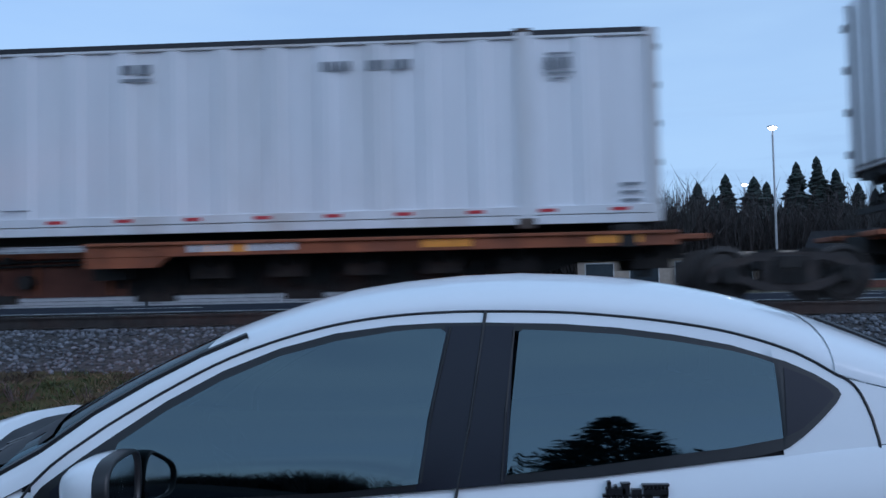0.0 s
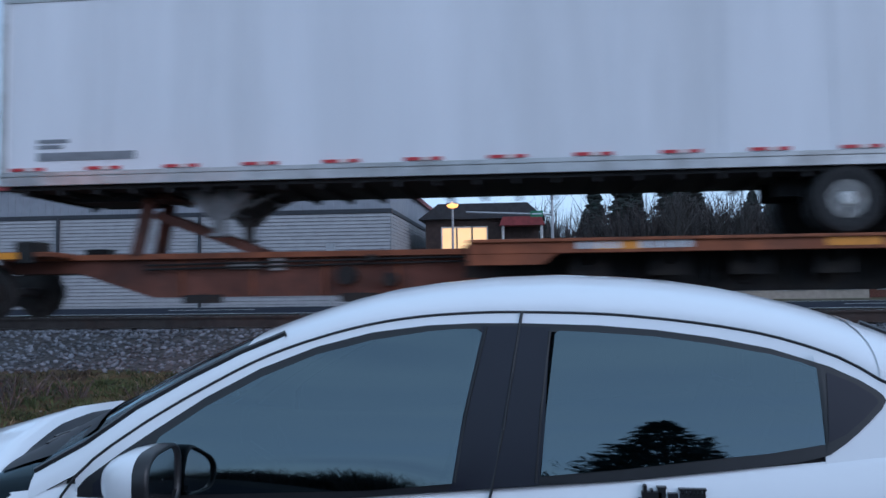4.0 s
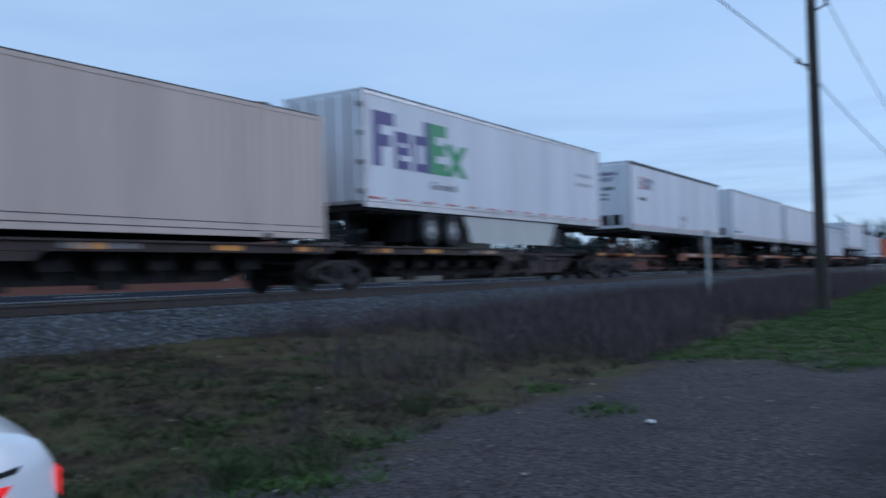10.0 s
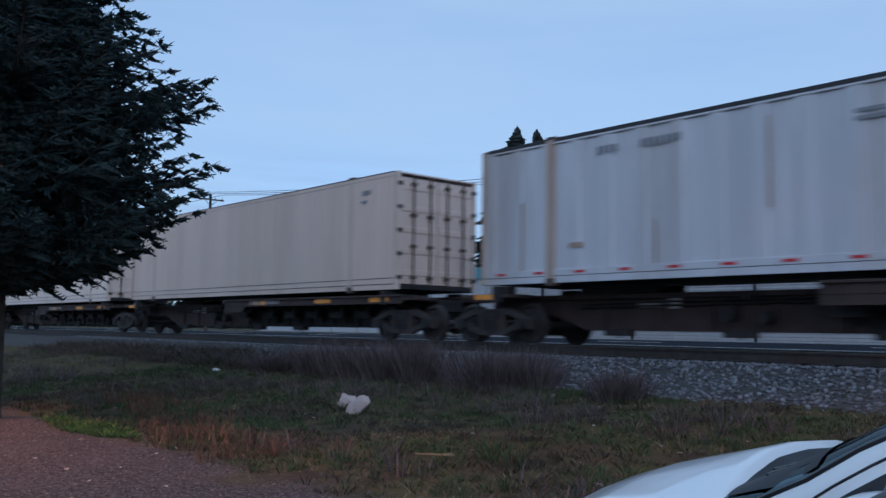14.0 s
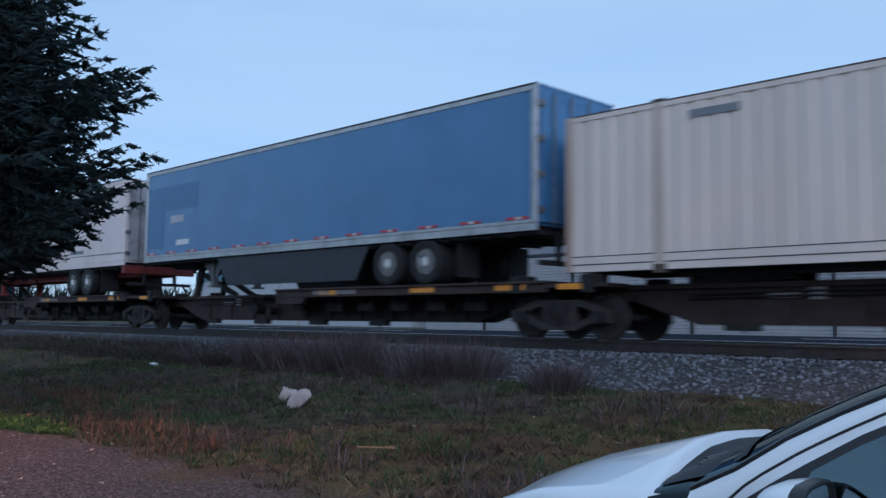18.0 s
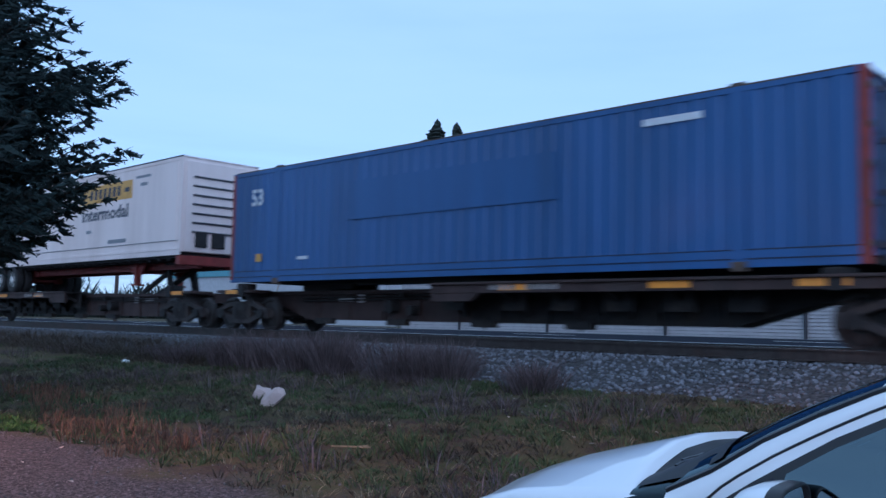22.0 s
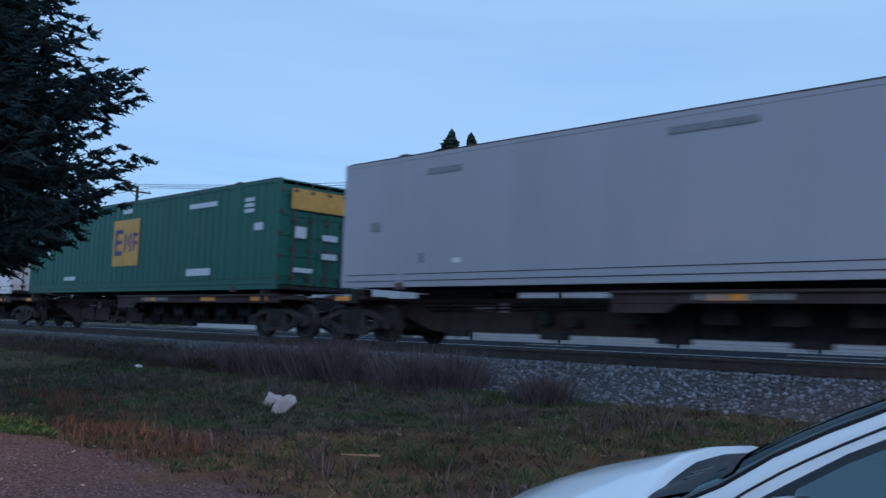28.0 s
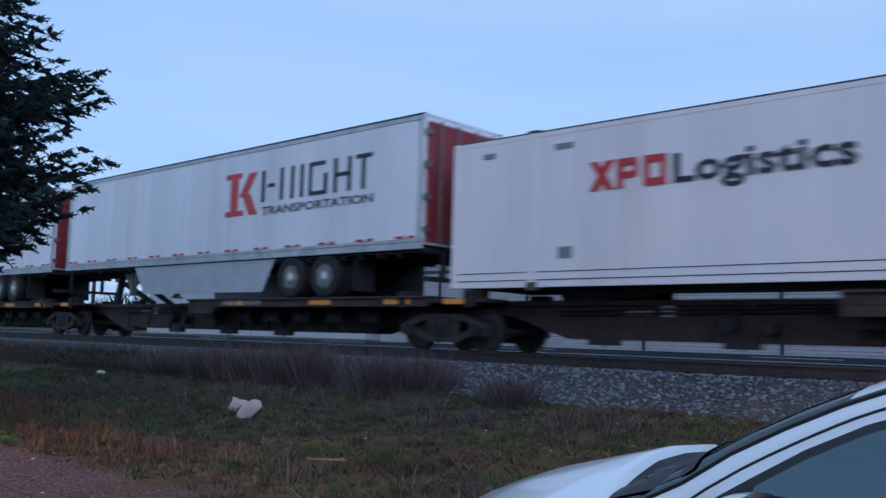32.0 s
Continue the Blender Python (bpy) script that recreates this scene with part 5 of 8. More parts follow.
def place_train():
    made = {}
    near = lambda v: v + (2.2 if v < -90 else 0.0)      # the rear cars are coupled close up
    row = [(c, near(v), *rest) for c, v, *rest in sorted(build_train(), key=lambda p: -p[1])]
    for c, s, hitch, mat, ahead in row:
        rides(c, s, TC, RZ)
        key = (mat.name, ahead, hitch)
        if key in made:
            u = copy_thing(made[key], pose(0, 0, 0))
        else:
            u = made[key] = unit(mat, not ahead, hitch, ("orange" if mat is ORANGE else "dark brown") + " spine car platform with a side wheel deck")
        rides(u, s, TC, RZ)
    first = truck()
    spots = []
    doubles = ((-58.8, -78.23), (-152.74, -171.85), (-242.04, -260.86), (-299.87, -318.69), (14.4, 34.0))
    for (a, b) in zip(row, row[1:]):
        s1, s2 = a[1], b[1]
        m = (s1 + s2) / 2
        if any(abs(s1 - near(max(d))) < 0.1 for d in doubles):
            spots += [m + 1.55, m - 1.55]
        else:
            spots.append(m)
    spots.append(row[0][1] + 8.9)
    spots.append(row[-1][1] - 8.9)
    trucks = []
    for i, s in enumerate(spots):
        tk = first if i == 0 else copy_thing(first, pose(0, 0, 0))
        rides(tk, s, TC, RZ)
        trucks.append(tk)
    return trucks


TRUCKS = place_train()


# ---- the parked car ----
def pane_material(name, tint, gloss=0.02, ior=2.05):
    mt = bpy.data.materials.new(name)
    mt.use_nodes = True
    nt, ln = mt.node_tree.nodes, mt.node_tree.links
    nt.remove(nt["Principled BSDF"])
    tr, gl, fr, mx = nt.new("ShaderNodeBsdfTransparent"), nt.new("ShaderNodeBsdfGlossy"), nt.new("ShaderNodeFresnel"), nt.new("ShaderNodeMixShader")
    tr.inputs["Color"].default_value = (*tint, 1)
    gl.inputs["Roughness"].default_value = gloss
    fr.inputs["IOR"].default_value = ior
    gl.inputs["Color"].default_value = (0.72, 0.92, 1.0, 1)
    ln.new(fr.outputs["Fac"], mx.inputs["Fac"])
    ln.new(tr.outputs["BSDF"], mx.inputs[1])
    ln.new(gl.outputs["BSDF"], mx.inputs[2])
    ln.new(mx.outputs["Shader"], nt["Material Output"].inputs["Surface"])
    return mt


CARWHITE = material("white_car_paint", (0.8, 0.81, 0.83), 0.28, 0, 0.02, 1.0, coat=0.8)
CARBLACK = material("black_trim", (0.015, 0.015, 0.017), 0.35, 0, 0.2, 8)
CARPILLAR = material("satin_black_pillar", (0.014, 0.015, 0.024), 0.38, 0, 0.1, 4, spec=0.35)
CARGLASS = pane_material("tinted_side_glass", (0.03, 0.04, 0.05), ior=2.35)
WINDSHIELD = pane_material("shaded_windscreen", (0.05, 0.06, 0.075), 0.03, 1.35)
WINDSHIELD_EDGE = material("black_screen_base", (0.012, 0.013, 0.017), 0.5, 0, 0.2, 6, spec=0.25)
CABIN = material("dark_cabin_fabric", (0.016, 0.016, 0.018), 0.9, 0, 0.3, 20, 0.2, 80)
CHROME = material("chrome_trim", (0.75, 0.75, 0.76), 0.12, 1.0, 0.05, 3)
TAILRED = material("lit_tail_lens", (0.45, 0.01, 0.012), 0.15, 0, 0.05, 4, emit=(1.0, 0.03, 0.02), power=0.55, coat=0.5)
TAILHOT = material("brake_bulb", (0.9, 0.2, 0.1), 0.2, 0, 0.05, 4, emit=(1.0, 0.16, 0.05), power=9.0)
TAILDARK = material("dark_tail_lens", (0.06, 0.008, 0.01), 0.12, 0, 0.1, 4, coat=0.5)

CY = 3.30                 # centre line of the car, which faces -x


def hw(z):
    """Half width of the cabin at a height."""
    d = z - 0.9
    return 0.80 - 0.14 * d - 0.33 * d * d if d > 0 else 0.80 - 0.02 * d


def curve(xs, zs):
    def at(x):
        i = max(0, min(len(xs) - 2, int(np.searchsorted(xs, x)) - 1))
        # smooth through the points
        h = xs[i + 1] - xs[i]
        u = (x - xs[i]) / h
        m0 = (zs[i + 1] - zs[max(i - 1, 0)]) / (xs[i + 1] - xs[max(i - 1, 0)])
        j = min(i + 2, len(xs) - 1)
        m1 = (zs[j] - zs[i]) / (xs[j] - xs[i])
        return (2 * u ** 3 - 3 * u * u + 1) * zs[i] + (u ** 3 - 2 * u * u + u) * h * m0 + (3 * u * u - 2 * u ** 3) * zs[i + 1] + (u ** 3 - u * u) * h * m1
    return at


GROOVE = [(-1.306, 0.904), (-1.246, 0.961), (-1.169, 1.015), (-1.092, 1.066), (-0.937, 1.155), (-0.78, 1.234), (-0.619, 1.291), (-0.456, 1.331), (-0.292, 1.353), (-0.127, 1.361), (-0.02, 1.361), (0.199, 1.354),
          (0.358, 1.340), (0.516, 1.319), (0.669, 1.289), (0.817, 1.241), (0.888, 1.205), (0.957, 1.163)]
SEAM = curve([-1.42] + [p[0] for p in GROOVE] + [1.25, 1.6], [0.80] + [p[1] for p in GROOVE] + [1.09, 1.02])
CREST = curve([-1.78, -1.6, -1.47, -1.3, -1.1, -0.85, -0.57, -0.35, 0.06, 0.46, 0.65, 0.85, 1.0, 1.3, 1.5, 1.72], [0.86, 0.945, 1.02, 1.115, 1.215, 1.322, 1.413, 1.455, 1.482, 1.457, 1.425, 1.378, 1.328, 1.195, 1.085, 0.98])
BELT = curve([-1.5, -0.58, -0.2, 0.4, 0.77, 1.2, 1.7], [0.83, 0.852, 0.885, 0.935, 0.97, 1.0, 1.0])


def side_sheet(name, upper, lower, push, mat, parent, label="", smooth=True, m=6):
    """A sheet on both sides of the cabin between two chains of (x, z), each from front to back."""
    ux, uz = [p[0] for p in upper], [p[1] for p in upper]
    lx, lz = [p[0] for p in lower], [p[1] for p in lower]
    bend = curve(ux, uz) if smooth else None
    cols = sorted(set(ux) | set(lx) | {round(v, 4) for v in np.linspace(ux[0], ux[-1], 48)})
    cols = [x for x in cols if ux[0] <= x <= ux[-1]]
    for s in (-1, 1):
        vs, fs = [], []
        for x in cols:
            z0 = float(np.interp(x, lx, lz))
            z1 = max(z0 + 0.0006, bend(x) if smooth else float(np.interp(x, ux, uz)))
            for j in range(m + 1):
                z = z0 + (z1 - z0) * j / m
                vs.append((x, CY + s * (hw(z) + push), z))
        for i in range(len(cols) - 1):
            for j in range(m):
                q = (i * (m + 1) + j, (i + 1) * (m + 1) + j, (i + 1) * (m + 1) + j + 1, i * (m + 1) + j + 1)
                fs.append(q if s < 0 else q[::-1])
        ob = soup(name, vs, fs, mat, parent, label)
        ob.data.polygons.foreach_set("use_smooth", [True] * len(fs))


def grid_part(name, grid, mat, parent, label="", closed=False):
    """A smooth sheet through rows of points."""
    n, m = len(grid), len(grid[0])
    vs = [p for row in grid for p in row]
    fs = [(i * m + j, (i + 1) * m + j, (i + 1) * m + j + 1, i * m + j + 1) for i in range(n - 1) for j in range(m - 1)]
    me = bpy.data.meshes.new(name)
    me.from_pydata(vs, [], fs)
    bm = bmnew()
    bm.from_mesh(me)
    bmesh.ops.remove_doubles(bm, verts=bm.verts[:], dist=0.0004)
    bmesh.ops.recalc_face_normals(bm, faces=bm.faces[:])
    bpy.data.meshes.remove(me)
    ob = part(name, bm, mat, parent, label, smooth=True)
    return ob


def strip(name, pts, r, mat, parent, label=""):
    bm = bmnew()
    for a, b in zip(pts, pts[1:]):
        tube(bm, a, b, r, seg=6)
    return part(name, bm, mat, parent, label)


def build_car():
    car = thing("sedan_car", pose(0, 0, 0), "white four-door sedan parked on the gravel shoulder", "car")
    # lower body: rows along the car, each a half section mirrored
    xs = [-2.56, -2.53, -2.45, -2.3, -2.1, -1.9, -1.75, -1.69, -1.665, -1.6, -1.35, -1.0, -0.5, 0, 0.5, 0.9, 1.2, 1.32, 1.42, 1.52, 1.6, 1.67, 1.72, 1.76, 1.78]
    wf = curve([-2.56, -2.5, -2.3, -1.9, -1.4, 0, 1.2, 1.45, 1.6, 1.7, 1.78], [0.50, 0.70, 0.88, 0.97, 1.0, 1.0, 1.0, 0.985, 0.955, 0.91, 0.84])
    edge = curve([-2.56, -2.5, -2.3, -2.0, -1.5, -1.3, -0.5, 0.4, 0.8, 1.2, 1.48, 1.62, 1.72, 1.78], [0.50, 0.62, 0.74, 0.82, 0.885, 0.885, 0.86, 0.93, 0.97, 1.0, 0.995, 0.965, 0.93, 0.85])
    mid = curve([-2.56, -2.5, -2.3, -2.0, -1.8, -1.69, -1.665, -1.6, -1.3, 0, 1.2, 1.32, 1.42, 1.52, 1.6, 1.67, 1.72, 1.76, 1.78], [0.56, 0.68, 0.835, 0.935, 0.983, 1.008, 0.93, 0.915, 0.9, 0.7, 1.0, 1.07, 1.09, 1.08, 1.055, 1.015, 0.965, 0.90, 0.83])
    rows = []
    for x in xs:
        w, e, c = wf(x), edge(x), mid(x)
        half = [(0.60 * w, 0.20), (0.78 * w, 0.22), (0.83 * w, 0.34), (0.845 * w, 0.52), (0.842 * w, 0.66), (0.825 * w, max(0.5, e - 0.12)), (0.802 * w, e - 0.02), (0.77 * w, e + 0.012),
                (0.70 * w, e + 0.2 * (c - e)), (0.5 * w, e + 0.62 * (c - e)), (0.25 * w, e + 0.93 * (c - e)), (0.0, c)]
        bow = 0.26 * step(1.2, 1.78, x)          # the tail bows out behind
        arc = 0.10 * step(-2.1, -1.75, x) * step(-1.3, -1.6, x)          # the hood's rear edge sweeps back at the sides
        rows.append([(x + bow * (1 - (y / 0.845) ** 2) + arc * min(1, y / 0.77) ** 2, CY - y, z) for y, z in half] + [(x + bow * (1 - (y / 0.845) ** 2) + arc * min(1, y / 0.77) ** 2, CY + y, z) for y, z in half[-2::-1]])
    body = grid_part("body", rows, CARWHITE, car)
    bm = bmnew()
    for end in (rows[0], rows[-1]):
        bm.faces.new([bm.verts.new(p) for p in end])
    part("end_cap", bm, CARWHITE, car)
    bm = bmnew()
    box(bm, -2.3, CY - 0.7, 0.18, 1.65, CY + 0.7, 0.3)
    part("underbody", bm, CARBLACK, car)
    # cabin: sides, roof and screens
    st = [-1.74, -1.6, -1.45, -1.3, -1.15, -1.0, -0.85, -0.72, -0.57, -0.45, -0.3, -0.1, 0.1, 0.3, 0.46, 0.6, 0.72, 0.85, 0.94, 1.02, 1.15, 1.3, 1.45, 1.58, 1.68]

    def section(x):
        zb, zs, zc = BELT(x) - 0.02, max(SEAM(x) if -1.42 < x < 1.6 else 0, BELT(x) + 0.002), CREST(x)
        zs = min(zs, zc - 0.012)
        side = [(hw(zb + (zs - zb) * j / 5), zb + (zs - zb) * j / 5) for j in range(6)]
        w = side[-1][0]
        over = [(w * math.cos(a) ** 0.85, zs + (zc - zs) * math.sin(a) ** 0.9) for a in [0.0, 0.1, 0.2, 0.33, 0.5] + [0.5 + (math.pi / 2 - 0.5) * k / 5 for k in range(1, 5)]]
        over.append((0.0, zc))
        return side, over

    secs = [section(x) for x in st]
    def cap(a, b):
        return [[(x, CY - y, z) for y, z in ov] + [(x, CY + y, z) for y, z in ov[-2::-1]] for x, (sd, ov) in zip(st, secs) if a <= x <= b]
    grid_part("roof", cap(-0.86, 1.03), CARWHITE, car)
    grid_part("windshield", cap(-1.61, -0.85), WINDSHIELD, car, "clear curved windscreen")
    grid_part("rear_window", cap(1.02, 1.46), CARGLASS, car, "dark rear window")
    # white pillars that frame the windscreen and rear window
    for s in (-1, 1):
        grid_part("a_pillar", [[(x, CY + s * (y + 0.003), z + 0.003) for y, z in ov[:4]] for x, (sd, ov) in zip(st, secs) if -1.46 <= x <= -0.7], CARWHITE, car)
        grid_part("c_pillar", [[(x, CY + s * (y + 0.003), z + 0.003) for y, z in ov[:8]] for x, (sd, ov) in zip(st, secs) if 0.9 <= x <= 1.59], CARWHITE, car)
        pts = [(x, CY + s * (secs[i][1][3][0] - 0.002), secs[i][1][3][1] + 0.006) for i, x in enumerate(st) if -1.46 <= x <= -0.7]
        strip("screen_seal", pts, 0.011, CARBLACK, car)
        pts = [(x, CY + s * (secs[i][1][7][0] + 0.002), secs[i][1][7][1] + 0.004) for i, x in enumerate(st) if 0.98 <= x <= 1.5]
        strip("screen_seal", pts, 0.012, CARBLACK, car)
        # the groove above the doors
        pts = [(x, CY + s * (hw(SEAM(x)) + 0.003), SEAM(x)) for x in np.linspace(-1.306, 0.94, 46)]
        pts += [(x, CY + s * (hw(z) + 0.003), z) for x, z in ((0.957, 1.163), (0.972, 1.153), (0.986, 1.14), (1.0, 1.117), (1.012, 1.085), (1.022, 1.05), (1.031, 1.0), (1.035, 0.93), (1.03, 0.86))]
        strip("roof_groove", pts, 0.0045, CARBLACK, car, "dark groove above the doors")
        pts = [(x, CY + s * (hw(z) + 0.0095), z) for x, z in ((-0.02, 1.361), (-0.048, 1.193), (-0.074, 1.042), (-0.112, 0.86))]
        pts += [(-0.112 - 0.08 * (0.86 - z), CY + s * 0.846, z) for z in (0.78, 0.6, 0.35)]
        strip("door_gap", pts, 0.0045, CARBLACK, car)
        strip("door_gap", [(-1.306, CY + s * 0.803, 0.904), (-1.34, CY + s * 0.82, 0.85), (-1.38, CY + s * 0.846, 0.7), (-1.38, CY + s * 0.846, 0.35)], 0.004, CARBLACK, car)
    for s in (-1, 1):
        strip("screen_seal", [(1.32, CY + s * 0.52, 1.135), (1.46, CY + s * 0.575, 1.075), (1.575, CY + s * 0.66, 1.005)], 0.02, CARBLACK, car)
    grid_part("headliner", [[(x, y, z - 0.016) for x, y, z in row] for row in cap(-0.86, 1.03)], CABIN, car)
    grid_part("cabin_floor", [[(x, CY + (y - CY) * 0.985, z + 0.012) for x, y, z in row[6:-6]] for row in rows if -1.36 < row[0][0] < 1.3], CABIN, car)
    # glass and its black surround
    top = [(-1.298, 0.872), (-1.273, 0.90), (-1.165, 0.977), (-1.08, 1.033), (-0.934, 1.126), (-0.777, 1.207), (-0.617, 1.267), (-0.455, 1.307), (-0.291, 1.326), (-0.16, 1.331), (-0.021, 1.330), (0.197, 1.322),
           (0.356, 1.308), (0.512, 1.286), (0.664, 1.255), (0.812, 1.207), (0.883, 1.173), (0.924, 1.147), (0.941, 1.132), (0.947, 1.118)]
    skin = GROOVE + [(0.984, 1.143), (1.002, 1.117), (1.017, 1.068), (1.030, 1.0), (1.034, 0.97)]
    side_sheet("door_skin", skin, [(-1.306, 0.81), (-1.12, 0.81), (-1.10, 0.98), (-1.06, 1.02), (-0.931, 1.106), (-0.775, 1.188), (-0.616, 1.252), (-0.454, 1.292), (-0.29, 1.314), (-0.151, 1.318), (0.085, 1.314), (0.196, 1.308), (0.354, 1.296), (0.51, 1.274), (0.662, 1.246), (0.775, 1.21),
               (0.777, 0.95), (1.034, 0.97)], 0.003, CARWHITE, car, "white door frame above the glass", smooth=False)
    side_sheet("rear_quarter", [(x, SEAM(x)) for x in np.linspace(0.9, 1.58, 14)], [(x, BELT(x) - 0.02) for x in np.linspace(0.9, 1.58, 8)], 0.0005, CARWHITE, car, "white rear quarter")
    side_sheet("window_surround", top, [(-1.298, 0.83), (-1.09, 0.852), (-1.085, 0.95), (-1.062, 1.012), (-0.931, 1.097), (-0.775, 1.179), (-0.616, 1.242), (-0.454, 1.282), (-0.29, 1.306), (-0.151, 1.311), (-0.02, 1.308), (0.085, 1.304),
               (0.196, 1.298), (0.354, 1.286), (0.51, 1.264), (0.662, 1.236), (0.774, 1.199), (0.777, 0.975), (0.791, 0.980), (0.831, 1.007), (0.864, 1.033), (0.897, 1.062), (0.932, 1.095), (0.947, 1.117)], 0.006, CARBLACK, car, "black window trim", smooth=False)
    side_sheet("window_sill", [(-1.09, 0.862), (-0.442, 0.880), (-0.216, 0.90), (0.027, 0.922), (0.254, 0.942), (0.483, 0.969), (0.634, 0.985), (0.777, 1.009)],
               [(-1.09, 0.835), (-0.568, 0.847), (-0.286, 0.870), (0.023, 0.893), (0.252, 0.908), (0.556, 0.940), (0.707, 0.959), (0.777, 0.975)], 0.0062, CARBLACK, car, "black strip below the glass", smooth=False)
    side_sheet("b_pillar", [(-0.222, 0.880), (-0.195, 1.02), (-0.165, 1.18), (-0.137, 1.323), (0.06, 1.318)], [(-0.222, 0.876), (0.02, 0.894), (0.035, 1.0), (0.058, 1.29), (0.06, 1.31)], 0.0085, CARPILLAR, car, "satin black door pillar", smooth=False)
    side_sheet("mirror_patch", [(-1.25, 0.885), (-1.165, 0.955), (-1.10, 1.0), (-1.09, 0.985)], [(-1.25, 0.852), (-1.09, 0.852)], 0.0085, CARPILLAR, car, "black corner patch behind the mirror", smooth=False)
    side_sheet("side_window", [(-1.085, 0.95), (-1.062, 1.015), (-0.931, 1.10), (-0.775, 1.182), (-0.616, 1.245), (-0.454, 1.285), (-0.29, 1.309), (-0.209, 1.315), (-0.151, 1.315), (-0.135, 1.304)],
               [(-1.085, 0.853), (-0.442, 0.876), (-0.216, 0.897), (-0.187, 1.073), (-0.159, 1.195), (-0.135, 1.303)], 0.010, CARGLASS, car, "tinted front side glass", smooth=False)
    side_sheet("side_window", [(0.027, 0.919), (0.044, 1.085), (0.074, 1.300), (0.085, 1.308), (0.196, 1.302), (0.354, 1.290), (0.51, 1.268), (0.662, 1.240), (0.737, 1.219), (0.777, 1.203)],
               [(0.027, 0.918), (0.254, 0.939), (0.483, 0.966), (0.634, 0.982), (0.777, 1.006)], 0.010, CARGLASS, car, "tinted rear side glass", smooth=False)
    side_sheet("quarter_window", [(0.787, 1.012), (0.802, 1.192), (0.867, 1.165), (0.915, 1.133), (0.925, 1.12)], [(0.787, 1.010), (0.833, 1.031), (0.883, 1.071), (0.925, 1.112)], 0.0085, CARPILLAR, car, "dark fixed quarter pane", smooth=False)
    for s in (-1, 1):
        for name, pts in (("window_seal", [(-0.208, 0.90), (-0.176, 1.09), (-0.148, 1.21), (-0.122, 1.318)]), ("window_seal", [(0.013, 0.90), (0.03, 1.085), (0.06, 1.306)])):
            strip(name, [(x, CY + s * (hw(z) + 0.009), z) for x, z in pts], 0.004, CARBLACK, car)
    # wiper cowl
    def hood_z(x, y):
        r = abs(y - CY) / wf(x)
        e, d = edge(x), mid(x) - edge(x)
        return float(np.interp(r, [0, 0.25, 0.5, 0.70, 0.77, 0.8], [e + d, e + 0.93 * d, e + 0.62 * d, e + 0.2 * d, e + 0.012, e - 0.02]))
    def screen_z(x, y):
        (sd, ov) = section(x)
        r = min(1.0, abs(y - CY) / ov[0][0])
        zs, zc = ov[0][1], ov[-1][1]
        ca = r ** (1 / 0.85)
        return zs + (zc - zs) * math.sqrt(max(0.0, 1 - ca * ca)) ** 0.9

    def apron(v, s):
        x0 = -1.695 + 0.10 * (v / 0.77) ** 2
        x = x0 + 0.02 + 0.30 * s
        sunk = hood_z(-1.70, CY + v) - 0.028 - 0.02 * min(1, s * 5)
        return (x, CY + v, max(sunk, screen_z(min(x, -0.9), CY + v) + 0.006 if x > -1.73 else 0))
    grid_part("cowl", [[apron(0.715 * (j / 12 - 1), i / 12) for j in range(25)] for i in range(13)], WINDSHIELD_EDGE, car, "black wiper cowl and shaded screen base")
    for v0, v1, s0, s1 in ((-0.56, -0.1, 0.3, 0.2), (-0.08, 0.2, 0.4, 0.3)):
        bm = bmnew()
        pts = [Vector(apron(v0 + (v1 - v0) * k / 8, s0 + (s1 - s0) * k / 8)) + Vector((0, 0, 0.002)) for k in range(9)]
        for p, q in zip(pts, pts[1:]):
            beam(bm, p, q, 0.010, 0.005)
        wiper = part("wiper", bm, CARBLACK, car)
        bm = bmnew()
        for p, q in zip(pts[2:6], pts[3:7]):
            beam(bm, p + Vector((-0.012, 0, 0.002)), q + Vector((-0.012, 0, 0.002)), 0.010, 0.005)
        part("wiper_arm", bm, CARBLACK, wiper)
    # mirrors
    def shell(rows, s):
        """A rounded box lofted along x: rows of (x, scale)."""
        g = []
        for x, k in rows:
            ring = []
            for i in range(25):
                a = 2 * math.pi * i / 24
                c, d = math.cos(a), math.sin(a)
                y = 0.125 * k * math.copysign(abs(c) ** 0.55, c)
                z = 0.087 * k * math.copysign(abs(d) ** 0.6, d) * (1 - 0.12 * s * c)
                ring.append((x + 0.10 * (y * s) * (1 if x < 0 else 0.6) * 0.6, y, z))
            g.append(ring)
        return g

    for s in (-1, 1):
        mirror = grid_part("door_mirror", shell([(-0.125, 0.02), (-0.122, 0.3), (-0.112, 0.5), (-0.092, 0.7), (-0.06, 0.87), (-0.025, 0.96), (0.0, 1.0)], s), CARWHITE, car)
        mirror.location = (-1.02, CY + s * 0.935, 0.925)
        grid_part("mirror_housing", shell([(0.0, 1.004), (0.032, 1.0), (0.042, 0.95), (0.040, 0.88), (0.03, 0.86)], s), CARBLACK, mirror)
        grid_part("mirror_glass", shell([(0.032, 0.87), (0.033, 0.5), (0.033, 0.02)], s), CHROME, mirror)
        bm = bmnew()
        box(bm, -0.05, -s * 0.2, -0.08, 0.03, -s * 0.06, -0.035, 0.01)
        part("mirror_arm", bm, CARBLACK, mirror)
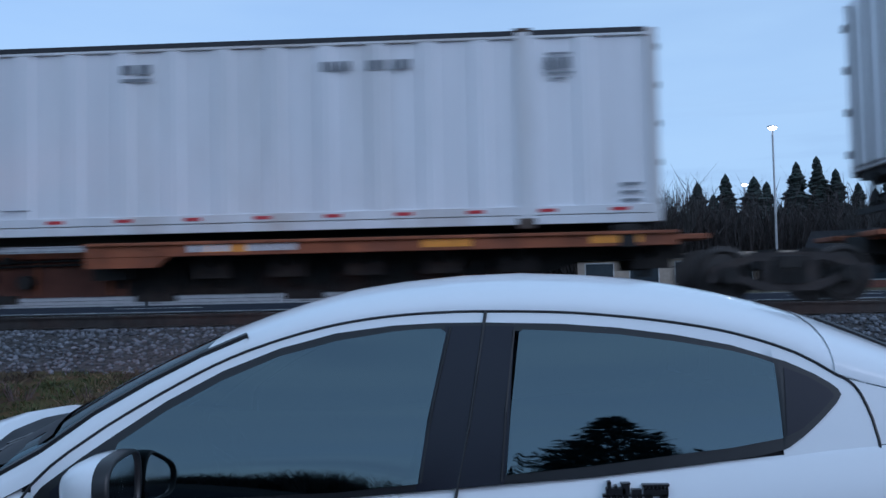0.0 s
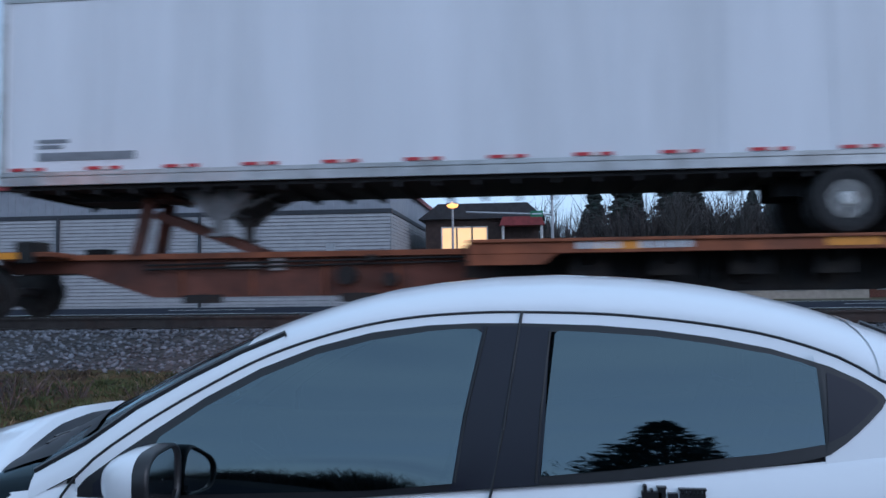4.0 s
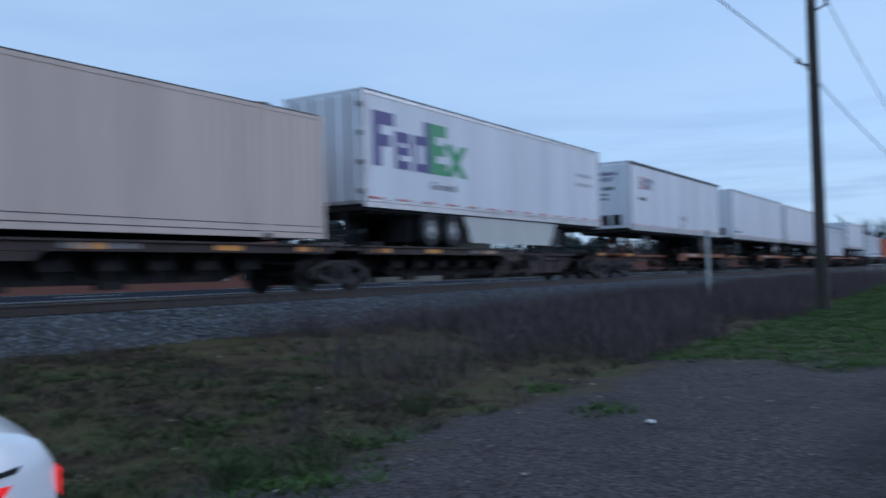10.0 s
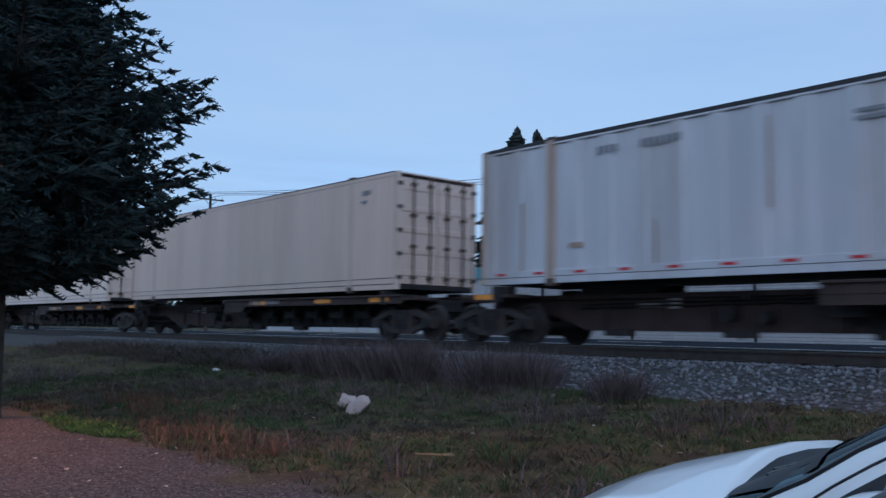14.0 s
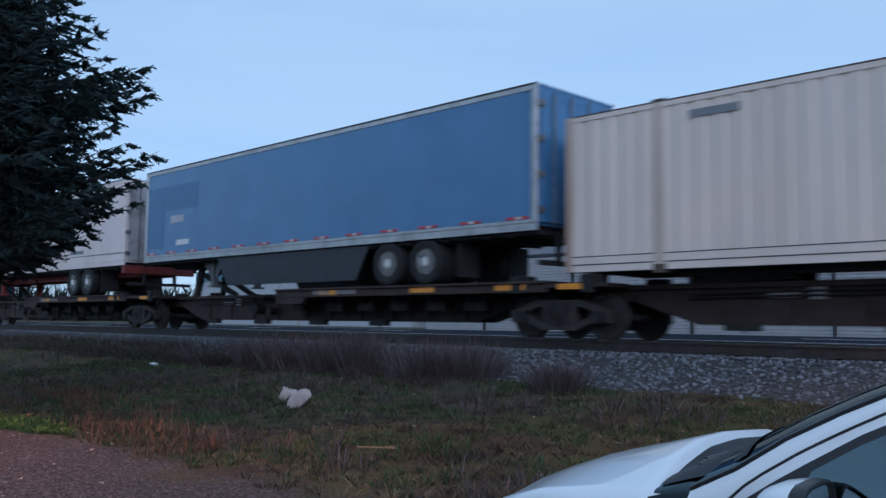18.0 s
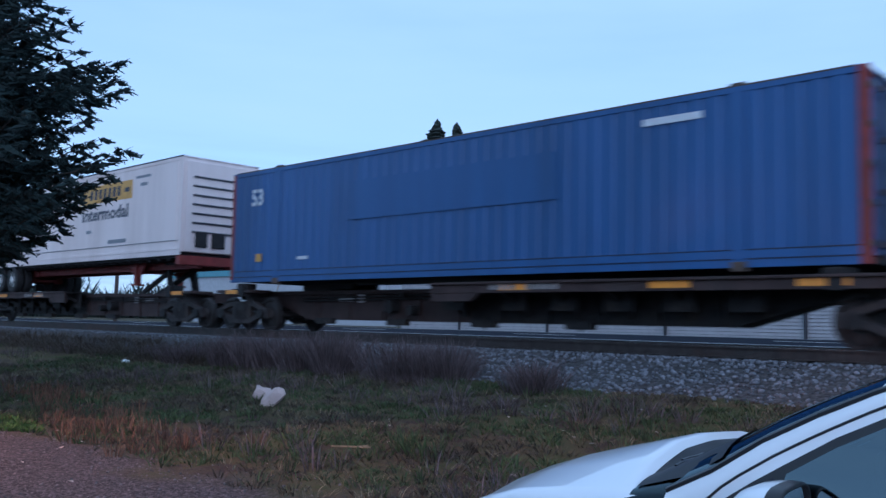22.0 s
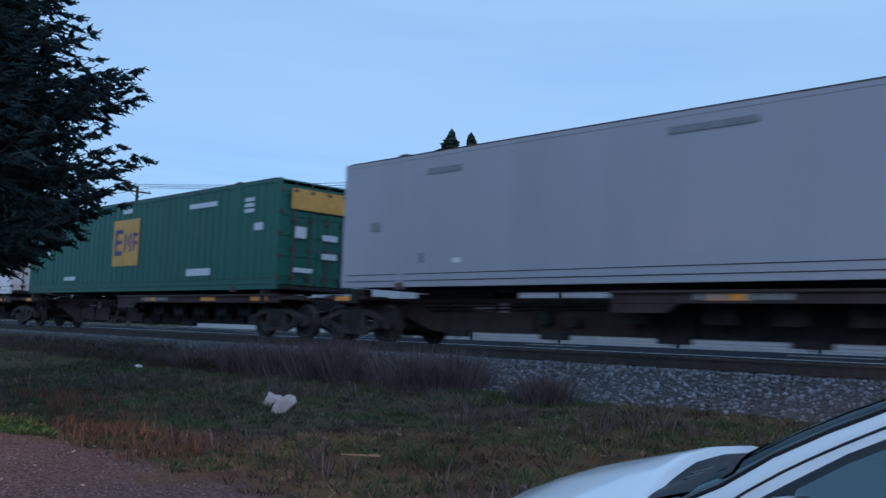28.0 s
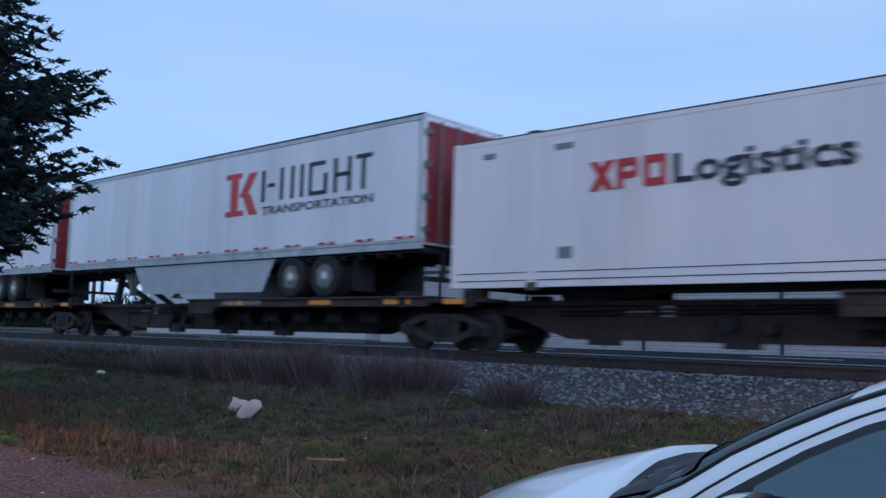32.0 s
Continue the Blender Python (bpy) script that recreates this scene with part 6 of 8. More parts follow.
    # tail lamps
    for s in (-1, 1):
        def lamp_patch(name, mat, a, b, z_at, h_at, push, label=""):
            g = []
            for i in range(9):
                x = a + (b - a) * i / 8
                w = wf(x) * 0.825
                z, h = z_at(x), h_at(x)
                g.append([(x + 0.004 * (x > 1.8), CY + s * (w + push), z + h * (j / 3 - 0.5)) for j in range(4)])
            ob = grid_part(name, g, mat, car, label)
        lens_top = lambda x: 0.853 - 0.018 * (x - 1.37) / 0.4
        lens_low = lambda x: 0.851 - 0.095 * step(1.33, 1.64, x)
        def band(name, mat, a, b, hi, lo, push, label=""):
            lamp_patch(name, mat, a, b, lambda x: (hi(x) + lo(x)) / 2, lambda x: hi(x) - lo(x), push, label)
        band("tail_lamp_surround", TAILDARK, 1.37, 1.775, lens_top, lens_low, 0.006, "dark tail lamp lens")
        band("tail_lamp", TAILRED, 1.54, 1.773, lambda x: lens_top(x) - 0.004, lambda x: lens_low(x) + 0.006, 0.010, "lit red tail lamp")
        band("brake_bulb", TAILHOT, 1.60, 1.665, lambda x: 0.796, lambda x: 0.768, 0.014, "glowing bulb")
        band("lamp_shadow_gap", CARBLACK, 1.355, 1.75, lambda x: 0.874 + (x - 1.36) * 0.035, lambda x: 0.866 + (x - 1.36) * 0.0, 0.009, "black strip above the tail lamp")
    for e in (-1, 1):
        grid_part("tail_lamp", [[(1.80 + 0.26 * (1 - (y / 0.845) ** 2), CY + e * y, z) for y in (0.69, 0.6, 0.45)] for z in (0.745, 0.79, 0.835)], TAILRED, car)
    # trunk lip and lid line
    strip("trunk_gap", [(1.44, CY - 0.745, 1.012), (1.52, CY - 0.735, 0.996), (1.62, CY - 0.725, 0.975), (1.68, CY - 0.715, 0.955)], 0.004, CARBLACK, car)
    # stickers: a dark steam engine shape with coach, and a grey crest behind the door
    y0, q = CY - 0.824, 0.57
    bm = bmnew()
    at = lambda x, z: (0.285 + (x - 0.33) * q, 0.860 + (z - 0.79) * q)
    for x, z, w, h in ((0.345, 0.802, 0.09, 0.03), (0.352, 0.83, 0.016, 0.032), (0.385, 0.83, 0.012, 0.014), (0.42, 0.80, 0.034, 0.05), (0.415, 0.848, 0.044, 0.007), (0.328, 0.79, 0.02, 0.012), (0.465, 0.80, 0.045, 0.026), (0.52, 0.80, 0.115, 0.022), (0.515, 0.838, 0.125, 0.01), (0.33, 0.793, 0.305, 0.006)):
        (xa, za), (xb, zb) = at(x, z), at(x + w, z + h)
        box(bm, xa, y0 - 0.003, za, xb, y0 + 0.02, zb)
    for i in range(7):
        (xa, za), (xb, zb) = at(0.52 + i * 0.0178, 0.82), at(0.527 + i * 0.0178, 0.84)
        box(bm, xa, y0 - 0.003, za, xb, y0 + 0.02, zb)
    for x in (0.352, 0.38, 0.408, 0.436, 0.475, 0.5, 0.535, 0.55, 0.605, 0.62):
        xa, za = at(x, 0.79)
        tube(bm, (xa, y0 - 0.003, za), (xa, y0 + 0.02, za), 0.0068, seg=10)
    part("sticker", bm, CARBLACK, car, "small black steam train sticker")
    lettering("sticker_text", "ALL ABOARD!", 0.026, CARBLACK, car, 0.288, 0.826, y0 - 0.008, width=0.178)
    bm = bmnew()
    for z, r in ((1.10, 0.042), (1.035, 0.046)):
        yy = CY - hw(z) - 0.004
        bmesh.ops.create_cone(bm, cap_ends=False, segments=18, radius1=r, radius2=r * 0.72, depth=0.002, matrix=Matrix.Translation((1.12, yy, z)) @ Euler((radians(100), 0, 0)).to_matrix().to_4x4())
        box(bm, 1.09, yy - 0.002, z - 0.012, 1.15, yy + 0.001, z + 0.012)
    part("crest_sticker", bm, GREYINK, car, "grey round crest sticker")
    # wheels
    for x in (-1.66, 0.92):
        for s in (-1, 1):
            bm = bmnew()
            c = 0.0
            lathe(bm, [(0.2, -0.09), (0.28, -0.1), (0.305, -0.07), (0.305, 0.07), (0.28, 0.1), (0.2, 0.09)], 24)
            tyre = part("wheel", bm, RUBBER, car)
            tyre.location = (x, CY + s * 0.755, 0.305)
            bm = bmnew()
            lathe(bm, [(0.205, s * 0.085), (0.19, s * 0.06), (0.08, s * 0.05), (0.06, s * 0.075), (0.0001, s * 0.08)], 20)
            part("rim", bm, ALU, tyre)
    # inside: seats, dash, steering wheel
    for x in (-0.55, 0.35):
        for s in (-1, 1):
            bm = bmnew()
            box(bm, x - 0.28, CY + s * 0.36 - 0.22, 0.45, x + 0.22, CY + s * 0.36 + 0.22, 0.62, 0.05)
            prism(bm, [(x + 0.14, 0.55), (x + 0.32, 0.55), (x + 0.46, 1.05), (x + 0.36, 1.07)], CY + s * 0.36 - 0.22, CY + s * 0.36 + 0.22)
            box(bm, x + 0.36, CY + s * 0.36 - 0.12, 1.08, x + 0.45, CY + s * 0.36 + 0.12, 1.24, 0.03)
            part("seat", bm, CABIN, car)
    bm = bmnew()
    prism(bm, [(-1.5, 0.6), (-1.0, 0.6), (-0.98, 0.82), (-1.2, 0.93), (-1.5, 0.93)], CY - 0.7, CY + 0.7)
    part("dashboard", bm, CABIN, car)
    bm = bmnew()
    wm = Matrix.Translation((-0.86, CY - 0.36, 0.88)) @ Euler((0, radians(65), 0)).to_matrix().to_4x4()
    for k in range(24):
        a, b = 2 * math.pi * k / 24, 2 * math.pi * (k + 1) / 24
        tube(bm, wm @ Vector((0.18 * math.cos(a), 0.18 * math.sin(a), 0)), wm @ Vector((0.18 * math.cos(b), 0.18 * math.sin(b), 0)), 0.014, seg=6)
    for a in (0, 2.1, 4.2):
        tube(bm, wm @ Vector((0, 0, 0)), wm @ Vector((0.18 * math.cos(a), 0.18 * math.sin(a), 0)), 0.012, seg=5)
    part("steering_wheel", bm, CARBLACK, car)
    return car


build_car()


# ---- trees and plants ----
BARK = material("tree_bark", (0.055, 0.045, 0.038), 0.95, 0, 0.4, 8, 0.8, 14)
BAREBARK = material("bare_twig_bark", (0.06, 0.052, 0.048), 0.95, 0, 0.3, 6)
NEEDLE = material("conifer_needles", (0.024, 0.045, 0.045), 0.8, 0, 0.4, 3, island=True)
FARNEEDLE = material("far_conifer_needles", (0.02, 0.03, 0.025), 0.9, 0, 0.4, 1, island=True)
DRYWEED = material("dry_brown_weed", (0.10, 0.076, 0.077), 0.95, 0, 0.3, 4, island=True)
DEADGRASS = material("dull_dead_grass", (0.06, 0.046, 0.032), 0.95, 0, 0.35, 4, island=True)
STRAW = material("pale_straw", (0.15, 0.118, 0.07), 0.95, 0, 0.3, 4, island=True)
RUSTWEED = material("rust_brown_weed", (0.125, 0.066, 0.04), 0.95, 0, 0.3, 4, island=True)
GRASS = material("short_green_grass", (0.05, 0.072, 0.024), 0.9, 0, 0.35, 4, island=True)
PALELEAF = material("pale_fallen_leaf", (0.26, 0.22, 0.18), 0.9, 0, 0.3, 6, island=True)
FARBUSH = material("bare_far_thicket", (0.05, 0.042, 0.04), 0.95, 0, 0.4, 2, island=True)


def conifer(name, at, profile, seed, label, branches=330, gap=0.16, shoot=0.085, size=1.0):
    """A spruce: limbs that sweep up to a ragged outline, each a fan of side twigs set with bristly shoots. profile: rows of (height, reach)."""
    r = random.Random(seed)
    tree = thing(name, pose(*at), label, "tree", "conifers")
    hs, rs = [p[0] for p in profile], [p[1] for p in profile]
    bm = bmnew()
    tube(bm, (0, 0, -0.1), (0, 0, hs[-1] * 0.98), hs[-1] * 0.016 + 0.05, 0.02, seg=9)
    trunk = part("trunk", bm, BARK, tree, "rough upright trunk")
    limbs, base, way, long = [], [], [], []
    for i in range(branches):
        k = ((i + r.random()) / branches) ** 1.1
        zt = hs[0] + (hs[-1] - hs[0]) * k
        a = i * 2.39996 + r.uniform(-0.35, 0.35)
        reach = float(np.interp(zt, hs, rs))
        ln = reach * (r.uniform(0.86, 1.04) if r.random() < 0.55 else r.uniform(0.5, 0.85)) * (1 + 0.16 * noise.noise((math.cos(a) * 1.6 + seed, math.sin(a) * 1.6, zt * 1.1)))
        if ln < 0.12:
            continue
        zb = zt - 0.10 * ln
        ca, sa = math.cos(a), math.sin(a)
        at_u = lambda u: Vector((ca * ln * u, sa * ln * u, zb - 0.42 * ln * u * (1 - u) + (zt - zb) * u * u))
        for u0, u1 in ((0.0, 0.4), (0.4, 0.75), (0.75, 1.0)):
            k0, k1 = (0.012 + 0.011 * ln) * (1.05 - u0), (0.012 + 0.011 * ln) * (1.05 - u1)
            for c, rad in ((at_u(u0), k0), (at_u(u1), k1)):
                limbs += [(c.x - sa * rad, c.y + ca * rad, c.z), (c.x, c.y, c.z + rad), (c.x + sa * rad, c.y - ca * rad, c.z), (c.x, c.y, c.z - rad)]
        n = max(3, int(ln * 0.8 / gap))
        for q in range(n):
            u = 0.2 + 0.8 * (q + r.random() * 0.8) / n
            p = at_u(u)
            for sd in (-1, 1, 0) if q == n - 1 else (-1, 1):
                ang = a + sd * r.uniform(0.7, 1.15)
                d = Vector((math.cos(ang), math.sin(ang), r.uniform(-0.55, 0.5))).normalized()
                tw = (0.45 * ln * (1 - u) + 0.16) * r.uniform(0.7, 1.15) * (size if sd else size * 1.2)
                base.append(p[:]), way.append((d * tw)[:]), long.append(0.042 * size)
                m = max(2, int(tw / (shoot * size)))
                for w in range(m):
                    f = 0.1 + 0.9 * (w + r.random()) / m
                    for e in (-1, 1):
                        an = ang + e * r.uniform(0.5, 1.0)
                        g = r.uniform(0.07, 0.14) * size * (1.1 - 0.4 * f)
                        base.append((p + d * (tw * f))[:])
                        way.append((math.cos(an) * g, math.sin(an) * g, g * r.uniform(-0.7, 0.8)))
                        long.append(0.0125 * size)
    quads = np.array([(j, (j + 1) % 4, 4 + (j + 1) % 4, 4 + j) for j in range(4)])[None] + (np.arange(len(limbs) // 8) * 8)[:, None, None]
    mass("limbs", np.array(limbs), quads.reshape(-1, 4), BARK, trunk, "up-swept limbs")["kind"] = "stuff"
    b, w, h = np.array(base), np.array(way), np.array(long)[:, None]
    side = np.cross(w, (0, 0, 1.0))
    side /= np.linalg.norm(side, axis=1)[:, None] + 1e-9
    up = np.cross(side, w)
    up /= np.linalg.norm(up, axis=1)[:, None] + 1e-9
    mid = b + 0.45 * w
    vs = np.stack([b, mid + side * h, b + w, mid - side * h, b, mid + up * h, b + w, mid - up * h], axis=1).reshape(-1, 3)
    fs = np.arange(len(vs)).reshape(-1, 4)
    mass("crown", vs, fs, NEEDLE, tree, "dense bristly dark green crown")["kind"] = "stuff"
    return tree


def far_conifer(at, height, radius, seed):
    """A distant conifer: many drooping clumps round a thin trunk."""
    r = random.Random(seed)
    tree = thing("conifer", pose(*at), "dark evergreen conifer far behind the railway", "tree", "far conifers")
    bm = bmnew()
    tube(bm, (0, 0, -0.1), (0, 0, height), 0.25, 0.03, seg=6)
    part("trunk", bm, BARK, tree)
    vs, fs = [], []
    n = 420
    for i in range(n):
        k = (i / n) ** 0.75
        z = height * (0.08 + 0.92 * k)
        rad = radius * (1 - k) ** 0.8 * (0.9 + 0.16 * math.sin(k * 38 + seed)) + 0.15
        a = r.random() * 6.283
        ln = rad * r.uniform(0.35, 1.3)
        c, s = math.cos(a), math.sin(a)
        w = 0.35 + 0.16 * rad
        b = len(vs)
        vs += [(c * ln * 0.1, s * ln * 0.1, z + 0.25), (c * ln * 0.7 - s * w, s * ln * 0.7 + c * w, z - 0.25), (c * ln, s * ln, z - 0.1 - 0.15 * rad), (c * ln * 0.7 + s * w, s * ln * 0.7 - c * w, z - 0.3), (c * ln * 0.5, s * ln * 0.5, z - 0.7)]
        fs += [(b, b + 1, b + 2), (b, b + 2, b + 3), (b, b + 4, b + 1), (b, b + 3, b + 4), (b + 1, b + 4, b + 2), (b + 2, b + 4, b + 3)]
    soup("crown", vs, fs, FARNEEDLE, tree)["kind"] = "stuff"
    return tree


def bare_tree(at, height, spread, seed, levels=5, label="leafless tree with fine upright twigs", upright=0.55, r0=None, first=0.22, forks=(3, 4)):
    r = random.Random(seed)
    tree = thing("bare_tree", pose(*at), label, "tree", "bare trees")
    segs = []

    def grow(p, d, length, rad, lev):
        n = 3 if lev < 2 else 2
        for i in range(n):
            d2 = (d + Vector((r.uniform(-1, 1), r.uniform(-1, 1), r.uniform(-0.4, 0.8))) * 0.13).normalized()
            q = p + d2 * (length / n)
            segs.append((p, q, rad * (1 - 0.25 * i / n), rad * (1 - 0.25 * (i + 1) / n)))
            p, d = q, d2
            if lev >= 1 and lev < levels and r.random() < 0.6:
                branch(p, d, length * 0.62, rad * 0.5, lev + 1)
        if lev < levels:
            for _ in range(r.randint(*forks) if lev < 2 else r.randint(2, 3)):
                branch(p, d, length * r.uniform(0.6, 0.85), rad * 0.62, lev + 1)

    def branch(p, d, length, rad, lev):
        a = r.random() * 6.283
        out = Vector((math.cos(a), math.sin(a), 0))
        grow(p, (d * 0.75 + out * spread + Vector((0, 0, upright))).normalized(), length, max(rad, 0.007), lev)

    grow(Vector((0, 0, -0.1)), Vector((0, 0, 1)), height * first, r0 or height * 0.017, 0)
    top = max(q.z for _, q, _, _ in segs)
    k = height / top
    vt, ft = [], []
    for tag in (0, 1):
        vs, fs = [], []
        for p, q, a, b in segs:
            if (a > 0.06) != (tag == 0):
                continue
            m = 6 if a > 0.06 else 3
            ax = (q - p).normalized()
            u = ax.orthogonal().normalized()
            w = ax.cross(u)
            base = len(vs)
            for c, rr in ((p, a), (q, b)):
                for j in range(m):
                    t = 6.283 * j / m
                    vs.append(((c + (u * math.cos(t) + w * math.sin(t)) * rr) * k)[:])
            for j in range(m):
                fs.append((base + j, base + (j + 1) % m, base + m + (j + 1) % m, base + m + j))
        ob = soup("trunk" if tag == 0 else "branch_mass", vs, fs, BAREBARK, tree)
        if tag:
            ob["kind"] = "stuff"
    return tree


def street_tree(at, height, seed):
    """A tall leafless tree: a leader with spreading, upturned limbs all the way up."""
    r = random.Random(seed)
    tv, tf = [], []
    tree = thing("bare_tree", pose(*at), "tall leafless street tree with upright limbs", "tree", "bare trees")
    vs, fs = [], []

    def twig(p, q, a, b, m=3):
        ax = (q - p).normalized()
        u = ax.orthogonal().normalized()
        w = ax.cross(u)
        to, faces = (tv, tf) if m == 8 else (vs, fs)
        base = len(to)
        for c, rr in ((p, a), (q, b)):
            for j in range(m):
                t = 6.283 * j / m
                to.append((c + (u * math.cos(t) + w * math.sin(t)) * rr)[:])
        for j in range(m):
            faces.append((base + j, base + (j + 1) % m, base + m + (j + 1) % m, base + m + j))

    def limb(p, d, length, rad, lev):
        n = 5 if lev == 0 else 3
        for i in range(n):
            d = (d + Vector((r.uniform(-1, 1), r.uniform(-1, 1), r.uniform(-0.3, 0.9))) * 0.12).normalized()
            q = p + d * (length / n)
            twig(p, q, rad * (1 - 0.8 * i / n), rad * (1 - 0.8 * (i + 1) / n), 5 if lev == 0 else 3)
            p = q
            if lev < 2:
                for _ in range(3 if lev else 2):
                    a = r.random() * 6.283
                    side = Vector((math.cos(a), math.sin(a), 0.7)) * 0.5
                    limb(p, (d + side).normalized(), length * (1 - i / n * 0.5) * r.uniform(0.25, 0.45), rad * 0.4, lev + 1)

    p = Vector((0, 0, -0.2))
    for i in range(12):
        k = i / 11
        q = p + Vector((r.uniform(-0.15, 0.15), r.uniform(-0.15, 0.15), height / 12))
        twig(p, q, 0.34 * (1 - 0.85 * k) + 0.02, 0.34 * (1 - 0.85 * min(1, k + 1 / 11)) + 0.02, 8)
        p = q
        if i < 3:
            continue
        for j in range(7 if i < 9 else 5):
            a = j * 2.4 + i * 1.1 + r.uniform(-0.4, 0.4)
            d = Vector((math.cos(a), math.sin(a), r.uniform(1.0, 1.9))).normalized()
            limb(p - Vector((0, 0, r.uniform(0, 1.2))), d, (height * 0.42) * (1 - abs(k - 0.25)) * r.uniform(0.75, 1.0), 0.09 * (1 - 0.6 * k), 0)
    soup("trunk", tv, tf, BAREBARK, tree, "straight grey trunk")
    soup("crown", vs, fs, BAREBARK, tree, "spreading limbs and fine twigs")["kind"] = "stuff"
    return tree


def thicket(name, spots, mat, label, category="bushes", n=26, thin=0.012, droop=0.5):
    """Clumps of thin stems: rows of (x, y, z, height, radius)."""
    g = np.random.default_rng(len(spots) * 7 + 1)
    sp = np.repeat(np.array(spots, dtype=float), n, axis=0)
    x, y, z, h, rad = sp.T
    k = len(x)
    one = lambda lo, hi: g.uniform(lo, hi, k)
    a, f = one(0, 6.283), np.sqrt(one(0, 1))
    bx, by = x + np.cos(a) * rad * f * 0.55, y + np.sin(a) * rad * f * 0.55
    hh = h * one(0.45, 1.05)
    lx, ly = np.cos(a) * rad * f * droop + one(-0.1, 0.1) * h, np.sin(a) * rad * f * droop + one(-0.1, 0.1) * h
    t = one(0, 3.14)
    cx, cy = np.cos(t) * thin, np.sin(t) * thin
    at = lambda u, v, w: np.stack([u, v, w], axis=1)
    stem = [at(bx - cx, by - cy, z - 0.03), at(bx + cx, by + cy, z - 0.03), at(bx + lx * 0.45 + cx * 0.8, by + ly * 0.45 + cy * 0.8, z + hh * 0.62),
            at(bx + lx * 0.45 - cx * 0.8, by + ly * 0.45 - cy * 0.8, z + hh * 0.62), at(bx + lx, by + ly, z + hh)]
    tris = [(0, 1, 2), (0, 2, 3), (3, 2, 4)]
    for i in range(2):          # side twigs
        u, w = one(0.35, 0.9), 0.22 * hh
        px, py, pz = bx + lx * u * 0.8, by + ly * u * 0.8, z + hh * u
        stem += [at(px - cx * 0.6, py - cy * 0.6, pz), at(px + cx * 0.6, py + cy * 0.6, pz), at(px + one(-1, 1) * w, py + one(-1, 1) * w, pz + w * one(0.5, 1.2))]
        tris.append((5 + 3 * i, 6 + 3 * i, 7 + 3 * i))
    vs = np.stack(stem, axis=1).reshape(-1, 3)
    fs = np.array(tris)[None] + (np.arange(k) * len(stem))[:, None, None]
    return tagged(mass(name, vs, fs.reshape(-1, 3), mat), label, category, kind="stuff")


# the near conifer that hangs into the view
conifer("conifer", (-14.6, 3.7, ground_z(-14.6, 3.7)), [(2.0, 0.7), (2.45, 1.7), (2.85, 2.7), (3.3, 3.0), (4.2, 3.35), (4.55, 2.85), (5.0, 3.15), (5.5, 3.45), (5.85, 2.15), (6.3, 2.0), (7.0, 2.2), (7.6, 1.7), (9.0, 1.0), (10.8, 0.05)], 17,
        "large dark spruce hanging over the grass by the track", branches=560, gap=0.15, shoot=0.055)
# the one that the car's glass mirrors
conifer("conifer", (4.6, -29.0, 0.0), [(0.8, 5.6), (2.2, 6.4), (3.8, 5.6), (6.0, 4.2), (8.5, 2.6), (10.5, 1.3), (12.6, 0.05)], 12, "dark spruce across the road from the car", branches=240, gap=0.4, shoot=0.13, size=2.2)
# twin tips above the far roofs
far_conifer((-69.0, 71, 0.7), 23.6, 9.0, 5)
far_conifer((-67.4, 72.5, 0.7), 23.2, 8.5, 6)

def at_azimuth(az, d, z=0.7):
    return (-d * math.sin(radians(az)), d * math.cos(radians(az)), z)


# evergreens behind the highway
rr = random.Random(21)
for i in range(64):
    az = radians(rr.uniform(-42, 4.5))
    d = rr.uniform(95, 135)
    h = rr.uniform(7, 13.5)
    far_conifer((-d * math.sin(az), d * math.cos(az), 0.7), h, rr.uniform(3.0, 5.0), 100 + i)
for i in range(40):
    x = rr.uniform(50, 210)
    far_conifer((x, rr.uniform(48, 62) + 0.12 * x, 0.7), rr.uniform(7, 11.5), rr.uniform(2.6, 4.2), 200 + i)
far_conifer(at_azimuth(-46.2, 82), 13.5, 3.4, 260)
spots = [(*at_azimuth(rr.uniform(-44, 4), rr.uniform(84, 94))[:2], 0.7, rr.uniform(6.5, 11.0), 3.2) for _ in range(190)]
spots += [(x, rr.uniform(46, 50) + 0.1 * x, 0.7, rr.uniform(3.5, 6.0), 3.0) for x in [rr.uniform(62, 230) for _ in range(110)]]
thicket("roadside_thicket", spots, FARBUSH, "bare brown thicket beyond the highway", "bushes", n=70, thin=0.07, droop=0.8)
far_conifer((8.6, 93, 0.7), 13.4, 4.0, 333)
for az, d, h, rad in ((-8.3, 92, 14.0, 4.2), (-9.6, 95, 13.4, 4.5), (-3.6, 100, 13.2, 3.6), (-20, 110, 15, 3.6), (-6.2, 96, 13.2, 2.6), (-24.5, 88, 14.5, 4.0)):
    far_conifer((-d * math.sin(radians(az)), d * math.cos(radians(az)), 0.7), h, rad, int(d * 7 + az))
for i in range(16):
    az = radians(rr.uniform(-38, -8))
    d = rr.uniform(68, 88)
    bare_tree((-d * math.sin(az), d * math.cos(az), 0.7), rr.uniform(7, 10), 0.6, 300 + i, levels=4, label="leafless grey tree beyond the highway", r0=0.12)
# distance: a low dark wood all round
spots = []
for i in range(420):
    a = 6.283 * i / 420
    d = rr.uniform(230, 330)
    x, y = d * math.cos(a), d * math.sin(a)
    spots.append((x, y, 0.5, rr.uniform(6, 13), 6.5))
thicket("far_wood", spots, FARNEEDLE, "dark distant wood along the horizon", "wood", n=70, thin=0.4, droop=0.9)
spots = [(rr.uniform(-45, 22), rr.uniform(-50, -38), 0.0, rr.uniform(3.0, 5.5), 2.6) for _ in range(46)]
thicket("hedge", spots, FARBUSH, "bare shrub belt across the road", "bushes", n=90, thin=0.05)

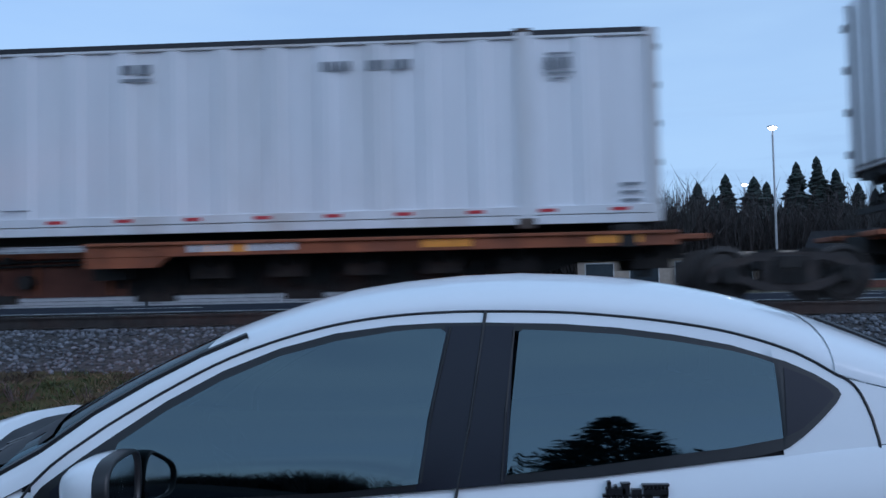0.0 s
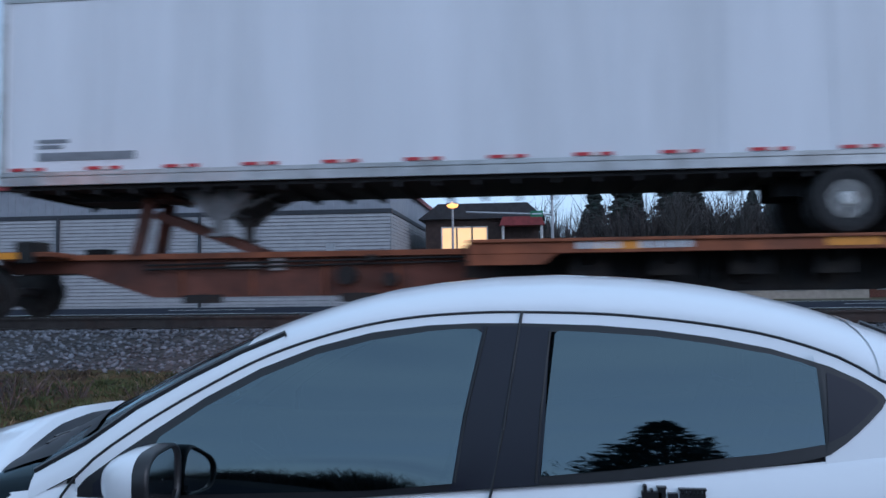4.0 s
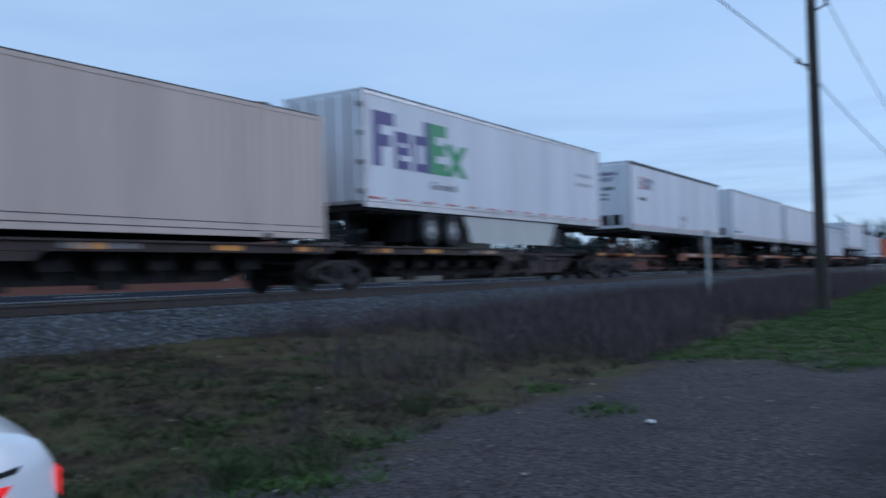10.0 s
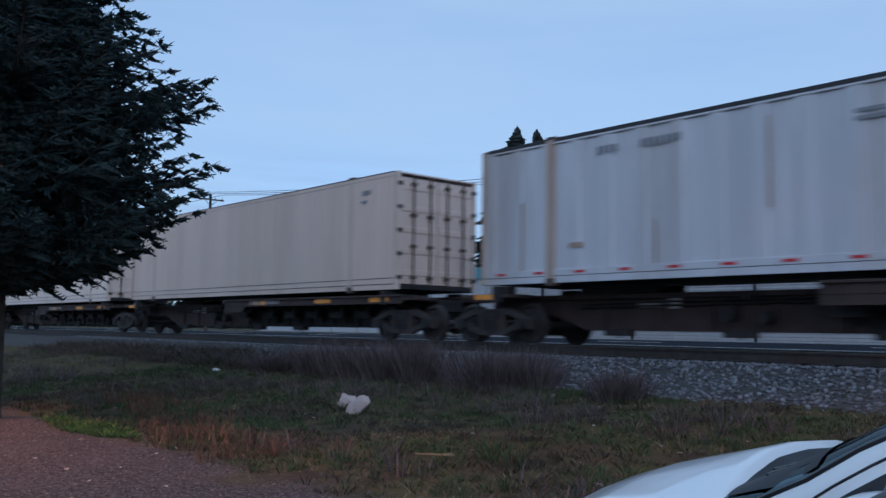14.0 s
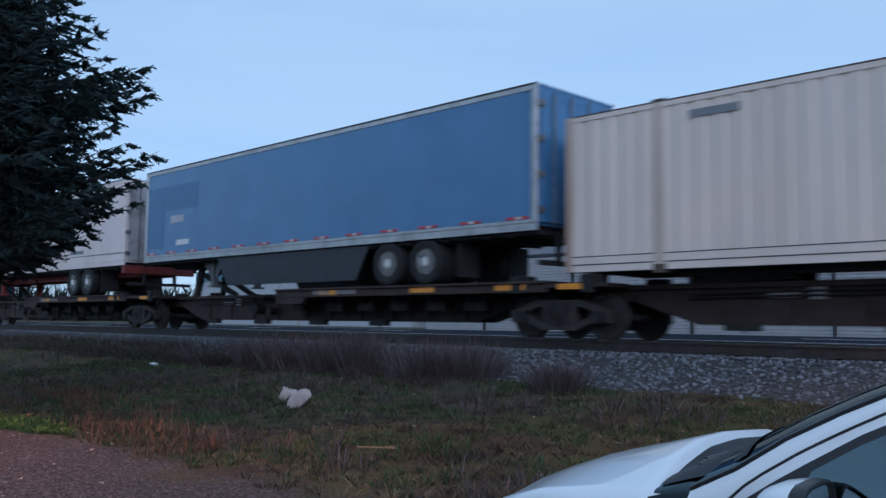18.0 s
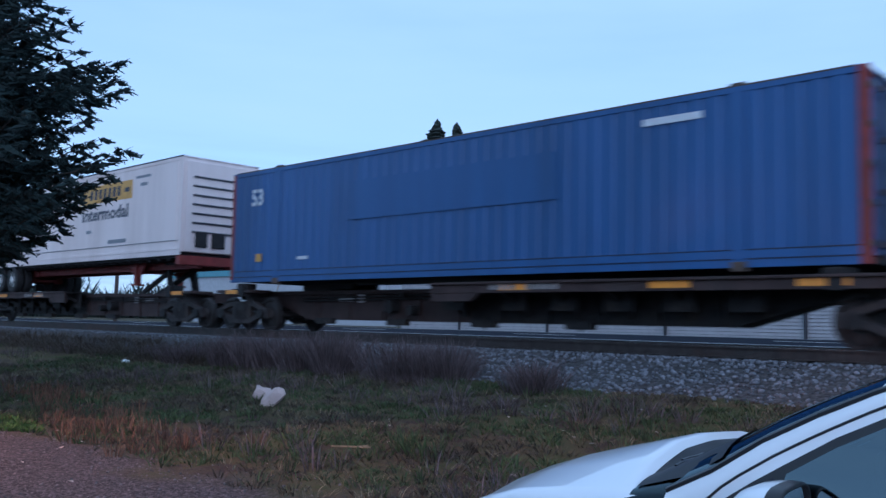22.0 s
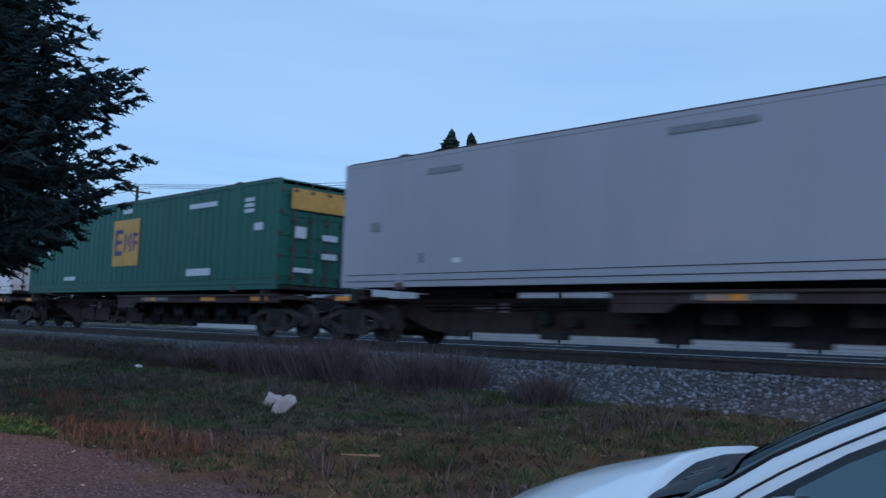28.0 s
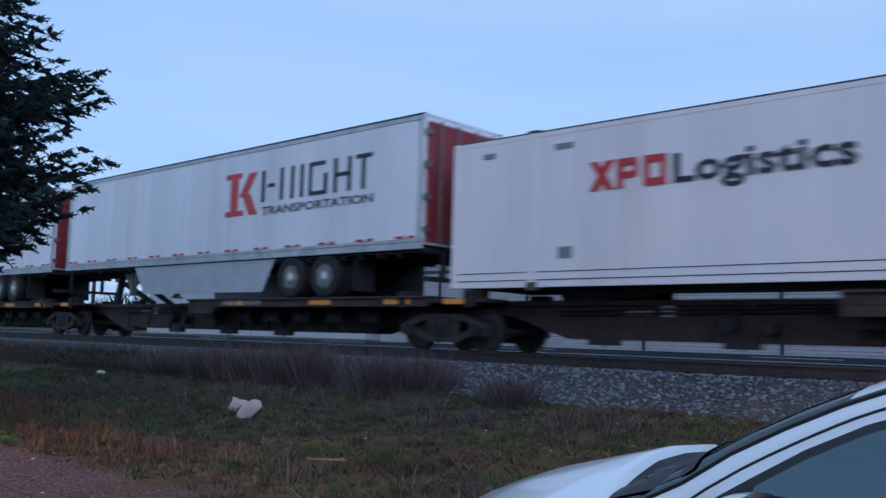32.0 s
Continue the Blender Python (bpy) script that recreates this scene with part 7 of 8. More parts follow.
# weeds between the shoulder and the ballast
rw = random.Random(31)
brown, straw, rust, grass, dead = [], [], [], [], []
for _ in range(2600):
    x = rw.uniform(9, 62)
    y = rw.uniform(4.6, 10.8)
    dens = noise.noise((x * 0.16, y * 0.3, 2)) + 0.4 * step(11, 17, x)
    if dens < 0.02:
        continue
    brown.append((x, y, ground_z(x, y), rw.uniform(0.35, 0.95) * (0.7 if y > 9 else 1.0), rw.uniform(0.25, 0.6)))
for _ in range(900):
    x, y = rw.uniform(-34, 9), rw.uniform(5.2, 10.9)
    if noise.noise((x * 0.35, y * 0.5, 4)) < 0.1:
        continue
    brown.append((x, y, ground_z(x, y), rw.uniform(0.12, 0.38), rw.uniform(0.15, 0.35)))
tufts = []
for bx, by, bh, br in ((-16.2, 10.6, 0.7, 0.6), (-15.0, 10.7, 0.85, 0.7), (-13.5, 10.7, 0.95, 0.8), (-12.6, 10.7, 0.85, 0.7), (-11.0, 10.6, 0.8, 0.8), (-10.1, 10.6, 0.75, 0.7), (-8.0, 10.5, 0.5, 0.5), (-18.0, 10.4, 0.5, 0.6)):
    for _ in range(5):
        tufts.append((bx + rw.uniform(-0.4, 0.4), by + rw.uniform(-0.25, 0.25), ground_z(bx, by), bh * rw.uniform(0.75, 1.15), br * 0.85))
thicket("weed_tufts", tufts, DRYWEED, "tall feathery dry weed tufts at the foot of the ballast", "weeds", n=120, thin=0.006, droop=0.8)
for _ in range(2600):
    x, y = rw.uniform(-34, 40), rw.uniform(4.5, 10.6)
    (straw if rw.random() < 0.35 else grass if x < 2 or rw.random() < 0.3 else dead).append((x, y, ground_z(x, y), rw.uniform(0.05, 0.17), rw.uniform(0.08, 0.22)))
verge = []
for _ in range(9000):
    x, y = rw.uniform(-22, 9), rw.uniform(4.4, 10.8)
    k = noise.noise((x * 0.7, y * 0.9, 6)) + rw.uniform(-0.25, 0.25)
    if y < 4.9 and rw.random() < 0.5:
        continue
    (grass if k > 0.05 else straw if k > -0.08 else dead).append((x, y, ground_z(x, y), rw.uniform(0.03, 0.1), rw.uniform(0.08, 0.2)))
# moss and clover patches along the edge of the gravel
for gx, gy, gr in ((5.85, 6.1, 0.5), (10.8, 8.2, 0.6), (7.7, 6.9, 0.35), (12.0, 7.2, 0.5), (5.0, 4.1, 0.5), (6.4, 4.6, 0.35), (8.7, 3.35, 0.3), (4.5, 4.2, 0.45), (5.3, 5.0, 0.4), (10.0, 4.6, 0.3)):
    for _ in range(int(70 * gr)):
        a, k = rw.random() * 6.283, gr * math.sqrt(rw.random())
        x, y = gx + 1.5 * k * math.cos(a), gy + k * math.sin(a)
        verge.append((x, y, ground_z(x, y), rw.uniform(0.03, 0.09), rw.uniform(0.1, 0.2)))
for _ in range(9000):
    x, y = rw.uniform(12.5, 70), rw.uniform(-0.2, 4.7)
    if y < 0.2 + 0.02 * (x - 13) + 0.8 * noise.noise((x * 0.4, 0, 8)) or x < 13.5 + 2.0 * noise.noise((y * 0.8, 3, 1)):
        continue
    verge.append((x, y, ground_z(x, y), rw.uniform(0.04, 0.1), rw.uniform(0.12, 0.3)))
for _ in range(150):
    x, y = rw.choice(((-10.3, 5.1), (-9.3, 5.0), (-11.3, 5.3), (-13.8, 6.0), (-15.1, 6.1), (-12.4, 5.6)))
    x, y = x + rw.gauss(0, 0.5), y + rw.gauss(0, 0.3)
    rust.append((x, y, ground_z(x, y), rw.uniform(0.06, 0.24), rw.uniform(0.12, 0.26)))
for gx, gy in ((4.6, 4.5), (4.9, 4.7), (5.2, 4.4), (-6.6, 6.5), (-6.3, 6.4), (7.9, 5.2)):
    grass += [(gx + rw.uniform(-0.2, 0.2), gy + rw.uniform(-0.15, 0.15), ground_z(gx, gy), 0.28, 0.2) for _ in range(5)]
for _ in range(900):
    x, y = rw.uniform(-36, -17), rw.uniform(10.2, 12.0)
    z = max(ground_z(x, y), float(np.interp(y, ys, zs)))
    dead.append((x, y, z, rw.uniform(0.08, 0.3), rw.uniform(0.2, 0.4)))
for _ in range(260):
    a, k = rw.random() * 6.283, math.sqrt(rw.random())
    x, y = -12.6 + 1.5 * k * math.cos(a), 4.5 + 0.3 * k * math.sin(a)
    verge.append((x, y, ground_z(x, y), rw.uniform(0.03, 0.09), rw.uniform(0.1, 0.2)))
thicket("dry_weeds", brown, DRYWEED, "dense dry brown weeds along the ballast", "weeds", n=22, thin=0.0045, droop=1.1)
thicket("dead_grass", dead, DEADGRASS, "flattened dull brown dead grass", "grass", n=12, thin=0.006, droop=1.5)
thicket("straw_grass", straw, STRAW, "pale dead straw in the grass", "grass", n=10, thin=0.005, droop=1.2)
thicket("rusty_weeds", rust, RUSTWEED, "rust-brown dock stems", "weeds", n=14, thin=0.007)
VERGE = material("bright_verge_grass", (0.062, 0.115, 0.022), 0.9, 0, 0.35, 3, island=True)
thicket("verge_grass", verge, VERGE, "bright green short grass along the verge", "grass", n=8, thin=0.010, droop=1.0)
thicket("green_grass", grass, GRASS, "short green grass and moss tufts", "grass", n=13, thin=0.006, droop=1.0)
vs, fs = [], []
for _ in range(900):
    x, y = rw.uniform(-22, 26), rw.uniform(1.0, 10.6)
    z, a, s = ground_z(x, y) + 0.012, rw.random() * 6.28, rw.uniform(0.012, 0.04)
    b = len(vs)
    for k in range(5):
        t = a + 6.283 * k / 5
        vs.append((x + s * math.cos(t), y + s * 0.7 * math.sin(t), z + rw.uniform(0, 0.02)))
    fs.append((b, b + 1, b + 2, b + 3, b + 4))
tagged(soup("fallen_leaves", vs, fs, PALELEAF), "pale fallen leaves and litter on the ground", "leaves", kind="stuff")
pl, sz = [], []
for _ in range(26000):
    x, y = rw.uniform(-16, 20), rw.uniform(-1.1, 5.2)
    if (y > 4.4 and rw.random() < 0.6) or (y < 1.1 and rw.random() < 0.4):
        continue
    pl.append((x, y, ground_z(x, y) + 0.002))
    sz.append(rw.uniform(0.005, 0.009) if rw.random() < 0.75 else rw.uniform(0.009, 0.018))
GRAVELSTONE = material("gravel_stone", (0.12, 0.102, 0.098), 0.9, 0, 0.3, 9, island=True)
stones("shoulder_gravel", pl, sz, GRAVELSTONE, "small crushed gravel on the shoulder")

# pale broken boulder pieces in the grass
ROCK = material("pale_rock", (0.46, 0.37, 0.345), 0.85, 0, 0.2, 6, 0.5, 12, stain=(0.3, 0.24, 0.22), stain_scale=3)
for x, y, sx, sy, sz2, tilt, rot, seed in ((-11.22, 7.92, 0.15, 0.11, 0.11, -20, 30, 3), (-10.62, 7.62, 0.20, 0.11, 0.10, 40, 44, 8)):
    bm = bmnew()
    bmesh.ops.create_icosphere(bm, subdivisions=2, radius=1)
    for v in bm.verts:
        k = 1 + 0.5 * noise.noise(v.co * 1.1 + Vector((seed, 0, 0))) + 0.15 * noise.noise(v.co * 3 + Vector((0, seed, 0)))
        v.co = Vector((math.copysign(abs(v.co.x) ** 0.8, v.co.x) * sx, math.copysign(abs(v.co.y) ** 0.8, v.co.y) * sy, math.copysign(abs(v.co.z) ** 0.7, v.co.z) * sz2)) * k
    rock = part("rock", bm, ROCK)
    rock.matrix_basis = pose(x, y, ground_z(x, y) + 0.09, 0, -tilt, rot)
    tagged(rock, "pale broken rock lying in the grass", "rock", "rocks in the grass")
bm = bmnew()
beam(bm, (0, 0, 0), (0.55, 0.05, 0.04), 0.02, 0.015)
beam(bm, (0.3, 0.03, 0.02), (0.42, 0.14, 0.04), 0.012, 0.01)
st = part("stick", bm, STRAW)
st.location = (-7.4, 6.1, ground_z(-7.4, 6.1) + 0.02)
tagged(st, "pale dry stick lying in the grass", "stick")
for x, y, s in ((15.6, 7.9, 0.09), (8.1, 2.7, 0.06), (-19.3, 9.8, 0.16)):
    bm = bmnew()
    bmesh.ops.create_icosphere(bm, subdivisions=1, radius=1)
    for v in bm.verts:
        v.co = Vector((v.co.x * s, v.co.y * s * 0.6, v.co.z * s * 0.35)) * (1 + 0.4 * noise.noise(v.co * 2 + Vector((x, 0, 0))))
    li = part("litter", bm, WHITETAPE)
    li.location = (x, y, ground_z(x, y) + 0.02)
    tagged(li, "scrap of white litter on the ground", "litter", "litter by the track")

# ---- posts, poles and wires ----
POLEWOOD = material("pole_wood", (0.06, 0.048, 0.042), 0.9, 0, 0.35, 5, 0.4, 20, stain=(0.1, 0.08, 0.07), stain_scale=2, streak=True)
GALV = material("galvanised_steel", (0.4, 0.4, 0.41), 0.5, 0.5, 0.15, 6)
POSTWHITE = material("weathered_white_post", (0.55, 0.55, 0.54), 0.7, 0, 0.25, 5, stain=(0.3, 0.28, 0.26), stain_scale=2)
WIRE = material("black_wire", (0.02, 0.02, 0.022), 0.7, 0, 0.1, 5)
LAMPON = material("warm_lamp_glow", (1.0, 0.85, 0.65), 0.3, 0, 0.05, 3, emit=(1.0, 0.72, 0.42), power=14.0)
LAMPCOOL = material("cool_lamp_glow", (1.0, 0.95, 0.9), 0.3, 0, 0.05, 3, emit=(1.0, 0.86, 0.68), power=12.0)
SODIUM = material("sodium_lamp_glow", (1.0, 0.6, 0.2), 0.3, 0, 0.05, 3, emit=(1.0, 0.4, 0.07), power=1.8)

bm = bmnew()
box(bm, -0.125, -0.06, -0.1, 0.125, 0.06, 2.5, 0.01)
mark = part("mile_post", bm, POSTWHITE)
mark.matrix_basis = pose(31.5, 8.25, ground_z(31.5, 8.25), 0, 0, 20)
tagged(mark, "weathered white wooden marker post beside the track", "post")
bars("post_mark", [(-0.06, 1.9 - i * 0.24, 0.12, 0.14) for i in range(4)], GREYINK, mark, -0.063, "worn dark marks")


def utility_pole(at, height, arms, label, radius=0.16, gear=True, lamp=0, face=0.0):
    pole = thing("utility_pole", pose(*at, 0, 0, face), label, "utility pole", "wooden utility poles")
    bm = bmnew()
    tube(bm, (0, 0, -0.2), (0, 0, height), radius, radius * 0.68, seg=12)
    part("pole", bm, POLEWOOD, pole)
    for z in arms:
        bm = bmnew()
        box(bm, -0.06, -1.25, z - 0.06, 0.06, 1.25, z + 0.06)
        beam(bm, (0.08, -0.7, z), (0.08, 0, z - 0.55), 0.03, 0.04)
        beam(bm, (0.08, 0.7, z), (0.08, 0, z - 0.55), 0.03, 0.04)
        arm = part("cross_arm", bm, POLEWOOD, pole)
        for y in (-1.1, -0.45, 0.45, 1.1):
            bm = bmnew()
            lathe(bm, [(0.03, z + 0.06), (0.06, z + 0.12), (0.04, z + 0.16), (0.055, z + 0.2), (0.0001, z + 0.25)], 8, "Z", (0, y, 0))
            part("insulator", bm, GALV, arm)
    if gear:
        bm = bmnew()
        tube(bm, (0.2, 0.25, height * 0.72), (0.2, 0.25, height * 0.72 + 0.8), 0.2, seg=12)
        part("transformer", bm, GALV, pole)
    if lamp:
        bm = bmnew()
        pts = [(0, 0, lamp), (0, -1.2, lamp + 0.45), (0, -2.6, lamp + 0.55), (0, -3.4, lamp + 0.45)]
        for a, b in zip(pts, pts[1:]):
            tube(bm, a, b, 0.045, seg=6)
        arm = part("lamp_arm", bm, GALV, pole)
        bm = bmnew()
        box(bm, -0.12, -3.9, lamp + 0.38, 0.12, -3.3, lamp + 0.5, 0.04)
        part("lamp_head", bm, GALV, arm)
    return pole


POLES = [((29.7, 4.3), 12.5, (), 0), ((69.0, 2.65), 12.0, (10.6, 11.5), 6.6), ((104.5, -11.6), 12.4, (11.9,), 0), ((130, -8.5), 9.6, (9.3, 8.3), 0), ((99.8, 5.7), 8.2, (), 0)]
for (x, y), h, arms, lamp in POLES:
    utility_pole((x, y, ground_z(x, y)), h - (ground_z(x, y) if h > 9 else 0), arms, "tall brown wooden utility pole beside the road", 0.2 if x < 40 else 0.17, x > 40 and h > 9, lamp, 0)
utility_pole((-71, 35, 0.7), 12.2, (11.7,), "wooden utility pole with a grey transformer", 0.17, True)
for z, sg in ((7.65, 1), (9.35, -1)):
    bm = bmnew()
    tube(bm, (0.0, sg * 0.15, z), (0.0, sg * 0.5, z + 0.15), 0.03, seg=6)
    lathe(bm, [(0.03, 0), (0.07, 0.05), (0.04, 0.1), (0.07, 0.15), (0.0001, 0.2)], 8, "Z", (0, sg * 0.45, z + 0.1))
    br = part("insulator_bracket", bm, POLEWOOD)
    br.location = (29.7, 4.3, ground_z(29.7, 4.3))
    tagged(br, "small insulator bracket on the wooden pole", "bracket", "brackets on the pole")


def wire(a, b, sag, r=0.014, n=14):
    pts = []
    for i in range(n + 1):
        k = i / n
        p = Vector(a).lerp(Vector(b), k)
        pts.append(p - Vector((0, 0, sag * 4 * k * (1 - k))))
    bm = bmnew()
    for p, q in zip(pts, pts[1:]):
        tube(bm, p, q, r, seg=4, caps=False)
    return tagged(part("overhead_wire", bm, WIRE), "thin black overhead wire between poles", "wire", "overhead wires")


P1, P2, P3, P4 = (29.7, 4.3), (69.0, 2.65), (104.5, -11.6), (130, -8.5)
wire((P1[0], P1[1] + 0.45, 7.95), (P2[0], P2[1], 6.4), 0.5, 0.025)
wire((P1[0], P1[1] - 0.45, 9.65), (P2[0], P2[1] - 0.5, 7.2), 0.8, 0.018)
wire((P1[0], P1[1] + 0.5, 7.95), (-10, 9.4, 10.6), 0.1, 0.025)
for dy in (-1.1, -0.4, 0.4, 1.1):
    wire((P2[0], P2[1] + dy, 11.8), (P3[0], P3[1] + dy, 12.2), 0.6)
    wire((P2[0], P2[1] + dy, 10.9), (P4[0], P4[1] + dy, 9.6), 0.8)
wire((P2[0], P2[1], 6.5), (P3[0], P3[1], 7.6), 0.5, 0.03)
wire((P2[0], P2[1], 6.3), (P4[0], P4[1], 6.6), 0.8, 0.03)
wire((P2[0], P2[1], 11.0), (76, 7.0, 1.4), 0.0, 0.02)
wire((P2[0], P2[1], 10.0), (74, 6.0, 1.3), 0.0, 0.02)
for dy in (-1.1, 0.0, 1.1):
    wire((-71, 35 + dy, 12.9), (-5, 52 + dy, 12.4), 1.1, 0.02)
    wire((-71, 35 + dy, 12.9), (-150, 20 + dy, 12.6), 1.1, 0.02)

# level crossing ahead: signal with two red lights, white barrier stand
REDLIT = material("lit_red_signal", (0.8, 0.03, 0.02), 0.3, 0, 0.05, 3, emit=(1.0, 0.05, 0.03), power=9.0)
sig = thing("crossing_signal", pose(84.7, 6.6, ground_z(84.7, 6.6)), "railway crossing signal with lit red lamps", "signal")
bm = bmnew()
tube(bm, (0, 0, 0), (0, 0, 3.85), 0.07, seg=8)
part("mast", bm, GALV, sig)
bm = bmnew()
beam(bm, (0, -0.8, 3.05), (0, 0.8, 3.75), 0.03, 0.2)
beam(bm, (0, -0.8, 3.75), (0, 0.8, 3.05), 0.03, 0.2)
part("crossbuck", bm, POSTWHITE, sig)
for y, z in ((-0.4, 2.2), (0.15, 2.2), (-0.4, 1.55), (0.1, 1.6)):
    bm = bmnew()
    tube(bm, (-0.06, y, z), (0.05, y, z), 0.2, seg=14)
    lamp = part("signal_lamp", bm, DARKFRAME, sig)
    bm = bmnew()
    tube(bm, (-0.075, y, z), (-0.062, y, z), 0.11, seg=14)
    part("lens", bm, REDLIT, lamp, "lit red lens")
gate = thing("crossing_gate", pose(82.5, 7.6, ground_z(82.5, 7.6)), "white lattice crossing gate stand beside the track", "gate")
for a, b in (((0, -0.7, 0), (0, -0.3, 1.7)), ((0, 0.7, 0), (0, 0.4, 1.7)), ((0, -0.3, 1.7), (0, 0.4, 1.7)), ((0, -0.55, 0.8), (0, 0.6, 0.8))):
    bm = bmnew()
    beam(bm, a, b, 0.07, 0.07)
    part("rail", bm, POSTWHITE, gate)
bm = bmnew()
tube(bm, (0, 0, -0.1), (0, 0, 2.6), 0.035, seg=8)
sign = part("sign_post", bm, GALV)
sign.location = (74.5, 2.4, ground_z(74.5, 2.4))
tagged(sign, "road sign seen from behind on a steel post", "sign")
bm = bmnew()
prism(bm, [(-0.42, 2.3), (0, 1.95), (0.42, 2.3), (0.36, 2.75), (-0.36, 2.75)], -0.01, 0.01)
plate = part("sign_plate", bm, GALV, sign)
plate.rotation_euler = (0, 0, radians(90))


def street_lamp(at, height, reach, glow, label, face=0.0, pole_r=0.09, mast=None):
    lamp = thing("street_lamp", pose(*at, 0, 0, face), label, "street lamp", "street lamps")
    bm = bmnew()
    tube(bm, (0, 0, -0.2), (0, 0, height - (0.9 if reach else 0)), pole_r, pole_r * 0.7, seg=10)
    part("pole", bm, GALV, lamp)
    if reach:
        bm = bmnew()
        pts = [(0, 0, height - 1.0), (-reach * 0.4, 0, height - 0.3), (-reach * 0.75, 0, height), (-reach, 0, height + 0.02)]
        for a, b in zip(pts, pts[1:]):
            tube(bm, a, b, 0.05, seg=6)
        part("arm", bm, GALV, lamp)
    bm = bmnew()
    box(bm, -reach - 0.35, -0.18, height - 0.02, -reach + 0.3, 0.18, height + 0.1, 0.04)
    head = part("lamp_head", bm, GALV, lamp)
    bm = bmnew()
    bmesh.ops.create_uvsphere(bm, u_segments=12, v_segments=8, radius=0.22, matrix=Matrix.Translation((-reach, 0, height - 0.05)) @ Matrix.Diagonal((1.5, 1, 0.8, 1)))
    part("lens", bm, glow, head, "glowing lamp lens")
    return lamp


def at_az(az, d, z=0.7):
    return (-d * math.sin(radians(az)), d * math.cos(radians(az)), z)


street_lamp(at_az(-17.6, 70), 12.3, 0.0, LAMPCOOL, "tall car park lamp with a lit head")
street_lamp(at_az(-15.9, 108), 12.2, 0.0, LAMPCOOL, "tall car park lamp with a lit head")
street_lamp(at_az(-32, 90), 11.0, 0.0, LAMPCOOL, "tall car park lamp with a lit head")
street_lamp(at_az(-40, 96), 10.0, 0.0, LAMPCOOL, "tall car park lamp with a lit head")
signal_mast = street_lamp((0.7, 43.5, 0.72), 7.6, 2.2, SODIUM, "signal mast with a lit lamp and a green sign")
bm = bmnew()
tube(bm, (0, 0, 4.6), (-4.2, 0, 4.8), 0.05, seg=8)
arm = part("mast_arm", bm, GALV, signal_mast)
bm = bmnew()
box(bm, -1.05, -0.05, 4.5, -0.45, -0.02, 4.8)
board = part("sign_board", bm, material("green_sign", (0.02, 0.16, 0.08), 0.5, 0, 0.1, 4), arm, "green street sign")
bars("sign_bar", [(-0.98, 4.62, 0.46, 0.06)], PALEINK, arm, -0.055, "pale bar of writing")
street_lamp((-4.8, 50.0, 0.7), 5.9, 0.0, SODIUM, "low sodium lamp beside the diner")
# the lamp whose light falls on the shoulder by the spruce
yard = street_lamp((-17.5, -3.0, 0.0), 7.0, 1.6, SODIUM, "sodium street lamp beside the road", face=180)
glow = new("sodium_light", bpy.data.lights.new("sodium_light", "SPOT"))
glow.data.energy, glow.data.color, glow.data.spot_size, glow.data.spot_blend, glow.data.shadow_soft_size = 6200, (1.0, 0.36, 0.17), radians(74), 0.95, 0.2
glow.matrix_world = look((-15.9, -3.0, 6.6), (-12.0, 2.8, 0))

# ---- buildings ----
LAPGREY = material("pale_lap_siding", (0.34, 0.335, 0.345), 0.7, 0, 0.1, 2, 0.05, 10)
UPGREY = material("grey_vertical_siding", (0.27, 0.28, 0.31), 0.7, 0, 0.1, 2, 0.05, 10)
TRIMDARK = material("dark_trim", (0.03, 0.032, 0.04), 0.6, 0, 0.2, 4)
TRIMRED = material("red_roof_edge", (0.22, 0.03, 0.03), 0.55, 0, 0.2, 4)
WHITEWALL = material("white_building_wall", (0.42, 0.44, 0.47), 0.7, 0, 0.08, 2, 0.05, 8)
TEAL = material("teal_metal_fascia", (0.12, 0.30, 0.36), 0.5, 0.1, 0.1, 3)
BRICK = material("red_brick_wall", (0.26, 0.105, 0.075), 0.85, 0, 0.3, 9, 0.4, 25)
TANWALL = material("tan_stucco", (0.40, 0.33, 0.27), 0.85, 0, 0.12, 3, 0.1, 20)
DARKGLASS = material("dark_window_glass", (0.03, 0.04, 0.05), 0.08, 0, 0.1, 3, coat=0.5)
LITGLASS = material("lit_window", (0.9, 0.7, 0.4), 0.4, 0, 0.1, 2, emit=(1.0, 0.55, 0.16), power=0.7)
# emission stands in for lamp light on the porch wall
ORANGELIT = material("glowing_porch_panel", (0.9, 0.5, 0.2), 0.5, 0, 0.1, 2, emit=(1.0, 0.42, 0.08), power=0.7)
ROOFDARK = material("dark_roof", (0.035, 0.035, 0.04), 0.8, 0, 0.25, 4)
HOUSEGREY = material("grey_house_siding", (0.085, 0.088, 0.1), 0.75, 0, 0.1, 3)


def window(parent, x, y, z, w, h, glass=DARKGLASS, wall=None):
    """A framed window on a wall that faces -y."""
    bm = bmnew()
    box(bm, x - w / 2 - 0.08, y - 0.06, z - 0.08, x + w / 2 + 0.08, y + 0.02, z)
    box(bm, x - w / 2 - 0.08, y - 0.06, z + h, x + w / 2 + 0.08, y + 0.02, z + h + 0.08)
    box(bm, x - w / 2 - 0.08, y - 0.06, z, x - w / 2, y + 0.02, z + h)
    box(bm, x + w / 2, y - 0.06, z, x + w / 2 + 0.08, y + 0.02, z + h)
    wd = part("window", bm, POSTWHITE, parent)
    bm = bmnew()
    box(bm, x - w / 2, y - 0.02, z, x + w / 2, y + 0.01, z + h)
    part("pane", bm, glass, wd)
    return wd


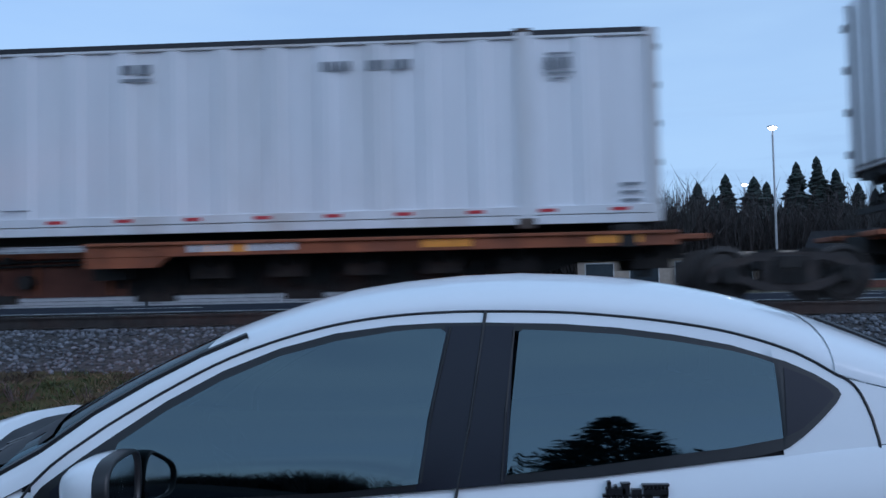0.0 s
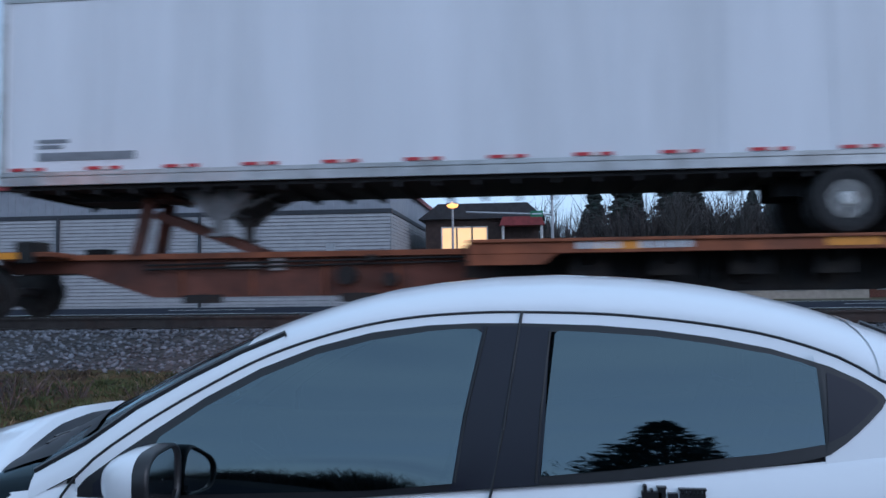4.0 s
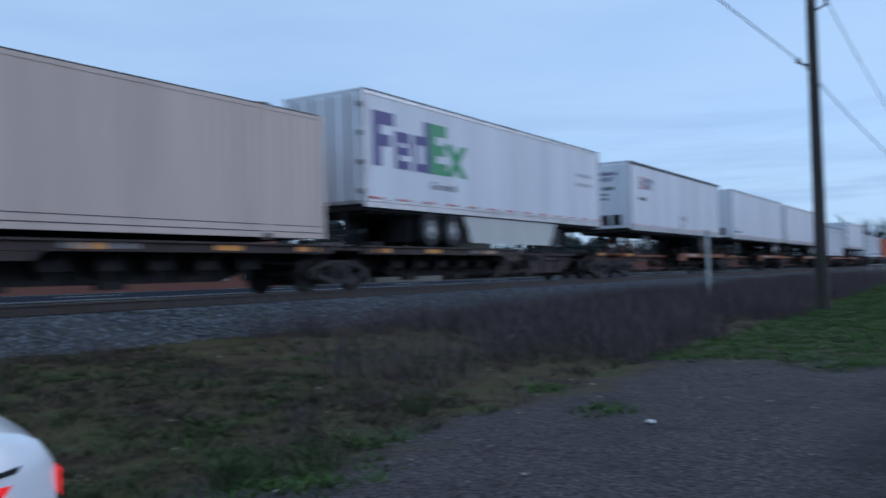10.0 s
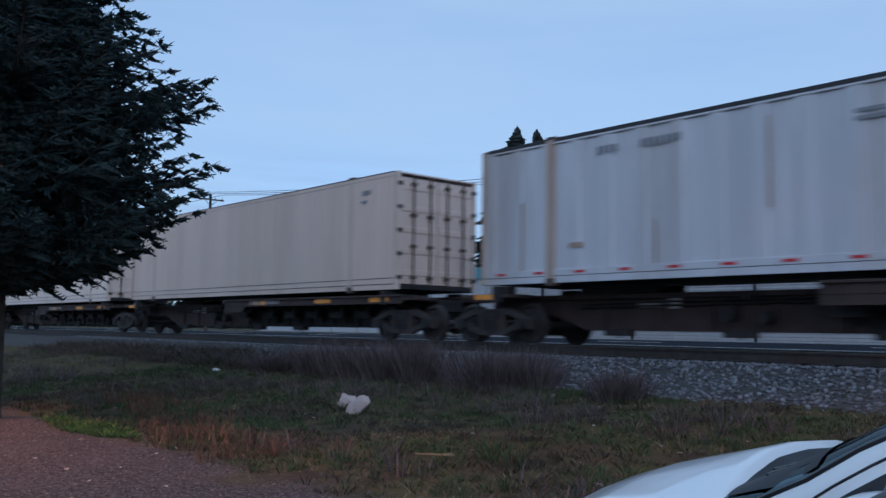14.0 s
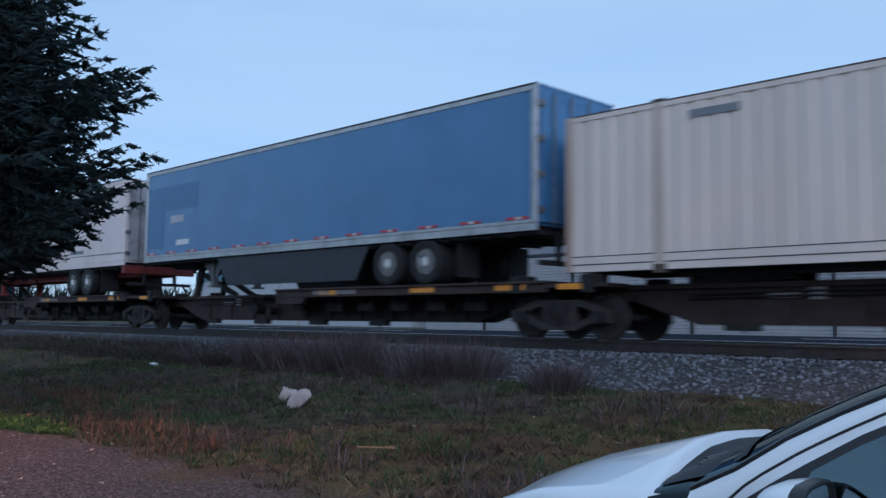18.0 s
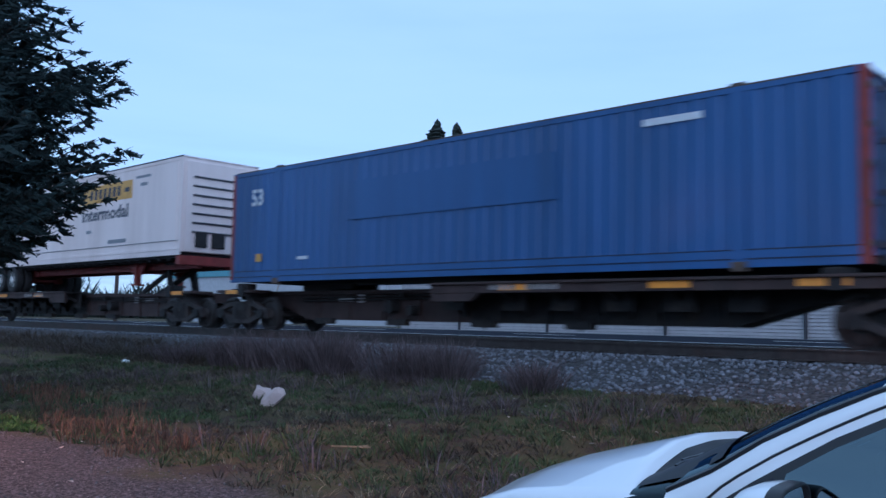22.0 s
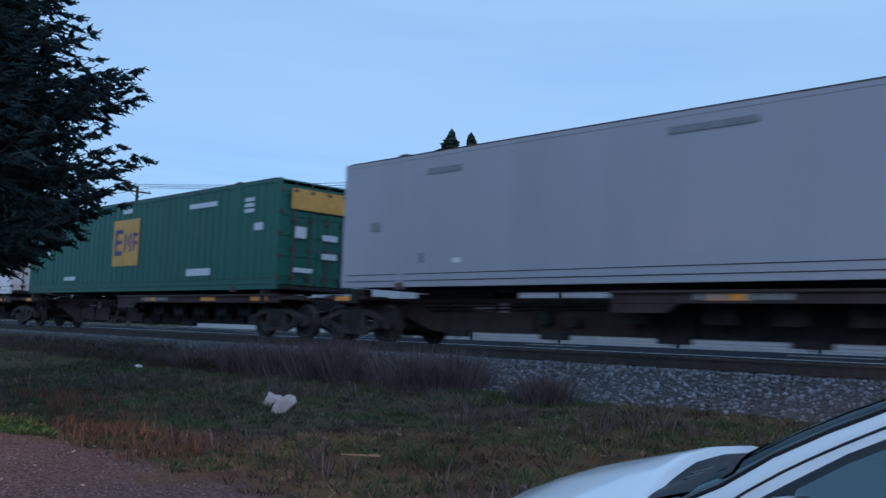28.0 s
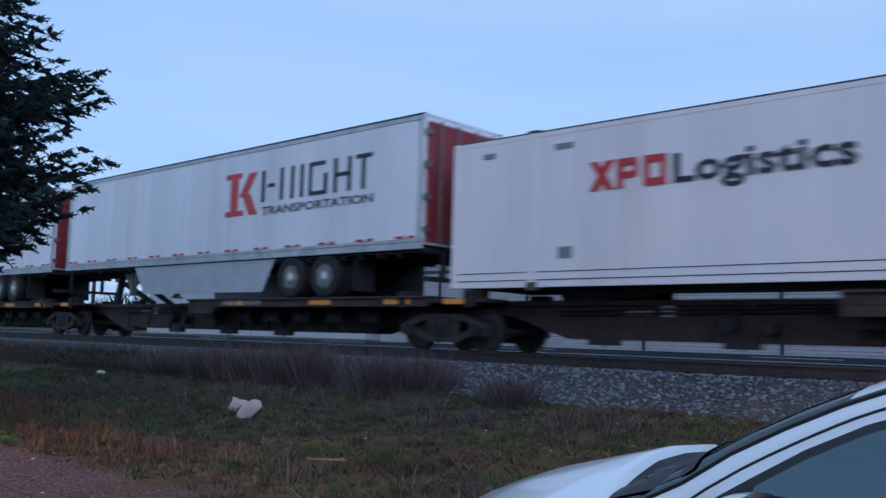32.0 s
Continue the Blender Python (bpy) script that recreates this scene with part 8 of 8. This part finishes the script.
def warehouse():
    ob = thing("warehouse", pose(0, 0, 0), "grey sided warehouse with a red roof edge", "building")
    x0, x1, y0, z0, zt = -48.0, -7.7, 46.0, 0.7, 7.7
    # backing wall coloured dark, so gaps between boards read as lap shadows
    bm = bmnew()
    box(bm, x0, y0, z0, x1, y0 + 22, zt - 0.05)
    part("wall", bm, TRIMDARK, ob)
    for i in range(27):
        bm = bmnew()
        z = z0 + i * 0.19
        prism(bm, [(x0, z), (x1, z), (x1, z + 0.176), (x0, z + 0.176)], y0 - 0.07, y0 - 0.012)
        for v in bm.verts:
            if v.co.y < y0 - 0.03 and v.co.z > z + 0.1:
                v.co.y = y0 - 0.02
        part("siding_board", bm, LAPGREY, ob)
        bm = bmnew()
        box(bm, x1 + 0.012, y0 - 0.05, z, x1 + 0.045, y0 + 22, z + 0.175)
        part("siding_board", bm, LAPGREY, ob)
    bm = bmnew()
    box(bm, x0 - 0.05, y0 - 0.09, z0 + 5.13, x1 + 0.09, y0 - 0.01, z0 + 5.35)
    box(bm, x1 + 0.01, y0 - 0.09, z0 + 5.13, x1 + 0.09, y0 + 22, z0 + 5.35)
    part("belt_trim", bm, TRIMDARK, ob)
    bm = bmnew()
    box(bm, x0, y0 - 0.012, z0 + 5.35, x1 + 0.012, y0 + 22, zt - 0.22)
    part("upper_wall", bm, UPGREY, ob)
    for i in range(92):
        x = x0 + 0.2 + i * 0.435
        if x < x1:
            bm = bmnew()
            box(bm, x, y0 - 0.05, z0 + 5.35, x + 0.09, y0 - 0.005, zt - 0.25)
            part("batten", bm, UPGREY, ob)
    bm = bmnew()
    box(bm, x0 - 0.2, y0 - 0.2, zt - 0.22, x1 + 0.2, y0 + 22.2, zt + 0.05)
    part("roof_edge", bm, TRIMRED, ob)
    for x in (-42, -34.4, -26.0, -18.0):
        bm = bmnew()
        tube(bm, (x, y0 - 0.2, z0), (x, y0 - 0.2, z0 + 5.2), 0.09, seg=8)
        part("downpipe", bm, TRIMDARK, ob)
    return ob


warehouse()
for x, y in ((-10.3, 43.5), (-29.5, 43.0)):
    bm = bmnew()
    tube(bm, (0, 0, 0), (0, 0, 3.4), 0.04, seg=8)
    box(bm, -0.22, -0.05, 2.4, 0.22, -0.03, 3.4)
    sp = part("parking_sign", bm, GALV)
    sp.location = (x, y, 0.72)
    tagged(sp, "pale blue-grey sign on a steel post", "sign", "signs by the warehouse")


def teal_hall():
    ob = thing("industrial_hall", pose(-84, 62, 0.7, 0, 0, 0), "long white industrial hall with a teal fascia", "building")
    bm = bmnew()
    box(bm, -26, 0, 0, 17, 25, 6.4)
    part("wall", bm, WHITEWALL, ob)
    bm = bmnew()
    box(bm, -26.2, -0.25, 6.0, 17.2, 25.2, 7.2)
    part("fascia", bm, TEAL, ob)
    for x in (-22, -17, -12):
        window(ob, x, 0, 1.5, 3.0, 2.6)
    for x in (-4.0, 1.2, 6.5):
        bm = bmnew()
        for k in range(8):
            a, b = math.pi * k / 16, math.pi * (k + 1) / 16
            tube(bm, (x - 2.2 * math.cos(a), -1.2, 5.4 * math.sin(a)), (x - 2.2 * math.cos(b), -1.2, 5.4 * math.sin(b)), 0.07, seg=6)
        part("hoop", bm, TANWALL, ob, "curved pale hoop")
    return ob


teal_hall()


DINERWALL = material("dark_brown_diner_wall", (0.05, 0.032, 0.028), 0.8, 0, 0.3, 4, 0.1, 15)


def diner():
    ob = thing("diner", pose(-2.6, 52, 0.7), "low dark diner with red awning and lit window", "building")
    bm = bmnew()
    box(bm, -4.0, 0, 0, 2.6, 9, 5.2)
    part("wall", bm, DINERWALL, ob)
    bm = bmnew()
    prism(bm, [(-4.4, 5.2), (3.0, 5.2), (2.0, 6.1), (-3.2, 6.1)], -0.4, 9.4)
    part("roof", bm, ROOFDARK, ob)
    bm = bmnew()
    prism(bm, [(0.4, 4.7), (3.0, 4.7), (2.8, 5.2), (0.6, 5.2)], -1.3, -0.3)
    part("awning", bm, TRIMRED, ob, "red awning")
    for x in (-2.6, -1.7, -0.8):
        window(ob, x, 0, 3.1, 0.8, 1.6, LITGLASS)
    for x in (0.6, 2.8):
        bm = bmnew()
        tube(bm, (x, -1.1, 0), (x, -1.1, 4.7), 0.08, seg=8)
        part("post", bm, POSTWHITE, ob)
    bm = bmnew()
    lathe(bm, [(0.0001, 0), (0.3, 0.05), (0.5, 0.16)], 16, "Y", (5.6, -0.6, 2.6))
    tube(bm, (5.6, -0.5, 0), (5.6, -0.5, 2.5), 0.05, seg=6)
    part("satellite_dish", bm, POSTWHITE, ob)
    return ob


diner()


def store(at, face, w, d, h, wall, label, floors=1, lit=0, awning=None, bays=6, flat=True):
    ob = thing("store_building", pose(*at, 0, 0, face), label, "building", "buildings beyond the railway")
    bm = bmnew()
    box(bm, -w / 2, 0, 0, w / 2, d, h)
    part("wall", bm, wall, ob)
    bm = bmnew()
    if flat:
        box(bm, -w / 2 - 0.2, -0.2, h, w / 2 + 0.2, d + 0.2, h + 0.4)
    else:
        prism(bm, [(-w / 2 - 0.5, h), (w / 2 + 0.5, h), (w / 2 - 0.2, h + w * 0.14), (-w / 2 + 0.2, h + w * 0.14)], -0.5, d + 0.5)
    part("roof", bm, ROOFDARK if not flat else TANWALL, ob)
    for f in range(floors):
        for b in range(bays):
            x = -w / 2 + (b + 0.5) * w / bays
            window(ob, x, 0, 0.9 + f * 2.9, w / bays * 0.62, 1.5, LITGLASS if (b + f * 3) % 7 < lit else DARKGLASS)
    if awning:
        bm = bmnew()
        prism(bm, [(-w / 2, 2.7), (w / 2, 2.7), (w / 2, 3.2), (-w / 2, 3.2)], -1.0, -0.02)
        part("awning", bm, awning, ob)
    return ob


shop = store(at_az(-39.0, 62), -39, 20, 9, 5.3, BRICK, "brick shop with a pale fascia and lit wall lamps", 2, 0, None, 7)
bm = bmnew()
box(bm, -10.2, -0.5, 5.7, 10.2, 9.2, 7.2)
part("fascia", bm, WHITEWALL, shop, "pale fascia above the windows")
for x, m in ((-7.0, WHITEWALL), (-4.0, TEAL), (-1.2, TEAL), (1.6, WHITEWALL), (4.4, WHITEWALL)):
    bm = bmnew()
    box(bm, x - 1.1, -0.12, 2.6, x + 1.1, -0.03, 4.3, 0.02)
    part("window_panel", bm, m, shop, "pale and teal panel below the window")
bm = bmnew()
lathe(bm, [(0.0001, -0.3), (0.8, -0.3), (0.8, -0.12)], 20, "Y", (7.2, -0.5, 5.2))
part("round_sign", bm, REDTAPE, shop, "round red sign")
for x, z in ((-8.6, 5.5), (-6.4, 3.9), (8.6, 4.2)):
    bm = bmnew()
    box(bm, x - 0.28, -0.75, z, x + 0.28, -0.5, z + 0.1, 0.02)
    part("wall_lamp", bm, LAMPCOOL, shop, "glowing wall lamp")
store(at_az(-12.5, 66), -12, 16, 8, 2.6, TANWALL, "low pale flat-roofed shop behind the highway", 1, 0, None, 5)
store(at_az(-24.0, 75), -24, 12, 8, 3.0, BRICK, "low brick shop among bare trees", 1, 0, None, 4, False)
store(at_az(-52.0, 95), -52, 22, 10, 4.2, TANWALL, "low tan shop with lit windows", 1, 3, TRIMRED, 7)
store((160, -3.6, 0.55), -88, 8.6, 10, 3.6, BRICK, "brick shop with a string of roof lights", 1, 0, None, 3)
bm = bmnew()
for i in range(20):
    bmesh.ops.create_uvsphere(bm, u_segments=6, v_segments=4, radius=0.06, matrix=Matrix.Translation((159.6, -7.8 + i * 0.44, 4.6 + (0.5 if i < 9 else 0))))
tagged(part("roof_lights", bm, LAMPCOOL), "string of small white roof lights", "lights", kind="stuff")
h1 = store((112, -27, 0.55), -128, 17, 9, 5.4, HOUSEGREY, "grey two-storey apartment house with a lit porch", 2, 0, None, 5, False)
# the porch's lamp light, put in as a glowing panel
bm = bmnew()
box(bm, -7.2, -0.12, 0.3, -6.2, -0.02, 2.2)
part("porch", bm, ORANGELIT, h1, "porch panel that glows orange in place of lamp light")
store((150, -20, 1.0), -108, 13, 8, 5.0, HOUSEGREY, "grey house far down the road", 2, 1, None, 4, False)

# bare trees and shrubs down the road
street_tree((82, -11.9, 0.5), 20.5, 44)
for i, (x, y, h) in enumerate(((96, -16.5, 6.5), (99, -19.5, 7.0), (92, -18.0, 5.5), (104, -22, 7.5))):
    bare_tree((x, y, 0.5), h, 0.7, 80 + i, levels=6, label="dense dark leafless shrub tree", upright=0.25, r0=0.12, first=0.12)
bare_tree((120, 4.3, 0.5), 9.2, 0.2, 42, levels=5, label="narrow brown leafless tree", upright=1.4, r0=0.16)
bare_tree((124, 3.2, 0.5), 8.4, 0.2, 43, levels=5, label="narrow brown leafless tree", upright=1.4, r0=0.16)
for i, (x, y, h) in enumerate(((230, -8, 14), (250, 2, 13), (215, -9.5, 12.5), (240, -19, 13), (260, 14, 13))):
    bare_tree((x, y, 0.5), h, 0.4, 50 + i, levels=4, label="leafless tree in the distance", upright=0.15, r0=0.2)
for i, (x, y, h) in enumerate(((168, -12.8, 10.5), (172, -14.8, 11.0), (164, -11.4, 9.5), (176, -17.5, 10.0), (98, -12.9, 6.5), (101, -14.0, 7.0), (104, -16.0, 7.5))):
    bare_tree((x, y, 0.5), h, 0.7, 180 + i, levels=6, label="dense dark leafless shrub tree", upright=0.2, r0=0.2 if x > 120 else 0.12, first=0.10)
bare_tree((150, -10.3, 0.5), 7.8, 0.7, 60, levels=6, label="dense dark leafless shrub tree", upright=0.25, r0=0.14, first=0.12)
bare_tree((155, -12.8, 0.5), 7.2, 0.7, 61, levels=6, label="dense dark leafless shrub tree", upright=0.25, r0=0.14, first=0.12)
far_conifer((165, 24, 0.8), 7.5, 3.2, 71)
hed = [(rr.uniform(80, 98), rr.uniform(-15.5, -14), 0.5, 2.1, 1.0) for _ in range(40)]
thicket("trimmed_hedge", hed, FARNEEDLE, "dark trimmed hedge beside the road", "hedge", n=60, thin=0.06)

# cars waiting down the road
FARPAINT = material("dark_grey_car_paint", (0.06, 0.065, 0.075), 0.3, 0, 0.1, 2, coat=0.5)


def far_car(at, face, paint, label, lit):
    ob = thing("far_car", pose(*at, 0, 0, face), label, "car", "cars on the road")
    bm = bmnew()
    prism(bm, [(-2.1, 0.3), (2.2, 0.3), (2.25, 0.75), (1.2, 0.9), (-2.15, 0.95)], -0.85, 0.85)
    bmesh.ops.bevel(bm, geom=bm.edges[:], offset=0.05, segments=2, affect="EDGES")
    part("body", bm, paint, ob)
    bm = bmnew()
    prism(bm, [(-2.0, 0.9), (1.0, 0.88), (0.3, 1.42), (-1.6, 1.46)], -0.72, 0.72)
    bmesh.ops.bevel(bm, geom=bm.edges[:], offset=0.06, segments=2, affect="EDGES")
    part("cabin", bm, DARKGLASS, ob)
    for s in (-1, 1):
        bm = bmnew()
        bmesh.ops.create_uvsphere(bm, u_segments=10, v_segments=6, radius=0.14, matrix=Matrix.Translation((-2.12, s * 0.62, 0.78)) @ Matrix.Diagonal((0.4, 1.3, 0.9, 1)))
        part("tail_lamp", bm, REDLIT if lit else TAILDARK, ob)
        for x in (-1.35, 1.4):
            bm = bmnew()
            tube(bm, (x, s * 0.72, 0.32), (x, s * 0.88, 0.32), 0.32, seg=14)
            part("wheel", bm, RUBBER, ob)
    return ob


far_car((100, -1.6, rise(86) + 0.03), 0, FARPAINT, "dark car with lit brake lamps", True)
far_car((110, -5.2, rise(84) + 0.03), 0, FARPAINT, "dark grey car on the road", False)
far_car((118, 2.6, rise(95) + 0.03), 0, FARPAINT, "dark car with lit brake lamps", True)
for x, y, z, m in ((112, 0.8, 2.2, SODIUM), (128, -0.6, 2.0, LAMPCOOL), (140, -1.6, 1.9, REDLIT), (118, -0.8, 1.7, REDLIT), (150, -9.5, 2.2, SODIUM)):
    bm = bmnew()
    bmesh.ops.create_uvsphere(bm, u_segments=8, v_segments=6, radius=0.13, matrix=Matrix.Translation((x, y, z - 0.45)))
    lamp = part("far_lamp", bm, m)
    tagged(lamp, "small lit lamp far down the road", "lamp", "far lamps")
    bm = bmnew()
    tube(bm, (x, y, 0.3), (x, y, z - 0.5), 0.04, seg=6)
    part("post", bm, GALV, lamp, "thin steel post")


# ---- what moves ----
def motions():
    for ob, s, y, z, rz in MOVING:
        walk(ob, [(t, pose(s + gone, y, z, 0, 0, rz)) for t, gone in KNOTS])

    # the wheels roll while they pass the road: one row for each frame
    ts, gone = [k[0] for k in KNOTS], [k[1] for k in KNOTS]
    where = {ob: s for ob, s, y, z, rz in MOVING}
    last = 32 * FPS
    for tk in TRUCKS:
        seen = [i for i in range(0, last + 1) if -42 < where[tk] + float(np.interp(i / FPS, ts, gone)) < 46]
        if not seen:
            continue
        steps = sorted({0, last, *seen})
        turn = [(i / FPS, math.degrees(float(np.interp(min(max(i, seen[0]), seen[-1]) / FPS, ts, gone)) / 0.42)) for i in steps]
        for ob in tk.children:
            if ob.name.startswith("wheelset"):
                x = ob.location.x
                walk(ob, [(t, pose(x, 0, 0.42, 0, a, 0)) for t, a in turn])


motions()
